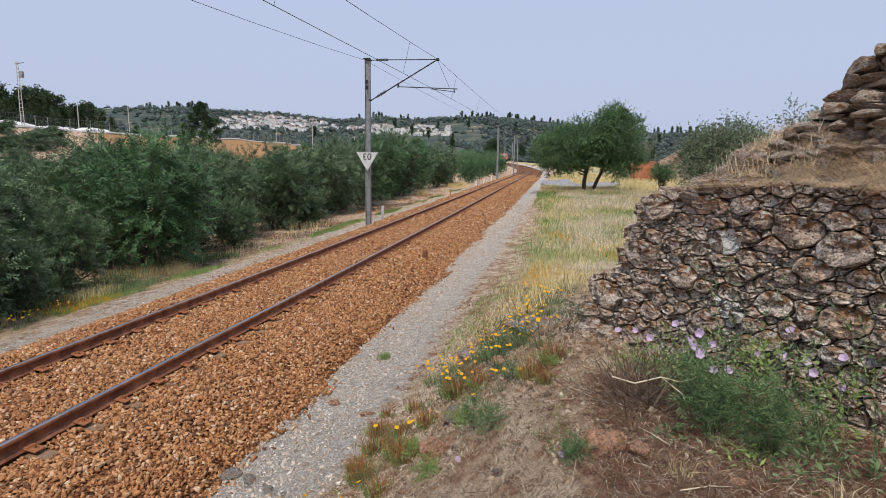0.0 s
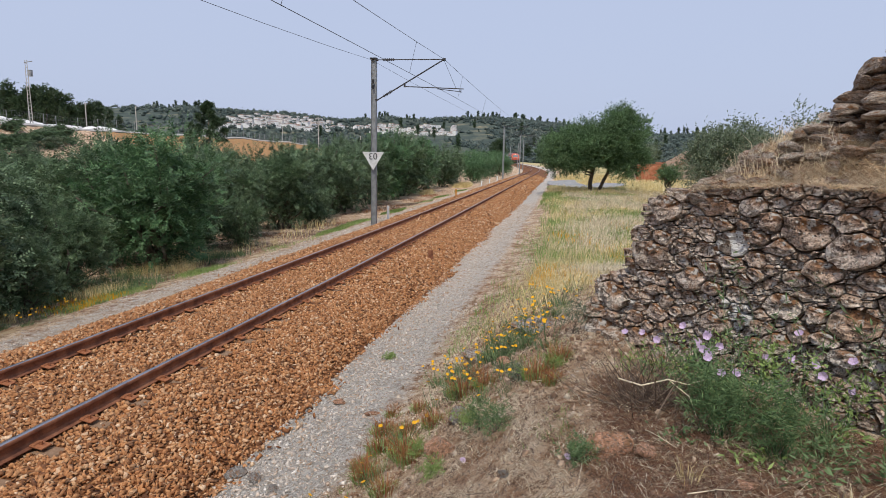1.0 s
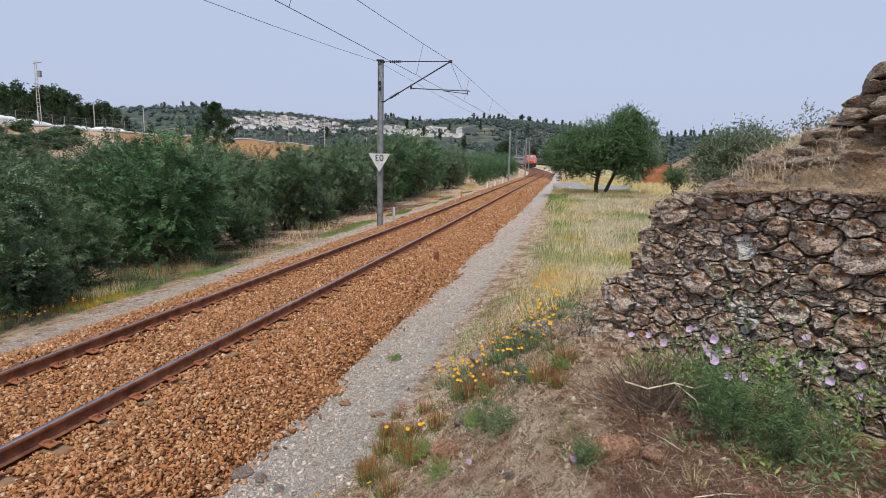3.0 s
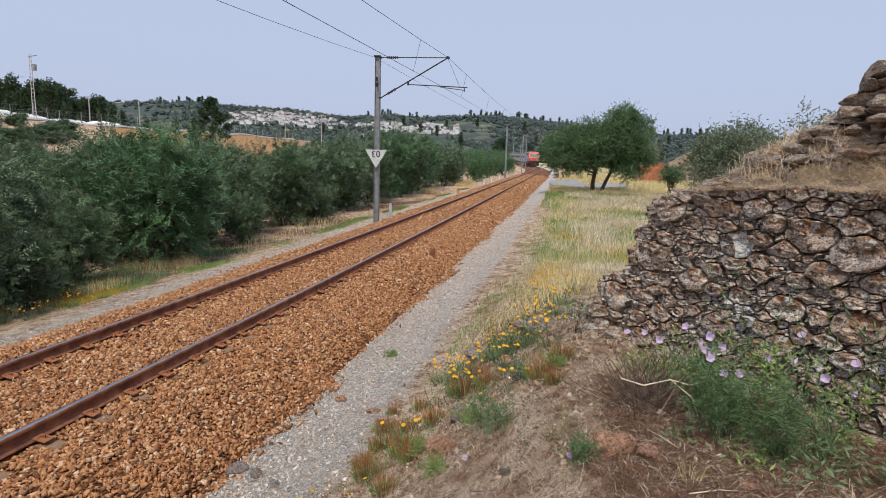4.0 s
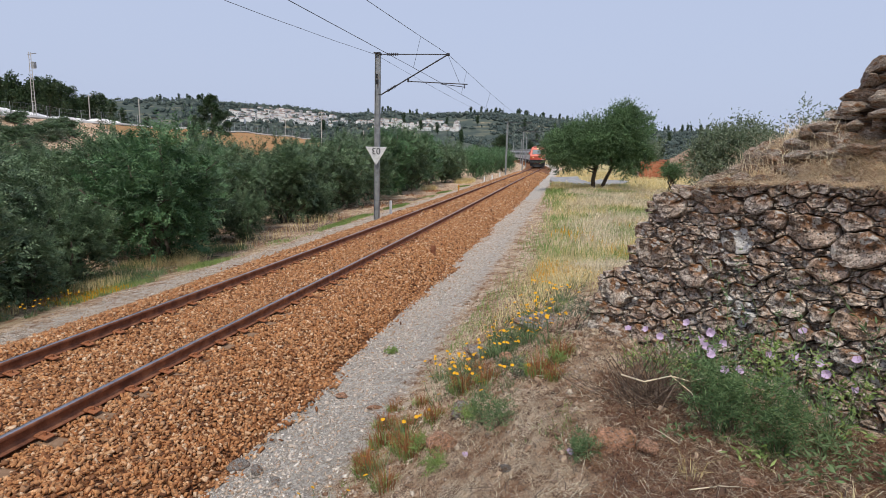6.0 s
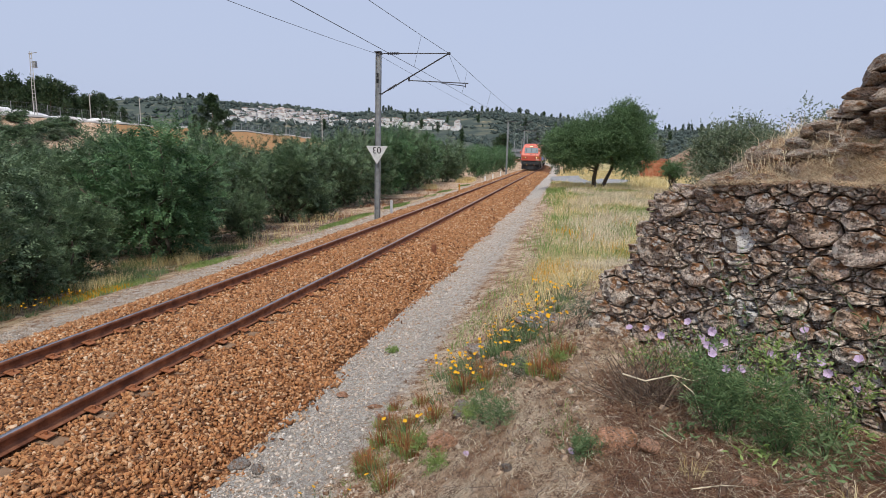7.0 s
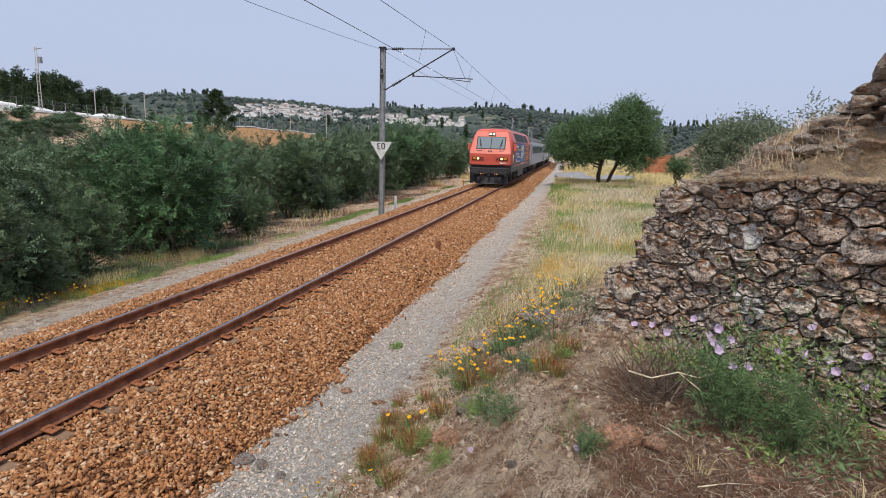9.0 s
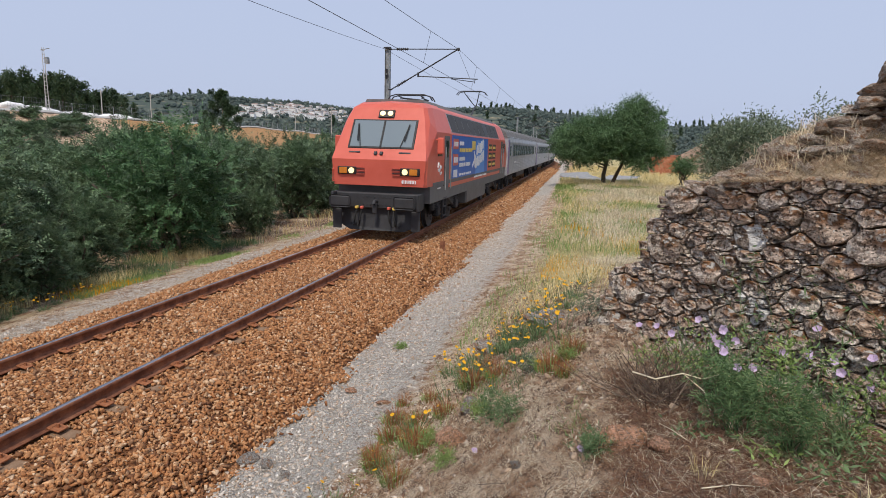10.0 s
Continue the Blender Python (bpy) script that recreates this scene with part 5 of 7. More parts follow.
def bogie(parent, y, base, radius):
    """Frame, boxes and springs of a bogie."""
    frame_ = part("bogie", box(box(bmesh.new(), (1.12, y, 0.72), (0.16, base + 1.3, 0.26), 0.04), (-1.12, y, 0.72), (0.16, base + 1.3, 0.26), 0.04), UNDER_GREY, parent, "dark grey bogie frame")
    for sx in (-1, 1):
        for dy in (-base / 2, base / 2):
            bm = bmesh.new()
            box(bm, (sx * 1.16, y + dy, radius), (0.22, 0.4, 0.36), 0.05)
            part("axle_box", bm, UNDER_GREY, frame_)
            for ey in (-0.34, 0.34):
                bm = bmesh.new()
                pts = [(sx * 1.2 + 0.07 * math.cos(a), y + dy + ey + 0.07 * math.sin(a), 0.42 + 0.045 * a / math.pi * 1.0) for a in (k * math.pi / 4 for k in range(0, 50))]
                tube(bm, pts, 0.016, 5)
                part("coil_spring", bm, DARK_STEEL, frame_)
        bm = bmesh.new()
        rod(bm, (sx * 1.3, y - 0.5, 0.95), (sx * 1.3, y + 0.45, 0.62), 0.045, seg=8)
        part("damper", bm, DARK_STEEL, frame_)
    return frame_


def panel(name, parent, mat, sx, y0, y1, z0, z1, x=1.5, thick=0.012, label="", lean=0.0):
    """A flat panel on a side of a vehicle; lean: how far its top edge stands in."""
    bm = bmesh.new()
    a = [(sx * (x), y0, z0), (sx * (x), y1, z0), (sx * (x - lean), y1, z1), (sx * (x - lean), y0, z1)]
    n = Vector((sx, 0, lean / max(0.01, z1 - z0))).normalized() * thick
    va = [bm.verts.new(Vector(p) - n) for p in a]
    vb = [bm.verts.new(Vector(p) + n) for p in a]
    bm.faces.new(va)
    bm.faces.new(vb)
    for i in range(4):
        bm.faces.new((va[i], va[(i + 1) % 4], vb[(i + 1) % 4], vb[i]))
    return part(name, bm, mat, parent, label)


FACE_TILT = math.atan2(0.9, 1.46)
CREASE = 2.27


def on_face(x, v, out=0.0):
    """A place on the sloping front, v metres up from its crease."""
    return Vector((x, v * math.sin(FACE_TILT) - out * math.cos(FACE_TILT), CREASE + v * math.cos(FACE_TILT) + out * math.sin(FACE_TILT)))


def face_box(bm, x, v, w, h, out, thick=0.03, bevel=0.0, turn=0.0):
    rot = Matrix.Rotation(-FACE_TILT, 4, "X") @ Matrix.Rotation(radians(turn), 4, "Y")
    return box(bm, on_face(x, v, out), (w, thick, h), bevel, rot)


def cab_shell(length, flip):
    """The red front of the body as one closed shell, from its nose to where the sides begin."""
    rows = [
        [(1.40, 0.07, 1.5), (1.45, 0.0, 2.27), (1.44, 0.06, 2.38), (1.22, 0.72, 3.46), (1.1, 0.94, 3.82), (0.92, 1.1, 3.94), (0.0, 1.12, 3.98)],
        [(1.46, 0.16, 1.5), (1.485, 0.12, 2.27), (1.485, 0.18, 2.38), (1.34, 0.86, 3.42), (1.18, 1.1, 3.84), (0.96, 1.3, 4.0), (0.0, 1.34, 4.05)],
        [(1.49, 1.0, 1.5), (1.49, 1.0, 2.27), (1.49, 1.0, 2.4), (1.49, 1.2, 3.14), (1.2, 1.6, 3.88), (0.98, 1.75, 4.03), (0.0, 1.8, 4.08)],
        [(1.49, 3.1, 1.5), (1.49, 3.1, 2.27), (1.49, 3.1, 2.4), (1.49, 3.1, 3.14), (1.2, 3.1, 3.88), (0.98, 3.1, 4.03), (0.0, 3.1, 4.08)],
    ]
    bm = bmesh.new()
    grid = []
    for row in rows:
        full = [(x, y, z) for x, y, z in row] + [(-x, y, z) for x, y, z in row[-2::-1]]
        grid.append([bm.verts.new((x, length - y if flip else y, z)) for x, y, z in full])
    for a, b in zip(grid, grid[1:]):
        for i in range(len(a) - 1):
            bm.faces.new((a[i], a[i + 1], b[i + 1], b[i]))
    n = len(grid[0])
    for i in range(n // 2 - 1):
        bm.faces.new((grid[0][i], grid[0][i + 1], grid[0][n - 2 - i], grid[0][n - 1 - i]))
    bm.faces.new((grid[0][n // 2 - 1], grid[0][n // 2], grid[0][n // 2 + 1]))
    bm.faces.new([grid[0][0], grid[0][-1], grid[-1][-1], grid[-1][0]])
    bm.faces.new(grid[-1][::-1])
    bmesh.ops.remove_doubles(bm, verts=bm.verts, dist=1e-4)
    return bm


def pantograph(parent, y, raised):
    bm = bmesh.new()
    box(bm, (0, y, 4.2), (1.1, 1.5, 0.06), 0.01)
    for x in (-0.5, 0.5):
        for dy in (-0.65, 0.65):
            rod(bm, (x, y + dy, 3.98), (x, y + dy, 4.2), 0.05, seg=8)
    p = part("pantograph", bm, DARK_STEEL, parent, "raised black pantograph" if raised else "folded black pantograph")
    top = 5.62 if raised else 4.42
    knee = (0, y + 1.15, 4.95) if raised else (0, y + 1.25, 4.4)
    head = (0, y - 0.05, top - 0.12) if raised else (0, y - 0.95, top - 0.1)
    part("lower_arm", rod(bmesh.new(), (0, y - 0.35, 4.25), knee, 0.05, 0.04), DARK_STEEL, p)
    bm = bmesh.new()
    for sx in (-1, 1):
        rod(bm, (sx * 0.05, knee[1], knee[2]), (sx * 0.38, head[1], head[2]), 0.025)
    part("upper_arm", bm, DARK_STEEL, p)
    bm = bmesh.new()
    for dy in (-0.18, 0.18):
        pts = [(-0.8, head[1] + dy, top - 0.2), (-0.7, head[1] + dy, top - 0.06), (-0.5, head[1] + dy, top), (0.5, head[1] + dy, top), (0.7, head[1] + dy, top - 0.06), (0.8, head[1] + dy, top - 0.2)]
        tube(bm, pts, 0.022, 5)
    rod(bm, (-0.4, head[1] - 0.18, top - 0.06), (-0.4, head[1] + 0.18, top - 0.06), 0.02)
    rod(bm, (0.4, head[1] - 0.18, top - 0.06), (0.4, head[1] + 0.18, top - 0.06), 0.02)
    part("contact_strip", bm, DARK_STEEL, p)


def lettering(parent, sx, y0, y1, z0, z1, mat, n, seed, x=1.514, fill=0.72):
    """Unreadable writing: one bar of writing with gaps."""
    r = random.Random(seed)
    bm = bmesh.new()
    y = y0
    while y < y1 - 0.04:
        w = min(y1 - y, r.uniform(0.5, 1.5) * (y1 - y0) / n)
        box(bm, (sx * x, y + w * fill / 2, (z0 + z1) / 2), (0.008, w * fill, z1 - z0))
        y += w
    return part("lettering", bm, mat, parent)


def build_loco():
    L = 19.5
    loco = thing("locomotive", "faded red electric locomotive with blue advertising wrap and lit lamps", "locomotive")
    for flip in (False, True):
        part("cab", cab_shell(L, flip), LOCO_RED, loco, "faded red sloping cab")
    side_outline = [(-1.485, 1.33), (1.485, 1.33), (1.485, 3.12), (1.2, 3.86), (0.97, 4.01), (0, 4.06), (-0.97, 4.01), (-1.2, 3.86), (-1.485, 3.12)]
    part("body", prism(bmesh.new(), side_outline, 3.1, L - 3.1), [LOCO_RED], loco)
    part("roof", prism(bmesh.new(), [(-1.0, 3.98), (1.0, 3.98), (0.9, 4.12), (-0.9, 4.12)], 1.5, L - 1.5), ROOF_GREY, loco, "dusty grey roof deck")
    part("underframe", prism(bmesh.new(), [(-1.47, 0.98), (1.47, 0.98), (1.47, 1.52), (-1.47, 1.52)], 0.55, L - 0.55), SILL_GREY, loco, "dark dusty grey sill")
    part("equipment_box", box(bmesh.new(), (0, L / 2, 0.72), (2.7, 5.0, 0.62), 0.06), SILL_GREY, loco)
    for sx in (-1, 1):
        panel("sill_panel", loco, SILL_GREY, sx, 0.8, L - 0.8, 1.48, 1.6, 1.493, label="grey lower band")
        # wrap
        panel("advert_panel", loco, LOCO_BLUE, sx, 3.45, 11.6, 1.6, 3.1, 1.492, label="blue advertising wrap with bars of lettering")
        panel("advert_panel", loco, LIGHT_BLUE, sx, 8.3, 10.6, 1.6, 3.0, 1.497, 0.01, "light blue figure field of the wrap")
        panel("advert_grid", loco, LOCO_RED, sx, 11.6, 14.6, 1.6, 3.1, 1.492)
        for i in range(3):
            for j in range(2):
                q = panel("grid_field", loco, BLACK_PAINT, sx, 11.9 + j * 1.3, 13.0 + j * 1.3, 1.75 + i * 0.4, 2.06 + i * 0.4, 1.498, 0.01)
                lettering(loco, sx, 12.0 + j * 1.3, 12.9 + j * 1.3, 1.84 + i * 0.4, 1.96 + i * 0.4, VINYL_YELLOW, 3, i + j)
        for k, (y0, y1, z0, z1, mt) in enumerate(((3.6, 4.5, 2.62, 2.98, LOCO_RED), (3.6, 4.5, 2.05, 2.45, LOCO_RED))):
            panel("tag_field", loco, mt, sx, y0, y1, z0, z1, 1.498, 0.01)
            lettering(loco, sx, y0 + 0.12, y1 - 0.1, z0 + 0.1, z1 - 0.1, VINYL_WHITE, 4, k)
        for k, (y0, y1, z0, z1, mt) in enumerate(((4.7, 5.5, 2.76, 2.9, VINYL_WHITE), (4.7, 7.4, 2.52, 2.66, VINYL_YELLOW), (4.7, 5.8, 2.2, 2.34, VINYL_WHITE), (4.7, 7.0, 1.98, 2.12, VINYL_WHITE), (4.7, 7.2, 1.66, 1.74, VINYL_WHITE), (7.3, 8.1, 2.6, 2.95, VINYL_YELLOW), (3.7, 4.4, 1.64, 1.9, VINYL_WHITE))):
            lettering(loco, sx, y0, y1, z0, z1, mt, 8, 10 + k)
        bm = bmesh.new()
        r = random.Random(3)
        for row, (z, n, y0) in enumerate(((2.62, 5, 8.55), (2.08, 6, 8.35))):
            for i in range(n):
                box(bm, (sx * 1.508, y0 + i * 0.38, z + 0.05 * i + r.uniform(-0.05, 0.05)), (0.012, 0.3, 0.4 + r.uniform(-0.06, 0.06)), 0.0, Matrix.Rotation(r.uniform(-0.15, 0.15), 4, "X"))
        part("title_shapes", bm, VINYL_WHITE, loco, "large white title blocks of the wrap")
        bm = bmesh.new()
        box(bm, (sx * 1.508, 7.9, 2.15), (0.012, 0.9, 0.14), 0, Matrix.Rotation(0.5, 4, "X"))
        box(bm, (sx * 1.508, 8.0, 2.2), (0.012, 0.16, 0.7), 0, Matrix.Rotation(0.4, 4, "X"))
        part("aeroplane_shape", bm, VINYL_WHITE, loco)
        lettering(loco, sx, 8.0, 11.4, 1.44, 1.51, VINYL_WHITE, 14, 44, 1.509)
        # upper slope with filter panels
        panel("filter_frame", loco, STEEL, sx, 3.45, 15.75, 3.18, 3.82, 1.458, 0.012, "bare metal frame of the filters", lean=0.252)
        for i in range(10):
            y0 = 3.5 + i * 1.22
            panel("filter_panel", loco, FILTER if i != 6 else BLACK_PAINT, sx, y0 + 0.06, y0 + 1.16, 3.2, 3.8, 1.462, 0.014, lean=0.236)
        # cab door, side window, emblem, mirror, rails
        for flip in (0, 1):
            Y = (lambda y: y) if not flip else (lambda y: L - y)
            ya, yb = sorted((Y(2.3), Y(2.98)))
            panel("cab_door", loco, SILL_GREY, sx, ya, yb, 1.42, 3.05, 1.492, 0.014, "dark recessed cab door")
            panel("door_window", loco, GLASS, sx, ya + 0.14, yb - 0.14, 2.35, 2.9, 1.506, 0.01)
            ya, yb = sorted((Y(1.35), Y(1.95)))
            panel("side_window", loco, GLASS, sx, ya, yb, 2.4, 2.95, 1.492, 0.012, "dark cab side window")
            bm = bmesh.new()
            for yy in (2.22, 3.06):
                rod(bm, (sx * 1.56, Y(yy), 1.3), (sx * 1.56, Y(yy), 2.7), 0.018, seg=6)
            part("handrails", bm, STEEL, loco)
            if not flip:
                bm = bmesh.new()
                box(bm, (sx * 1.66, 1.0, 2.72), (0.2, 0.12, 0.5), 0.03)
                rod(bm, (sx * 1.45, 1.06, 2.9), (sx * 1.64, 1.02, 2.9), 0.02)
                part("mirror", bm, LOCO_RED, loco, "red rear-view mirror housing")
                # operator's emblem as plain shapes
                bm = bmesh.new()
                for dy in (-0.13, 0.13):
                    pts = [(sx * 1.5, 1.6 + dy + 0.11 * math.cos(a), 1.98 + (0.08 if dy < 0 else -0.02) + 0.13 * math.sin(a)) for a in (k * math.pi / 7 for k in range(1, 14))]
                    tube(bm, pts, 0.028, 5)
                part("emblem", bm, VINYL_WHITE, loco, "plain white looped emblem")
            bm = bmesh.new()
            for k in range(3):
                box(bm, (sx * 1.42, Y(2.64), 0.42 + 0.3 * k), (0.12, 0.5, 0.03), 0.005)
            for yy in (2.4, 2.88):
                box(bm, (sx * 1.42, Y(yy), 0.75), (0.06, 0.03, 0.8))
            part("cab_steps", bm, UNDER_GREY, loco)
        lettering(loco, sx, 1.3, 1.75, 1.38, 1.42, VINYL_WHITE, 3, 5, 1.515)
    # ---- front
    bm = bmesh.new()
    face_box(bm, 0, 0.88, 2.06, 1.02, 0.012, 0.03, 0.012)
    part("windscreen_frame", bm, BLACK_PAINT, loco, "black windscreen surround")
    for sx in (-1, 1):
        bm = bmesh.new()
        face_box(bm, sx * 0.495, 0.88, 0.94, 0.92, 0.03, 0.02, 0.008)
        part("windscreen", bm, CAB_GLASS, loco, "windscreen pane with pale sky reflection in its colour")
        bm = bmesh.new()
        a, b = on_face(sx * 0.62, 0.4, 0.07), on_face(sx * 0.78, 1.1, 0.07)
        rod(bm, a, b, 0.014, seg=5)
        rod(bm, on_face(sx * 0.73, 0.6, 0.08), on_face(sx * 0.8, 1.18, 0.08), 0.022, seg=5)
        part("wiper", bm, BLACK_PAINT, loco)
        bm = bmesh.new()
        face_box(bm, sx * 0.78, 0.24, 0.36, 0.05, 0.01, 0.03, 0.008)
        part("step_slot", bm, DARK_STEEL, loco)
        # lower lamps
        bm = bmesh.new()
        box(bm, (sx * 0.98, 0.02, 1.93), (0.6, 0.06, 0.23), 0.02)
        lampbox = part("lamp_cluster", bm, BLACK_PAINT, loco, "black lamp cluster with amber and lit lamps")
        bm = bmesh.new()
        bmesh.ops.create_cone(bm, cap_ends=True, segments=16, radius1=0.085, radius2=0.085, depth=0.04, matrix=Matrix.Translation((sx * 0.83, -0.02, 1.93)) @ Matrix.Rotation(radians(90), 4, "X"))
        part("headlight", bm, LAMP, lampbox, "lit round headlight")
        bm = bmesh.new()
        box(bm, (sx * 1.09, -0.015, 1.93), (0.24, 0.04, 0.18), 0.01)
        part("amber_lamp", bm, AMBER, lampbox)
        for k in range(5):
            bm = bmesh.new()
            box(bm, (sx * 0.55, 0.015, 1.83 + 0.05 * k), (0.24, 0.04, 0.018))
            part("louvre_slat", bm, DARK_STEEL if k % 2 else LOCO_RED, loco)
        # buffers
        bm = bmesh.new()
        rod(bm, (sx * 0.975, -0.05, 1.06), (sx * 0.975, -0.5, 1.06), 0.13, seg=14)
        buf = part("buffer", bm, UNDER_GREY, loco, "dark grey buffer")
        bm = bmesh.new()
        box(bm, (sx * 0.975, -0.53, 1.06), (0.66, 0.07, 0.36), 0.06)
        part("buffer_plate", bm, UNDER_GREY, buf)
        bm = bmesh.new()
        box(bm, (sx * 1.3, -0.1, 1.06), (0.1, 0.5, 0.5), 0.02)
        part("corner_guard", bm, UNDER_GREY, loco)
        # hoses
        for k, (x, mt) in enumerate(((0.42, LOCO_RED), (0.58, VINYL_YELLOW))):
            bm = bmesh.new()
            pts = [(sx * x, -0.12, 0.86), (sx * x, -0.26, 0.74), (sx * (x + 0.04), -0.28, 0.5), (sx * (x + 0.1), -0.2, 0.32), (sx * (x + 0.2), -0.14, 0.36)]
            tube(bm, pts, 0.03, 6)
            h = part("brake_hose", bm, RUBBER, loco, "black rubber hose with coloured cock")
            bm = bmesh.new()
            box(bm, (sx * x, -0.2, 0.86), (0.09, 0.14, 0.08), 0.015)
            part("hose_cock", bm, mt, h)
        bm = bmesh.new()
        pts = [(sx * 1.36, 0.12, 1.56), (sx * 1.42, -0.02, 1.6), (sx * 1.42, -0.02, 1.95), (sx * 1.4, 0.1, 2.02)]
        tube(bm, pts, 0.02, 6)
        part("corner_handle", bm, LOCO_RED, loco)
        bm = bmesh.new()
        box(bm, (sx * 1.22, -0.15, 0.5), (0.28, 0.05, 0.6), 0.02)
        part("step_bracket", bm, UNDER_GREY, loco)
    bm = bmesh.new()
    face_box(bm, 0, 0.88, 0.05, 0.94, 0.045, 0.02)
    part("windscreen_bar", bm, BLACK_PAINT, loco)
    bm = bmesh.new()
    face_box(bm, 0, 1.58, 0.5, 0.27, 0.01, 0.1, 0.01)
    top = part("top_lamp_box", bm, BLACK_PAINT, loco, "black box with two lit lamps")
    for sx in (-1, 1):
        bm = bmesh.new()
        m = Matrix.Translation(on_face(sx * 0.12, 1.58, 0.06)) @ Matrix.Rotation(-FACE_TILT + radians(90), 4, "X")
        bmesh.ops.create_cone(bm, cap_ends=True, segments=16, radius1=0.085, radius2=0.085, depth=0.03, matrix=m)
        part("headlight", bm, LAMP, top, "lit round headlight")
        bm = bmesh.new()
        face_box(bm, sx * 0.09 - 0.02, 0.2, 0.1, 0.12, 0.03, 0.06, 0.02)
        part("socket", bm, DARK_STEEL, loco)
    bm = bmesh.new()
    x = 0.72
    for w in (0.07, 0.07, 0.04, 0.07, 0.05, 0.04):
        box(bm, (x + w / 2, 0.045, 1.64), (w * 0.8, 0.03, 0.1))
        x += w + 0.02
    part("number_bars", bm, VINYL_WHITE, loco, "white number reduced to bars")
    bm = bmesh.new()
    box(bm, (0, 0.1, 1.06), (2.7, 0.4, 0.46), 0.03)
    for k in range(8):
        for zz in (0.95, 1.18):
            rod(bm, (-0.42 + 0.12 * k, -0.1, zz), (-0.42 + 0.12 * k, -0.13, zz), 0.02, seg=6)
    part("buffer_beam", bm, UNDER_GREY, loco, "riveted dark grey buffer beam")
    bm = bmesh.new()
    tube(bm, [(0, -0.08, 1.06), (0, -0.3, 1.06), (0, -0.36, 1.0), (0, -0.3, 0.92), (0, -0.2, 0.94)], 0.05, 6)
    box(bm, (0, -0.28, 0.86), (0.14, 0.07, 0.34), 0.03)
    part("coupling_hook", bm, UNDER_GREY, loco)
    bm = bmesh.new()
    v = [bm.verts.new(p) for p in ((-1.25, 0.05, 0.86), (1.25, 0.05, 0.86), (1.15, 0.0, 0.3), (0.85, -0.06, 0.17), (-0.85, -0.06, 0.17), (-1.15, 0.0, 0.3), (-1.25, 0.25, 0.86), (1.25, 0.25, 0.86), (1.15, 0.25, 0.3), (0.85, 0.25, 0.17), (-0.85, 0.25, 0.17), (-1.15, 0.25, 0.3))]
    bm.faces.new(v[:6])
    bm.faces.new(v[6:])
    for i in range(6):
        j = (i + 1) % 6
        bm.faces.new((v[i], v[j], v[6 + j], v[6 + i]))
    part("rail_guard", bm, UNDER_GREY, loco, "dark grey plough plate")
    bm = bmesh.new()
    box(bm, (0, L + 0.1, 1.06), (2.7, 0.5, 0.46), 0.03)
    part("buffer_beam", bm, UNDER_GREY, loco)
    # ---- roof gear
    pantograph(loco, 4.4, False)
    pantograph(loco, 15.2, True)
    for y in (6.6, 8.2, 10.0, 11.4):
        bm = bmesh.new()
        box(bm, (0, y, 4.12), (1.2, 0.9, 0.14), 0.03)
        part("roof_hatch", bm, ROOF_GREY, loco)
    for y in (5.6, 7.4, 9.2, 12.6):
        bm = bmesh.new()
        for k in range(4):
            rod(bm, (-0.3, y, 4.05 + 0.06 * k), (-0.3, y, 4.1 + 0.06 * k), 0.09, 0.06, seg=10)
        part("roof_insulator", bm, DARK_STEEL, loco)
    part("roof_conductor", tube(bmesh.new(), [(-0.3, 4.4, 4.34), (-0.3, 8, 4.34), (-0.3, 13.8, 4.34)], 0.03, 6), DARK_STEEL, loco)
    wheels = []
    for y in (4.2, L - 4.2):
        bogie(loco, y, 3.0, 0.55)
        wheels += [wheelset(loco, y - 1.5, 0.55), wheelset(loco, y + 1.5, 0.55)]
    return loco, L, wheels


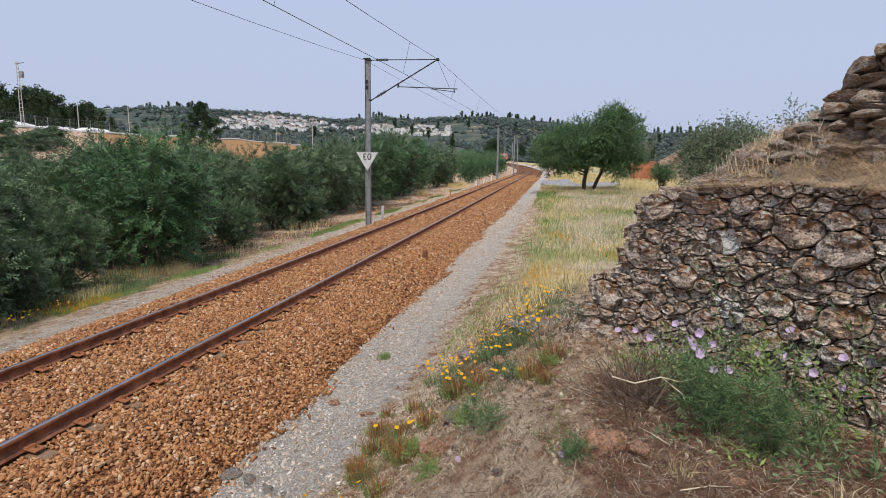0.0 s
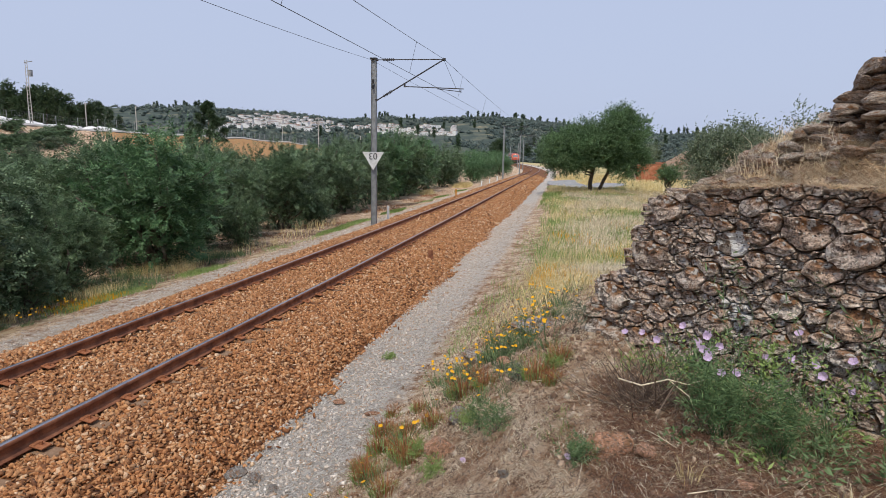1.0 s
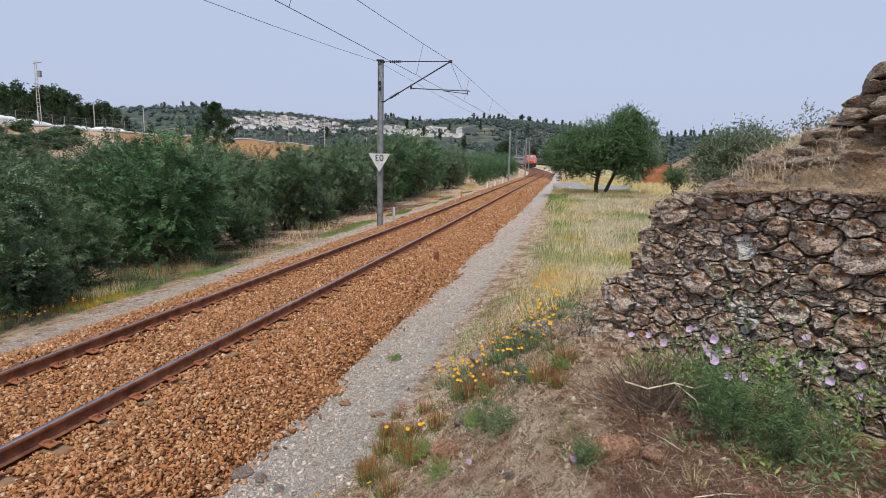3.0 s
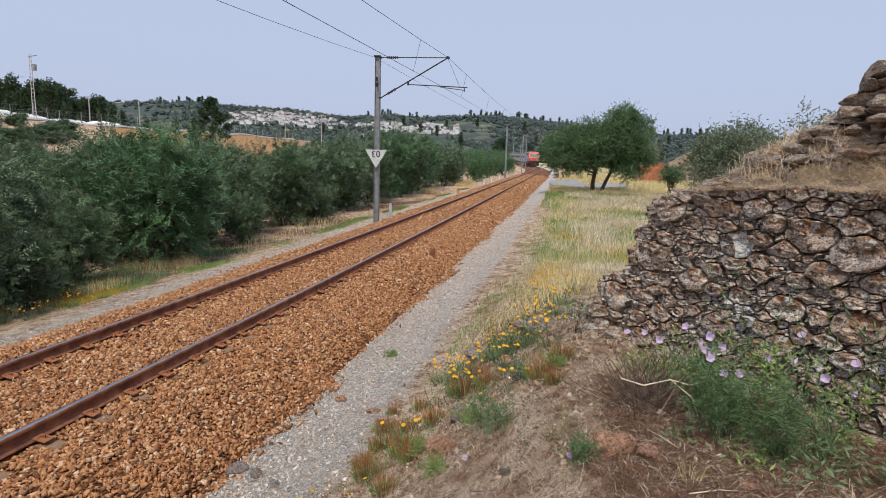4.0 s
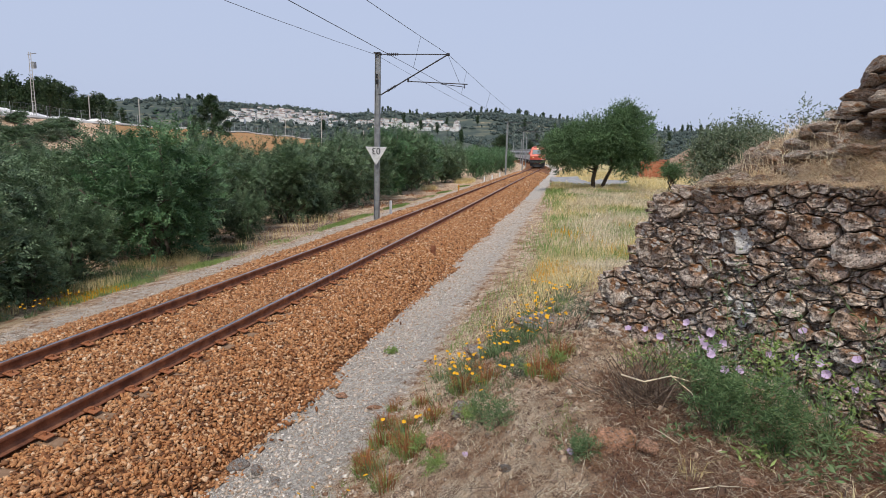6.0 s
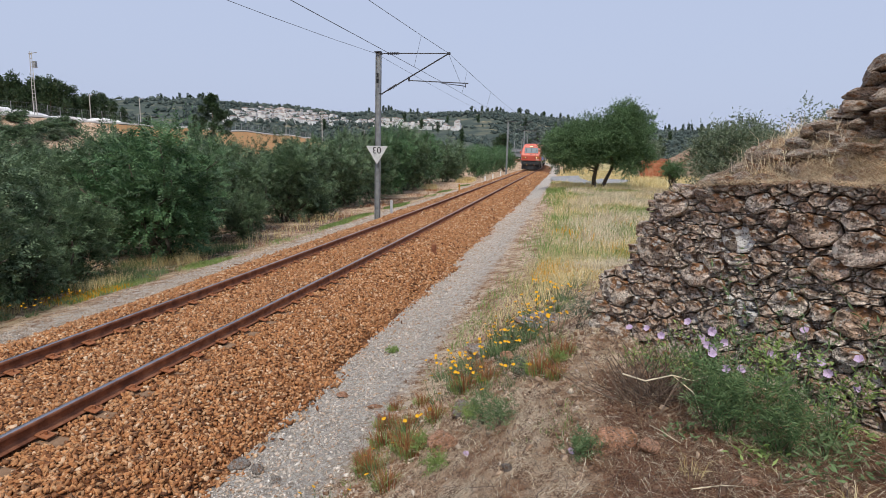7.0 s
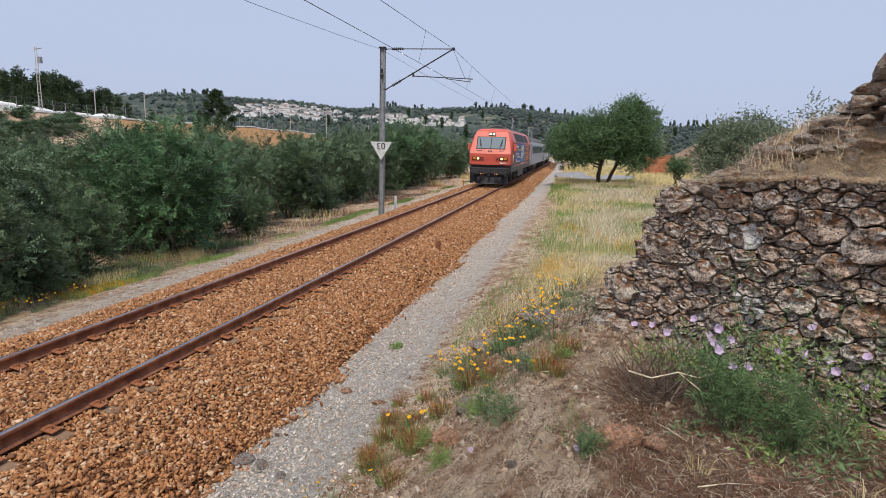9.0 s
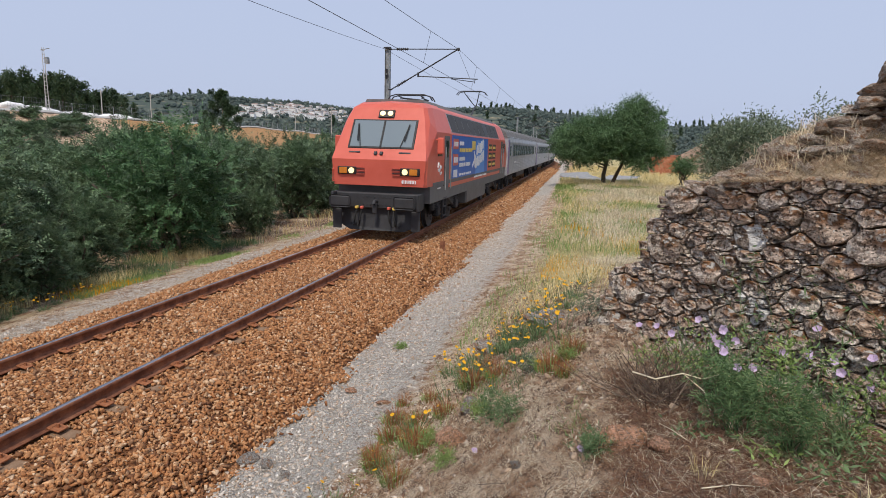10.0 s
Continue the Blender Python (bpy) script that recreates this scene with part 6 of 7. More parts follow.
def build_coach():
    L = 25.4
    c = thing("passenger_coach", "dull silver passenger coach with dark window band", "railway coach", group="coaches of the train")
    out = [(-1.42, 1.0), (1.42, 1.0), (1.45, 1.1)]
    for k in range(7):
        z = 1.18 + k * 0.12
        out += [(1.45, z), (1.435, z + 0.03), (1.435, z + 0.08), (1.45, z + 0.1)]
    right = out[2:] + [(1.45, 3.1), (1.38, 3.4), (1.18, 3.7), (0.8, 3.92), (0.4, 4.0)]
    outline = [(1.42, 1.0)] + right + [(0, 4.03)] + [(-x, z) for x, z in reversed(right)] + [(-1.42, 1.0)]
    part("body", prism(bmesh.new(), outline, 0.15, L - 0.15), COACH_SILVER, c)
    roof = [(1.4, 3.36), (1.2, 3.72), (0.82, 3.95), (0.4, 4.04), (0, 4.07), (-0.4, 4.04), (-0.82, 3.95), (-1.2, 3.72), (-1.4, 3.36)]
    part("roof", prism(bmesh.new(), roof, 0.1, L - 0.1), ROOF_GREY, c, "ribbed grey roof")
    for k in range(14):
        bm = bmesh.new()
        prism(bm, [(x * 1.008, z + 0.012) for x, z in roof], 0.9 + k * 1.8, 0.95 + k * 1.8)
        part("roof_rib", bm, ROOF_GREY, c)
    wins = []
    for sx in (-1, 1):
        panel("window_band", c, COACH_BAND, sx, 2.7, L - 2.7, 2.15, 2.98, 1.452, 0.006, "dark blue-grey window band")
        for k in range(12):
            y0 = 3.1 + k * 1.62
            panel("window", c, GLASS, sx, y0, y0 + 1.22, 2.2, 2.92, 1.458, 0.008)
        for y0 in (0.9, L - 1.9):
            d = panel("door", c, COACH_SILVER, sx, y0, y0 + 1.0, 1.1, 3.05, 1.458, 0.012, "grey folding door")
            panel("door_window", d, GLASS, sx, y0 + 0.2, y0 + 0.8, 2.2, 2.85, 1.472, 0.006)
        panel("end_band", c, COACH_END, sx, 0.16, 0.85, 1.1, 3.2, 1.455, 0.01, "violet-grey corner panel")
        lettering(c, sx, 4.0, 5.5, 1.72, 1.8, VINYL_WHITE, 5, 3, 1.462)
    for y in (0.08, L - 0.08):
        bm = bmesh.new()
        box(bm, (0, y, 2.3), (1.2, 0.24, 2.4), 0.08)
        part("gangway", bm, RUBBER, c, "black rubber gangway bellows")
    bm = bmesh.new()
    box(bm, (0, L / 2, 0.75), (2.2, 6.5, 0.5), 0.05)
    part("equipment_box", bm, UNDER_GREY, c)
    wheels = []
    for y in (3.6, L - 3.6):
        bogie(c, y, 2.5, 0.45)
        wheels += [wheelset(c, y - 1.25, 0.45), wheelset(c, y + 1.25, 0.45)]
    return c, L, wheels


TRAIN = []
_front = 0.0
_loco, _len, _wheels = build_loco()
TRAIN.append((_loco, _front, _len, 4.2, _wheels, 0.55))
_front += _len + 0.9
_coach, _len, _wheels = build_coach()
for k in range(6):
    if k:
        o = copy_thing(_coach, Matrix())
        _wheels = [w for w in o.children if w.name.startswith("wheelset")]
        TRAIN.append((o, _front, _len, 3.6, _wheels, 0.45))
    else:
        TRAIN.append((_coach, _front, _len, 3.6, _wheels, 0.45))
    _front += _len + 0.5
# ---------------------------------------------------------------- things along the line
for u, y, h, wide, mt, lab in ((-2.75, 28.6, 0.78, 0.12, WHITE_PAINT, "white-painted concrete marker post by the track"), (-2.6, 46.6, 0.72, 0.12, ORANGE_PAINT, "orange-painted marker post by the track"), (-2.55, 61.0, 0.85, 0.13, WHITE_PAINT, "white-painted concrete marker post by the track"), (-2.7, 68.5, 0.75, 0.13, WHITE_PAINT, "white-painted concrete marker post by the track"), (-2.9, 78.0, 0.8, 0.14, WHITE_PAINT, "white-painted concrete marker post by the track")):
    x = float(np.interp(y, _y, _x)) + u
    bm = bmesh.new()
    box(bm, (0, 0, h / 2 - 0.1), (wide, wide, h + 0.2), 0.015)
    o = part("marker_post", bm, mt, None)
    o.matrix_basis = pose(x, y, on_ground(x, y), 1.5, -1, 12)
    tagged(o, lab, "post", "marker posts beside the track")

stub = thing("rail_stub", "short rusty steel stub standing in the ballast", "marker", pose(1.95, 17.2, -0.42))
part("stub", box(bmesh.new(), (0, 0, 0.18), (0.1, 0.05, 0.44), 0.008), RUST, stub)
part("flange", box(bmesh.new(), (0.02, 0.035, 0.2), (0.14, 0.014, 0.4), 0.004), RUST, stub)


def build_lane():
    """A short bend of worn lane by the oak."""
    dense = [np.array(p) for p in zip(LANE_X, LANE_Y)]
    v, f = [], []
    for i, p in enumerate(dense):
        d = dense[min(i + 1, 30)] - dense[max(i - 1, 0)]
        n = np.array([-d[1], d[0]]) / np.linalg.norm(d)
        for s in (-1.6, 1.6):
            q = p + n * s
            v.append((q[0], q[1], on_ground(*q) + 0.16))
        if i:
            f.append((2 * i - 2, 2 * i, 2 * i + 1, 2 * i - 1))
    tagged(raw("lane", v, f, ASPHALT), "narrow lane of worn pale asphalt", "road", kind="structure")


build_lane()

BRICK = surface("broken_red_brick", [(0.22, 0.07, 0.035), (0.38, 0.14, 0.07), (0.45, 0.22, 0.13)], 3, 0.9, fine=12, dist=0.03)
OLD_TILE = surface("old_roof_tile", [(0.16, 0.095, 0.065), (0.29, 0.185, 0.125), (0.38, 0.29, 0.21)], 3, 0.9, fine=14, dist=0.03)
OLD_PLASTER = surface("stained_plaster", [(0.3, 0.22, 0.16), (0.42, 0.34, 0.27)], 2, 0.9, fine=20, dist=0.02)
VILLAGE_WHITE = surface("whitewashed_wall", [(0.74, 0.73, 0.7), (0.85, 0.84, 0.82)], 0.5, 0.8, bump=0.05, fine=2, by="object", spread=0.2)
VILLAGE_ROOF = surface("terracotta_roof", [(0.36, 0.25, 0.2), (0.48, 0.35, 0.28)], 0.5, 0.85, bump=0.1, fine=2, by="object", spread=0.3)


def build_ruins():
    low = thing("brick_ruin", "low roofless ruin of broken red brick", "ruin", pose(15.2, 77.0, -0.05, 0, 0, 8))
    for name, c, s in (("wall", (0, 0, 1.0), (3.4, 0.35, 2.0)), ("wall", (-1.55, 1.8, 1.1), (0.35, 3.4, 2.2)), ("wall", (1.55, 1.8, 1.15), (0.35, 3.4, 2.3))):
        bm = bmesh.new()
        box(bm, c, s)
        bmesh.ops.subdivide_edges(bm, edges=bm.edges, cuts=5, use_grid_fill=True)
        for v in bm.verts:
            if v.co.z > s[2] - 0.2:
                v.co.z += random.Random(int(v.co.x * 91 + v.co.y * 57)).uniform(-0.35, 0.2)
        part(name, bm, BRICK if name == "wall" and c[0] > -1 else OLD_PLASTER, low)
    for k in range(24):
        bm = bmesh.new()
        r = random.Random(k)
        box(bm, (r.uniform(-1.6, 1.6), r.uniform(-0.1, 0.1), 1.98 + r.uniform(-0.1, 0.25)), (0.3, 0.3, 0.12), 0.01)
        part("brick", bm, BRICK, low)
    house = thing("ruined_house", "ruined gabled house with sagging tiled roof", "ruined house", pose(20.6, 80.0, -0.35, 0, 0, 10))
    for y in (0, 5):
        bm = bmesh.new()
        prism(bm, [(-2.8, 0), (2.8, 0), (2.8, 2.3), (0.9, 4.0), (-2.8, 2.0)], y - 0.2, y + 0.2)
        part("gable", bm, OLD_PLASTER, house)
    part("wall", box(bmesh.new(), (-2.8, 2.5, 1.0), (0.35, 5, 2.0)), OLD_PLASTER, house)
    part("wall", box(bmesh.new(), (2.8, 2.5, 1.1), (0.35, 5, 2.2)), OLD_PLASTER, house)
    for i in range(16):
        bm = bmesh.new()
        a, b = Vector((-3.1, 0, 2.0)), Vector((0.9, 0, 4.15))
        y = -0.35 + i * 0.36
        tube(bm, [(a.x, y, a.z + 0.05 * math.sin(i)), ((a.x + b.x) / 2, y, (a.z + b.z) / 2 - 0.1), (b.x, y, b.z)], 0.17, 6)
        part("roof_tile", bm, OLD_TILE, house)
    for i in range(14):
        bm = bmesh.new()
        y = -0.35 + i * 0.4
        tube(bm, [(3.1, y, 2.3), (0.9, y, 4.15)], 0.17, 6)
        part("roof_tile", bm, OLD_TILE, house)


build_ruins()


# ---------------------------------------------------------------- terrace on the left
def build_terrace():
    ys = np.arange(40, 172, 3.0)
    xs = np.interp(ys, (-60, 58, 64, 77, 107, 150, 230, 400), (-50, -54.2, -56.7, -55.2, -59.9, -66.5, -84, -130)) - 1.0
    zs = height(xs, ys)
    fence = thing("wire_fence", "grey galvanised mesh fence along the terrace edge", "fence")
    bm = bmesh.new()
    rod(bm, (0, 0, 0), (0, 0, 1.65), 0.04, seg=6)
    first = part("post", bm, STEEL, fence)
    for i, (x, y, z) in enumerate(zip(xs, ys, zs)):
        m = pose(x, y, z)
        if i == 0:
            first.matrix_basis = m
        else:
            again(first, m)
    for h in (0.1, 0.6, 1.1, 1.6):
        bm = bmesh.new()
        tube(bm, [(x, y, z + h) for x, y, z in zip(xs, ys, zs)], 0.007, 4)
        part("wire", bm, STEEL, fence)
    bm = bmesh.new()
    for k in range(len(xs) - 1):
        for q in range(9):
            t = q / 9
            x, y, z = (a[k] + t * (a[k + 1] - a[k]) for a in (xs, ys, zs))
            rod(bm, (x, y, z + 0.1), (x, y, z + 1.6), 0.006, seg=3, caps=False)
    part("wire_mesh", bm, STEEL, fence)["kind"] = "stuff"
    kerb = part("kerb", tube(bmesh.new(), [(x + 0.4, y, z + 0.05) for x, y, z in zip(xs, ys, zs)], 0.22, 4), PALE_CONCRETE, None)
    tagged(kerb, "pale concrete edge of the terrace", "kerb", kind="structure")
    r = random.Random(2)
    for k in range(9):
        y = 58 + k * 2.6
        x = -61 - 0.3 * k + r.uniform(-1, 1)
        bm = lump(r)
        o = part("covered_mound", bm, WHITE_PAINT, None, smooth=True)
        o.matrix_basis = Matrix.Translation((x, y, on_ground(x, y) + 0.25)) @ Matrix.Diagonal((3.0, 4.0, 1.9 - 0.1 * k, 1))
        tagged(o, "heap under a white plastic sheet behind the fence", "tarpaulin", "white heaps on the terrace")
    # poles
    for (x, y, h, kind) in ((-62.0, 64.5, 8.6, "lattice"), (-70, 82.0, 4.5, "lamp"), (-74, 98, 5.5, "lamp"), (-60.0, 148.0, 9.5, "line"), (-52.0, 158.0, 8.0, "line"), (-36, 165.0, 7.0, "line"), (-92, 190, 9.0, "lamp")):
        z = on_ground(x, y)
        pole = thing("utility_pole", "pale concrete pole with small crossarm" if kind == "line" else "slim grey lamp pole on the terrace" if kind == "lamp" else "pale lattice-sided concrete pole with fittings", "pole", pose(x, y, z - 0.2), "poles in the valley")
        if kind == "lattice":
            bm = bmesh.new()
            for sx in (-1, 1):
                rod(bm, (sx * 0.28, 0, 0), (sx * 0.14, 0, h), 0.07, 0.05, seg=4)
            for k in range(18):
                z0 = h * k / 18
                w = 0.28 - 0.14 * k / 18
                rod(bm, (-w, 0, z0 + 0.1), (w, 0, z0 + 0.1), 0.04, seg=4)
            part("shaft", bm, PALE_CONCRETE, pole)
            part("crossarm", rod(bmesh.new(), (-0.3, 0, h - 0.3), (1.0, 0, h - 0.15), 0.05, seg=5), STEEL, pole)
            part("transformer", box(bmesh.new(), (0.5, 0, h - 1.6), (0.5, 0.4, 0.8), 0.05), STEEL, pole)
        else:
            part("shaft", rod(bmesh.new(), (0, 0, 0), (0, 0, h), 0.14 if kind == "line" else 0.08, 0.08, seg=7), PALE_CONCRETE, pole)
            part("crossarm", rod(bmesh.new(), (-0.8 if kind == "line" else 0, 0, h - 0.4), (0.8, 0, h - 0.4 + (0 if kind == "line" else 0.5)), 0.05, seg=5), STEEL, pole)
    # scrub on the slope
    kinds = [bush("broom_shrub", "dark-green broom shrub on the slope", "shrub", 1.6, 2.2, ACACIA, 15, 26, 20, 7, (0.2, 0.07), group="shrubs on the slope"), bush("heath_shrub", "rusty brown-green low heath shrub", "shrub", 1.1, 2.4, OLIVE_LEAF, 16, 26, 20, 7, (0.2, 0.07), group="shrubs on the slope")]
    placed = set()
    for k in range(330):
        y = r.uniform(40, 72) if k % 4 else r.uniform(66, 150)
        e = float(np.interp(y, (-60, 58, 64, 77, 107, 150, 230, 400), (-50, -54.2, -56.7, -55.2, -59.9, -66.5, -84, -130)))
        x = e + (r.uniform(13, 26) if y > 72 else r.uniform(1, 24))
        if math.degrees(math.atan2(x - EYE[0], y - EYE[1])) > -45 and r.random() < 0.85:
            continue
        i = 0 if r.random() < 0.6 else 1
        m = pose(x, y, on_ground(x, y) - 0.1, 0, 0, r.uniform(0, 360))
        s = r.uniform(0.45, 1.0)
        if i in placed:
            copy_thing(kinds[i], m).scale = (s * 1.2, s * 1.2, s)
        else:
            placed.add(i)
            kinds[i].matrix_basis = m


build_terrace()


# ---------------------------------------------------------------- woods, pines and village on the hills
def far_pines():
    kinds = []
    for seed in (1, 2, 3):
        t = thing("hill_pine_tree", "dark pine on the hill against the sky", "tree", group="pines on the hills")
        r = np.random.default_rng(seed)
        cs = [(r.normal() * (1.7 - 0.13 * z), r.normal() * (1.7 - 0.13 * z), z) for z in np.linspace(3.5, 10.5, 18)]
        v, f = sprays(cs, [r.uniform(0.6, 1.1) for _ in cs], 18, 6, 0.7, 0.25, seed, 0.3, 0.7)
        raw("crown", v, f, PINE_LEAF, t)
        part("trunk", rod(bmesh.new(), (0, 0, -0.5), (0, 0, 8), 0.22, 0.1, seg=5), BARK, t)
        kinds.append(t)
    r = random.Random(6)
    spots = []
    for k in range(46):
        az, d = r.uniform(-51, -43.4), r.uniform(190, 260)
        spots.append((az, d, r.uniform(0.8, 1.2)))
    for az, d, s in ((-43.2, 215, 0.9), (-42.7, 215, 0.95), (-42.0, 220, 1.0), (-41.3, 210, 0.75), (-40.6, 240, 0.8), (-38.8, 260, 0.85), (-37.6, 300, 0.9), (-36.8, 300, 0.8)):
        spots.append((az, d, s))
    for k in range(120):
        az = r.choice((-19.2, -17.5, -15.8, -9.5, -7.6, -6.2, -4.6, -3.4, -1.0, 7.6, 9.2, 10.6, 12.4, -36.5, -38.0, -34.2)) + r.gauss(0, 0.55)
        spots.append((az, r.uniform(870, 960), r.uniform(0.45, 1.3)))
    for k in range(40):
        spots.append((r.uniform(-24, 12), r.uniform(420, 700), r.uniform(0.7, 1.2)))
    for n, (az, d, s) in enumerate(spots):
        x, y = EYE[0] + d * math.sin(radians(az)), EYE[1] + d * math.cos(radians(az))
        m = pose(x, y, on_ground(x, y) - 0.3, 0, 0, r.uniform(0, 360))
        o = kinds[n] if n < 3 else copy_thing(kinds[n % 3], m)
        o.matrix_basis = m
        o.scale = (s, s, s)


far_pines()


def build_woods():
    """Scrub and wood that covers the hills."""
    r = np.random.default_rng(5)
    n = 15000
    az = np.radians(np.where(r.uniform(size=n) < 0.8, r.uniform(-36, 18, n), r.uniform(-52, 26, n)))
    d = 230 + 730 * r.uniform(0, 1, n) ** 0.6
    x, y = EYE[0] + d * np.sin(az), EYE[1] + d * np.cos(az)
    keep = (wavy(x, y, 0.03, 40) + 0.6 * wavy(x, y, 0.011, 41) > r.normal(-0.42, 0.25, n)) & (np.abs(side(x, y)) > 14)
    # clearings round the village
    deg = np.degrees(az)
    town = (((deg > -33) & (deg < -23)) | ((deg > -20) & (deg < -8))) & (d > 560)
    keep &= ~(town & (r.uniform(size=n) < 0.6))
    x, y, d = x[keep], y[keep], d[keep]
    n = len(x)
    size = r.uniform(1.2, 3.2, n) * (0.7 + d / 1600)
    p = np.stack([x, y, height(x, y) + size * 0.45], -1)
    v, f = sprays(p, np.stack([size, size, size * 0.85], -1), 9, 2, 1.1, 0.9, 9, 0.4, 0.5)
    tagged(raw("hill_woods", v, f, HAZED_LEAF), "dark scrub and woodland on the distant hills", "woodland", kind="stuff")
    core = pebbles("wood_clumps", p, size * 0.8, HAZED_LEAF, 12, 0.8)
    tagged(core, "dense rounded clumps of distant woodland", "woodland", kind="stuff")


build_woods()


def build_village():
    kinds = []
    for k, (w, dpt, h) in enumerate(((9, 8, 5.5), (13, 9, 6.5), (8, 7, 8.5), (20, 11, 11))):
        t = thing("village_house", "whitewashed house with terracotta roof in the hill village" if k < 3 else "tall pale apartment house with terracotta roof in the village", "house", group="houses of the hill village")
        part("wall", box(bmesh.new(), (0, 0, h / 2 - 2), (w, dpt, h + 4)), VILLAGE_WHITE, t)
        bm = bmesh.new()
        prism(bm, [(-w / 2 - 0.4, h), (w / 2 + 0.4, h), (0, h + w * 0.09)], -dpt / 2 - 0.4, dpt / 2 + 0.4)
        part("roof", bm, VILLAGE_ROOF, t)
        cols = 2 if w < 12 else 3
        storeys = 1 if k < 3 else 3
        first = None
        for i in range(cols):
            for j in range(storeys):
                m = pose((i + 0.5) / cols * w - w / 2, -dpt / 2 - 0.02, 1.5 + j * 2.8)
                if first is None:
                    first = part("window", box(bmesh.new(), (0, 0, 0), (1.2, 0.1, 1.4)), GLASS, t)
                    first.matrix_basis = m
                else:
                    again(first, m)
        kinds.append(t)
    r = random.Random(13)
    spots = []
    for k in range(330):
        if k < 215:
            az = r.gauss(-27.6, 2.3)
            up = 0.037 + 0.019 * r.random() ** 0.8 - 0.0012 * abs(az + 28)
        elif k < 296:
            az = r.uniform(-19.5, -11.0)
            up = 0.032 + 0.014 * r.random()
        else:
            az = r.uniform(-25, -17)
            up = 0.037 + 0.006 * r.random()
        spots.append((az, up, r.choice((0, 0, 1, 2)), r.uniform(0.34, 0.6)))
    spots += [(-13.2, 0.043, 3, 0.34), (-14.4, 0.041, 1, 0.6), (-29.5, 0.055, 3, 0.35), (-25.2, 0.052, 3, 0.35)]
    used = set()
    ds = np.arange(420, 930, 4.0)
    for az, up, k, s in spots:
        a = radians(az)
        xs, ys = EYE[0] + ds * math.sin(a), EYE[1] + ds * math.cos(a)
        rise = (height(xs, ys) - 2.73) / ds
        i = min(int(np.argmax(rise > up)) or len(ds) - 1, len(ds) - 1)
        m = pose(float(xs[i]), float(ys[i]), on_ground(xs[i], ys[i]), 0, 0, -az + r.uniform(-70, 70))
        if k in used:
            o = copy_thing(kinds[k], m)
        else:
            used.add(k)
            o = kinds[k]
            o.matrix_basis = m
        o.scale = (s, s, s)


build_village()
# ---------------------------------------------------------------- the bank before the wall
RED_ROCK = stone_material("reddish_rock", [(0.48, 0.25, 0.15), (0.6, 0.34, 0.22)], 0.7, (0.4, 0.36, 0.3))
DARK_ROCK = stone_material("dark_grey_rock", [(0.26, 0.24, 0.22), (0.36, 0.34, 0.31)], 0.6, (0.4, 0.39, 0.36))
BANK_STONE = surface("bank_pebble", [(0.1, 0.06, 0.04), (0.3, 0.2, 0.13), (0.46, 0.35, 0.25), (0.16, 0.09, 0.055), (0.62, 0.53, 0.42)], 40, 0.9, bump=0.4, fine=200, by="island", spread=0.5, dist=0.003)


def build_rocks():
    r = random.Random(77)
    for x, y, w, d, h, mt, lab in (
        (6.19, 3.98, 0.26, 0.19, 0.17, RED_ROCK, "rounded reddish rock half sunk in the bank"),
        (6.44, 3.94, 0.12, 0.1, 0.11, RED_ROCK, "small reddish rock on the bank"),
        (5.02, 4.87, 0.2, 0.16, 0.2, RED_ROCK, "upright brown rock among dry weeds"),
        (5.03, 5.5, 0.2, 0.16, 0.12, DARK_ROCK, "grey lichened rock among dry weeds"),
        (4.85, 7.6, 0.34, 0.24, 0.16, DARK_ROCK, "dark flat rock among yellow flowers"),
        (5.6, 7.2, 0.46, 0.3, 0.2, DARK_ROCK, "dark slab of rock below the wall"),
        (2.82, 5.42, 0.19, 0.15, 0.1, DARK_ROCK, "dark grey rock on the gravel edge"),
        (3.1, 5.3, 0.13, 0.1, 0.07, DARK_ROCK, "broken flat grey rock on the gravel edge"),
        (3.4, 5.1, 0.1, 0.08, 0.06, DARK_ROCK, "broken flat grey rock on the gravel edge"),
        (3.77, 6.78, 0.17, 0.1, 0.05, RED_ROCK, "broken piece of terracotta tile on the gravel"),
        (3.2, 7.2, 0.14, 0.1, 0.06, RED_ROCK, "brown stone on the gravel"),
        (4.0, 6.4, 0.16, 0.12, 0.07, DARK_ROCK, "pale grey stone on the gravel"),
        (5.35, 6.4, 0.16, 0.14, 0.1, RED_ROCK, "small brown rock among yellow flowers"),
        (6.9, 3.7, 0.1, 0.08, 0.05, RED_ROCK, "small pale stone at the path"),
        (5.6, 4.0, 0.08, 0.06, 0.05, DARK_ROCK, "small grey stone on the bank"),
    ):
        bm = lump(r, 2)
        o = part("rock", bm, mt, None, smooth=True)
        o.data.set_sharp_from_angle(angle=radians(36))
        o.matrix_basis = Matrix.Translation((x, y, on_ground(x, y) + h * 0.3)) @ Matrix.Rotation(r.uniform(-0.6, 0.6), 4, "Z") @ Matrix.Diagonal((w * 1.4, d * 1.4, h * 1.4, 1))
        tagged(o, lab, "rock", "rocks on the bank")
    q = np.random.default_rng(78)
    n = 46000
    x, y = q.uniform(3.9, 9.0, n), 2.4 + 10 * q.uniform(0, 1, n) ** 1.4
    keep = (wavy(x, y, 2.2, 55) > q.normal(0.0, 0.3, n))
    p = np.stack([x, y, 0 * x], -1)[keep]
    p = off_wall(p, 0.02)
    size = np.clip(q.lognormal(-4.8, 0.6, len(p)), 0.004, 0.032)
    p[:, 2] = height(p[:, 0], p[:, 1]) + size * 0.15
    tagged(pebbles("bank_pebbles", p, size, BANK_STONE, 79, 0.7), "loose brown pebbles and clods on the bank", "pebbles", kind="stuff")


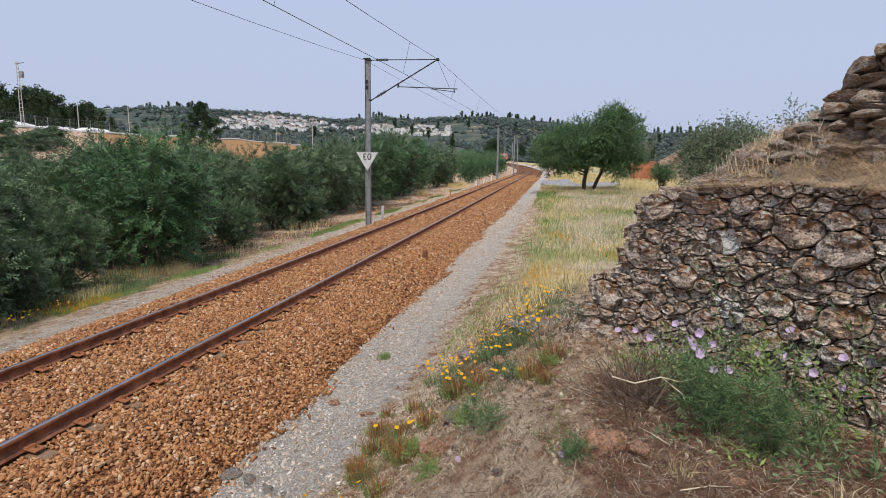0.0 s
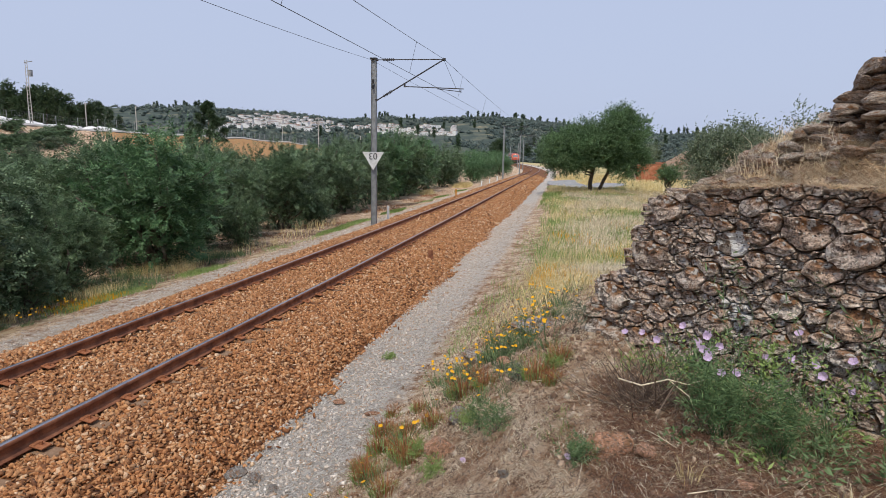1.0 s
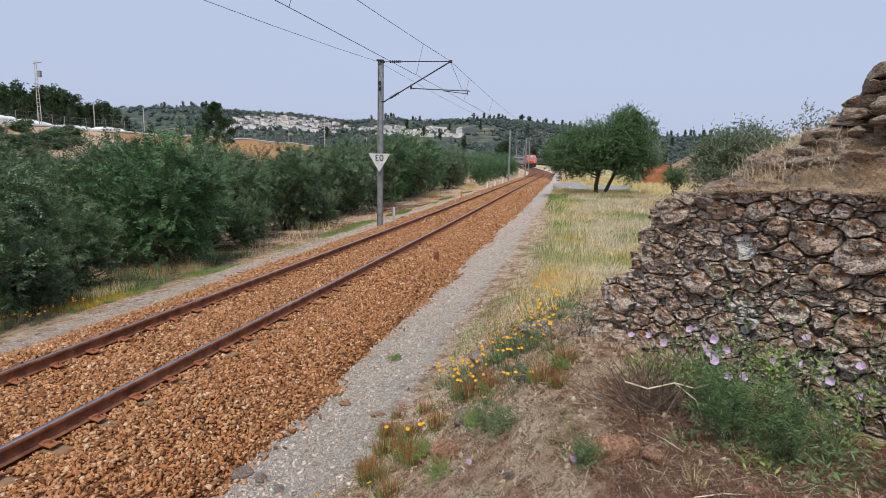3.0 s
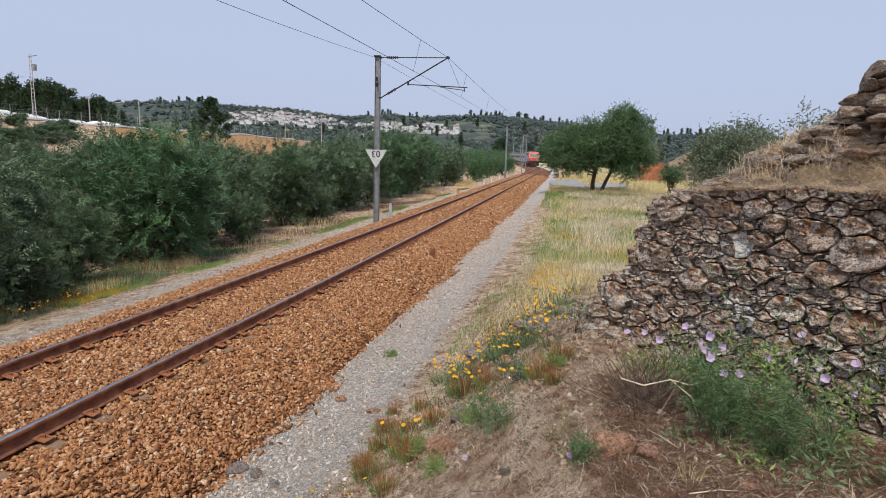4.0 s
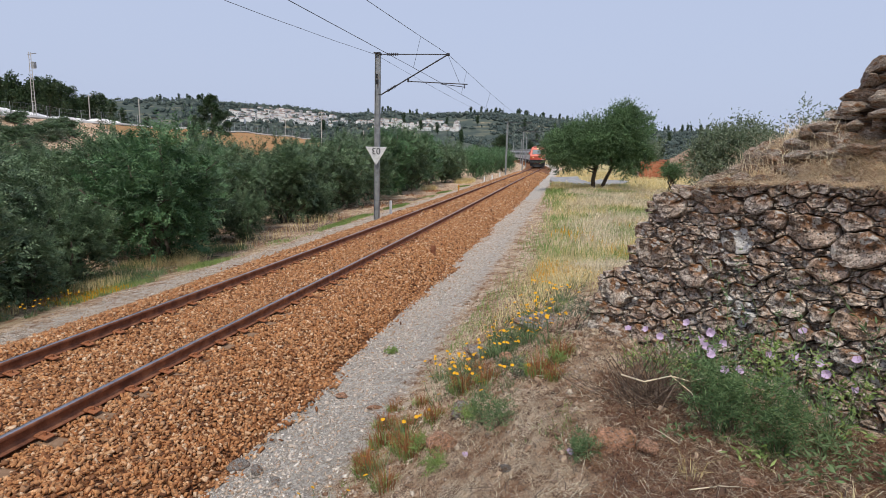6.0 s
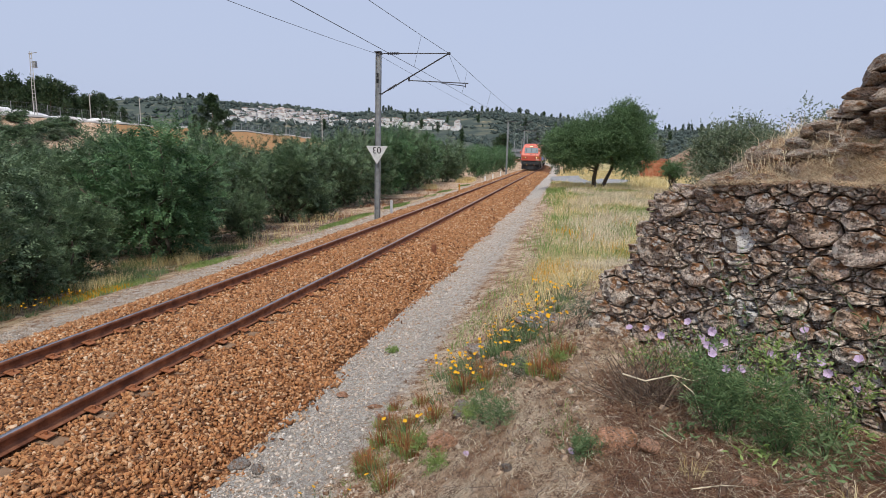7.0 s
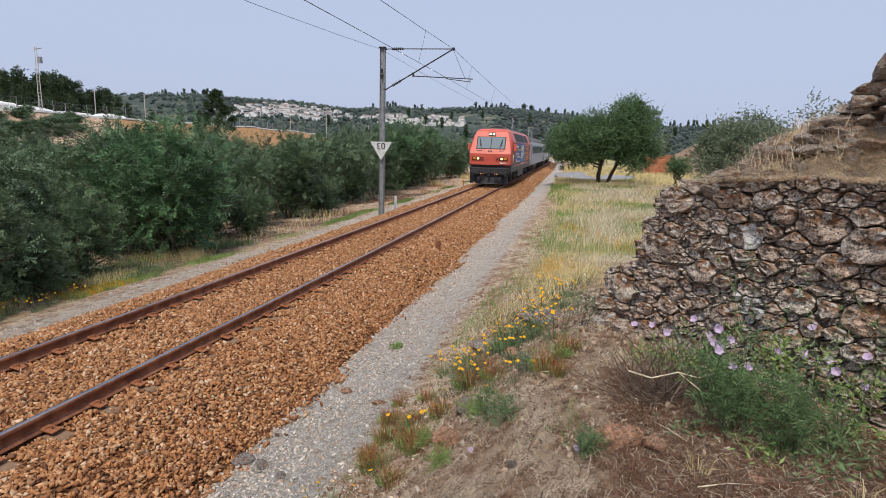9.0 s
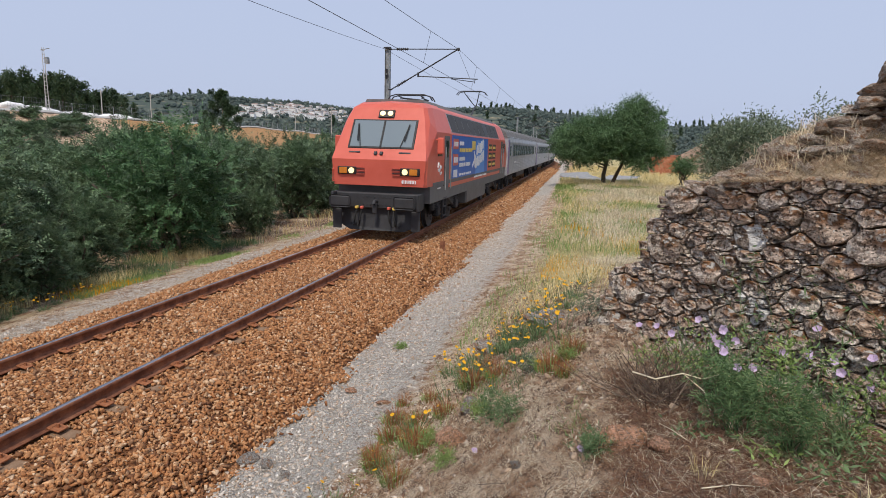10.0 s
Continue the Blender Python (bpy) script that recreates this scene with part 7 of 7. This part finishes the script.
build_rocks()


def tuft(bm_pts, n, spread, tall, wide, lean, mat, seed, name, parent, z0=0.0):
    """A tuft of blades as one part, round the thing's base."""
    r = np.random.default_rng(seed)
    a, d = r.uniform(0, math.tau, n), spread * r.uniform(0, 1, n) ** 0.7
    p = np.stack([d * np.cos(a), d * np.sin(a), np.full(n, z0)], -1)
    return blades(name, p, tall * r.uniform(0.45, 1.15, n), wide, lean * r.uniform(0.3, 1.3, n), mat, seed, 0.4, parent)


def disc_flower(mat, radius, petals=9, cup=0.25):
    """A flower head with its petals."""
    bm = bmesh.new()
    c = bm.verts.new((0, 0, 0))
    for k in range(petals):
        a0, a1, a2 = (math.tau * (k + q) / petals for q in (0.03, 0.5, 0.97))
        p = [bm.verts.new((radius * f * math.cos(a), radius * f * math.sin(a), radius * cup * f)) for a, f in ((a0, 0.88), (a1, 1.0), (a2, 0.88))]
        bm.faces.new((c, p[0], p[1]))
        bm.faces.new((c, p[1], p[2]))
    return bm


def build_daisies():
    kinds = []
    for seed in (1, 2, 3):
        t = thing("yellow_daisy_plant", "small green plant with bright yellow daisy heads", "wildflower", group="yellow wildflowers on the bank")
        r = random.Random(seed)
        tuft(None, 70, 0.13, 0.15, 0.006, 0.8, HERB, seed, "foliage", t)
        head = None
        for k in range(4 + seed):
            x, y, z = r.uniform(-0.16, 0.16), r.uniform(-0.16, 0.16), r.uniform(0.14, 0.3)
            part("stem", tube(bmesh.new(), [(x * 0.3, y * 0.3, 0), (x * 0.8, y * 0.8, z * 0.6), (x, y, z)], 0.0025, 4), HERB, t)
            m = pose(x, y, z, r.uniform(10, 45), r.uniform(-25, 25), 0)
            if head is None:
                head = part("flower_head", disc_flower(YELLOW, 0.02, 11, 0.1), YELLOW, t, "bright yellow flower head")
                head.matrix_basis = m
            else:
                again(head, m)
        kinds.append(t)
    r = random.Random(21)
    spots = [(5.3, 6.75), (5.45, 6.85), (5.55, 6.9), (5.15, 7.0), (5.6, 6.6), (5.35, 6.55), (5.5, 7.25), (5.2, 7.35), (4.95, 7.15), (5.4, 7.7), (4.8, 6.75), (5.65, 7.3), (5.37, 7.11), (5.2, 6.8), (5.5, 6.7), (5.05, 7.2), (5.62, 7.0), (5.3, 7.5), (5.1, 7.9), (5.5, 8.0), (4.9, 6.9), (4.75, 6.5), (4.7, 7.4), (4.6, 6.2), (5.8, 7.6), (5.9, 8.4), (4.95, 6.1), (5.4, 6.2), (4.5, 5.6), (4.43, 7.46), (5.75, 6.3), (5.2, 5.6), (6.0, 9.2), (5.6, 9.0), (4.35, 5.1), (5.15, 8.6), (5.45, 5.35), (4.2, 4.6), (-4.5, 9.8), (-4.6, 10.3), (-4.4, 10.8), (-4.7, 9.2), (-4.3, 11.6), (-4.4, 13.2), (-4.7, 11.1), (-4.9, 9.6)]
    for n, (x, y) in enumerate(spots):
        m = pose(x + r.uniform(-0.08, 0.08), y + r.uniform(-0.08, 0.08), on_ground(x, y) - 0.01, 0, 0, r.uniform(0, 360))
        if n < 3:
            kinds[n].matrix_basis = m
        else:
            copy_thing(kinds[n % 3], m).scale = (r.uniform(0.85, 1.2),) * 3


build_daisies()


def build_sorrel():
    kinds = []
    for seed in (31, 32):
        t = thing("sorrel_tuft", "russet sorrel stalks over a green leafy tuft", "weed", group="russet weeds on the bank")
        tuft(None, 170, 0.11, 0.1, 0.007, 0.7, GREEN_GRASS, seed, "foliage", t)
        tuft(None, 130, 0.1, 0.2, 0.0045, 0.4, SORREL, seed + 5, "stalk_tuft", t)
        kinds.append(t)
    r = random.Random(33)
    for n, (x, y, s) in enumerate(((4.95, 6.16, 1.2), (4.1, 6.2, 1.0), (5.72, 5.4, 1.0), (4.3, 5.13, 1.0), (4.55, 5.4, 1.1), (4.25, 5.7, 1.2), (5.2, 6.0, 0.9), (4.7, 5.1, 0.9), (4.4, 6.0, 0.9), (5.0, 6.6, 0.9), (5.9, 5.7, 0.9), (4.15, 5.4, 0.8), (4.6, 4.7, 0.9), (5.85, 5.2, 0.7), (4.05, 6.7, 0.7), (4.4, 6.6, 0.8), (4.75, 5.75, 0.9))):
        m = pose(x, y, on_ground(x, y) - 0.01, 0, 0, r.uniform(0, 360))
        o = kinds[n] if n < 2 else copy_thing(kinds[n % 2], m)
        o.matrix_basis = m
        o.scale = (s * 1.2,) * 3


build_sorrel()


def build_herbs():
    r = random.Random(51)
    # grey-green feathery herbs
    for n, (x, y, h, w, mt, lab) in enumerate(((6.02, 6.36, 0.42, 0.3, OLIVE_LEAF, "grey-green bushy herb at the end of the wall"), (5.45, 4.75, 0.22, 0.22, HERB, "thin grey-green weed on the bare slope"), (6.05, 3.9, 0.14, 0.14, HERB, "small grey-green weed beside a rock"), (5.55, 5.6, 0.14, 0.2, OLIVE_LEAF, "silvery rosette on the bank"), (5.3, 6.9, 0.14, 0.26, OLIVE_LEAF, "silvery rosette on the bank"), (5.3, 4.95, 0.3, 0.16, HERB, "thin feathery grey-green weed on the bare slope"), (5.15, 5.25, 0.12, 0.14, GREEN_GRASS, "small fresh-green weed on the bank"), (4.75, 5.2, 0.12, 0.16, GREEN_GRASS, "small fresh-green weed on the bank"), (5.85, 5.5, 0.1, 0.12, GREEN_GRASS, "small fresh-green weed on the bank"), (5.0, 6.4, 0.12, 0.2, OLIVE_LEAF, "silvery rosette on the bank"), (4.7, 7.0, 0.12, 0.2, OLIVE_LEAF, "silvery rosette on the bank"), (5.0, 4.6, 0.12, 0.14, GREEN_GRASS, "small green weed on the bank"), (3.35, 8.8, 0.08, 0.12, GREEN_GRASS, "small green weed in the gravel"))):
        t = thing("herb", lab, "weed", pose(x, y, on_ground(x, y) - 0.01))
        q = np.random.default_rng(n)
        c = np.stack([q.normal(0, w * 0.28, 14), q.normal(0, w * 0.28, 14), q.uniform(0.15, 0.85, 14) * h], -1)
        v, f = sprays(c, np.full(14, w * 0.3), 10, 8, 0.03, 0.006, n, 0.5, 0.9)
        raw("foliage", v, f, mt, t)
        stems([((0, 0, -0.02), tuple(k)) for k in c[:8]], 0.004, DEAD_STEM, t, seed=n)
    # fennel with fine threads of green
    for n, (a, b, w, h, lab) in enumerate(((1.5, -0.85, 0.24, 0.38, "bushy feathery bright-green fennel before the wall"), (1.25, -0.66, 0.17, 0.28, "feathery green fennel at the foot of the wall"), (1.85, -0.8, 0.2, 0.4, "feathery green fennel among tall weeds"))):
        p = wall_frame(a, 0, b)
        fennel = thing("fennel_plant", lab, "herb", pose(p.x, p.y, on_ground(p.x, p.y) - 0.01), "fennel before the wall")
        q = np.random.default_rng(5 + n)
        k = int(120 * w)
        c = np.stack([q.normal(0, w * 0.48, k), q.normal(0, w * 0.4, k), q.uniform(0.08, 0.92, k) * h], -1)
        v, f = sprays(c, np.full(k, 0.08), 8, 12, 0.042, 0.006, 6 + n, 0.9, 1.5, frond=True)
        raw("foliage", v, f, FENNEL, fennel)
        stems([((j[0] * 0.3, j[1] * 0.3, -0.02), tuple(j)) for j in c[:26]], 0.004, FENNEL, fennel, seed=4 + n)
    # broad fresh leaves low among the fennel
    for n, (a, b, w, h) in enumerate(((1.82, -1.02, 0.2, 0.16), (2.1, -0.95, 0.2, 0.2), (1.4, -1.12, 0.14, 0.12), (2.25, -0.7, 0.2, 0.3))):
        p = wall_frame(a, 0, b)
        t = thing("dock_weed", "low weed with broad fresh-green leaves on the bank", "weed", pose(p.x, p.y, on_ground(p.x, p.y) - 0.01), "broad-leaved weeds before the wall")
        q = np.random.default_rng(n + 410)
        k = 70
        az = q.uniform(0, math.tau, k)
        base = np.stack([q.normal(0, w * 0.4, k), q.normal(0, w * 0.4, k), q.uniform(0.0, 0.7, k) * h], -1)
        d = np.stack([np.cos(az), np.sin(az), q.uniform(-0.1, 1.1, k)], -1)
        v = leaf_quads(base, d, q.uniform(0.03, 0.07, k), q.uniform(0.01, 0.022, k), q)
        raw("foliage", v.reshape(-1, 3), np.arange(4 * k).reshape(-1, 4), GREEN_GRASS if n == 0 else HERB, t)
    # straw-dry grass at the edge of the bank
    for n, (a, b) in enumerate(((1.75, -1.45), (2.35, -1.05))):
        p = wall_frame(a, 0, b)
        t = thing("dry_grass_tuft", "tuft of straw-dry seeding grass on the bank", "grass", pose(p.x, p.y, on_ground(p.x, p.y) - 0.01), "dry tufts on the bank")
        tuft(None, 34, 0.05, 0.16, 0.004, 0.6, STRAW, n + 420, "blade_tuft", t)
    # dead bramble
    dead = thing("dead_bramble", "tangle of dead brown twigs before the wall", "dead shrub", pose(*wall_frame(0.88, 1.0, -0.84)))
    bm = bmesh.new()
    for k in range(420):
        a = r.uniform(0, math.tau)
        p0 = Vector((r.gauss(0.05, 0.14), r.gauss(0, 0.12), 0))
        d = Vector((math.cos(a), math.sin(a), r.uniform(0.2, 1.6))) * r.uniform(0.07, 0.2)
        b = Vector((r.gauss(0, 0.06), r.gauss(0, 0.06), r.gauss(-0.02, 0.05)))
        tube(bm, [p0, p0 + d * 0.5 + b, p0 + d * 1.3 + b * 2], 0.0038, 3, 0.5)
    part("twig_tangle", bm, DEAD_STEM, dead)["kind"] = "stuff"
    bm = bmesh.new()
    tube(bm, [(-0.2, -0.12, 0.22), (-0.05, -0.16, 0.2), (0.12, -0.16, 0.26), (0.26, -0.18, 0.16), (0.3, -0.24, 0.05)], 0.007, 5, 0.5)
    tube(bm, [(0.12, -0.16, 0.26), (0.24, -0.2, 0.25), (0.33, -0.22, 0.3)], 0.005, 5, 0.5)
    part("bare_branch", bm, PALE_STRAW, dead, "bleached bare branch")


build_herbs()


def build_mallows():
    r = random.Random(61)
    head = None
    for n, (a, b, h, flowers) in enumerate(((0.5, -0.36, 0.32, 2), (0.75, -0.45, 0.36, 2), (1.0, -0.4, 0.48, 4), (1.25, -0.42, 0.55, 5), (1.55, -0.45, 0.62, 5), (1.45, -0.65, 0.46, 2), (1.85, -0.4, 0.5, 3))):
        base = wall_frame(a, 0, b)
        t = thing("mallow_plant", "straggling green mallow with pale lilac flowers by the wall", "wildflower", pose(base.x, base.y, on_ground(base.x, base.y) - 0.01), "lilac-flowered plants by the wall")
        q = np.random.default_rng(n + 70)
        tips = [Vector((r.gauss(0, 0.17), r.gauss(0, 0.13), h * r.uniform(0.6, 1.1))) for _ in range(9)]
        stems([((r.gauss(0, 0.03), r.gauss(0, 0.03), 0), tuple(p)) for p in tips], 0.0035, HERB, t, seed=n)
        k = 8 if n < 2 else 13
        c = np.stack([q.normal(0, 0.16, k), q.normal(0, 0.11, k), q.uniform(0.05, 0.8, k) * h], -1)
        v, f = sprays(c, np.full(k, 0.07), 8, 5, 0.036, 0.014, n + 3, 0.4, 0.9)
        raw("foliage", v, f, HERB if n % 2 else GREEN_GRASS, t)
        for k in range(flowers):
            p = tips[k]
            m = Matrix.Translation(p) @ Euler((radians(r.uniform(35, 75)), radians(r.uniform(-30, 30)), radians(r.uniform(-60, 20)))).to_matrix().to_4x4()
            if head is None:
                head = part("flower", disc_flower(PINK, 0.029, 5, 0.75), PINK, t, "pale lilac five-petalled flower")
                head.matrix_basis = m
            else:
                again(head, m, t)
    # low leafy weeds spreading before the wall
    for n, (a, b, w, h, mt) in enumerate(((2.0, -0.62, 0.2, 0.3, HERB),)):
        p = wall_frame(a, 0, b)
        t = thing("leafy_weed", "dense dark-green leafy weed at the foot of the wall", "weed", pose(p.x, p.y, on_ground(p.x, p.y) - 0.01), "leafy weeds by the wall")
        q = np.random.default_rng(n + 300)
        c = np.stack([q.normal(0, w * 0.4, 16), q.normal(0, w * 0.35, 16), q.uniform(0.1, 0.9, 16) * h], -1)
        v, f = sprays(c, np.full(16, 0.07), 7, 5, 0.05, 0.009, n + 33, 0.5, 1.0)
        raw("foliage", v, f, mt, t)
        stems([((0, 0, 0), tuple(k)) for k in c[:8]], 0.003, HERB, t, seed=n)
    # tall thin stalks before the wall
    for k in range(16):
        a, b = r.uniform(1.0, 2.4), r.uniform(-0.85, -0.25)
        p = wall_frame(a, 0, b)
        h = r.uniform(0.6, 1.15)
        t = thing("tall_weed", "tall thin green weed stalk before the wall", "weed", pose(p.x, p.y, on_ground(p.x, p.y) - 0.01, 0, 0, r.uniform(0, 360)), "tall stalks by the wall")
        bend = r.choice((-1, 1)) * r.uniform(0.15, 0.4)
        pts = [(0, 0, 0), (bend * 0.2, 0, h * 0.4), (bend * 0.6, 0.02, h * 0.75), (bend * 1.3, 0.03, h)]
        part("stem", tube(bmesh.new(), pts, 0.002, 4, 0.4), HERB, t)
        q = np.random.default_rng(k + 200)
        z = q.uniform(0.1, 1.0, 26)
        pts = np.stack([np.interp(z, (0, 0.4, 0.75, 1), (0, bend * 0.2, bend * 0.6, bend * 1.3)), 0.03 * z, z * h], -1)
        v = leaf_quads(pts, q.normal(size=(26, 3)) + [0, 0, 0.5], 0.06 * q.uniform(0.5, 1.2, 26), 0.012, q)
        raw("foliage", v.reshape(-1, 3), np.arange(104).reshape(-1, 4), HERB, t)
    # fallen lilac petals and straw on the ground
    for x, y in ((5.98, 3.95), (5.25, 4.5)):
        o = part("fallen_petal", disc_flower(PINK, 0.026, 3, 0.5), PINK, None)
        o.matrix_basis = pose(x, y, on_ground(x, y) + 0.02, 30, 20, 10)
        tagged(o, "fallen pale lilac petal on dry ground", "petal")
    for k in range(16):
        x, y = r.uniform(5.4, 7.4), r.uniform(3.2, 5.4)
        z = on_ground(x, y) + 0.02
        a, d = r.uniform(0, 3.14), r.uniform(0.06, 0.2)
        bm = bmesh.new()
        tube(bm, [(-d, 0, 0), (0, r.uniform(-0.03, 0.03), r.uniform(0, 0.03)), (d, 0, 0.0)], r.uniform(0.002, 0.005), 4, 0.6)
        o = part("dead_stalk", bm, PALE_STRAW if k % 2 else DEAD_STEM, None)
        o.matrix_basis = pose(x, y, z, 0, 0, math.degrees(a))
        tagged(o, "dry fallen stalk lying on the bank", "twig", "fallen stalks on the bank")


build_mallows()
# ---------------------------------------------------------------- motion
SPEED, FRONT_AT_END = 25.08, 17.23


def motions():
    """The train runs in round the bend; each vehicle rides on its two bogies and its wheels turn."""
    for ob, front, length, inset, wheels, radius in TRAIN:
        rows = []
        for i in range(41):
            t = i * 0.25
            s = FRONT_AT_END + SPEED * (10 - t) + front
            a, b = line(s + inset), line(s + length - inset)
            d = (b - a) / np.linalg.norm(b - a)
            p = a - d * inset
            rows.append((t, pose(p[0], p[1], 0, 0, 0, math.degrees(math.atan2(-d[0], d[1])))))
        walk(ob, rows)
        turn = math.degrees(SPEED / FPS / radius)
        for w in wheels if front < 40 else ():
            y = w.matrix_basis.translation.y
            steps = 1 if turn < 89 else 2
            walk(w, [(i / FPS, pose(0, y, radius, (turn if steps == 1 else 80) * i)) for i in range(0, 301)])


motions()
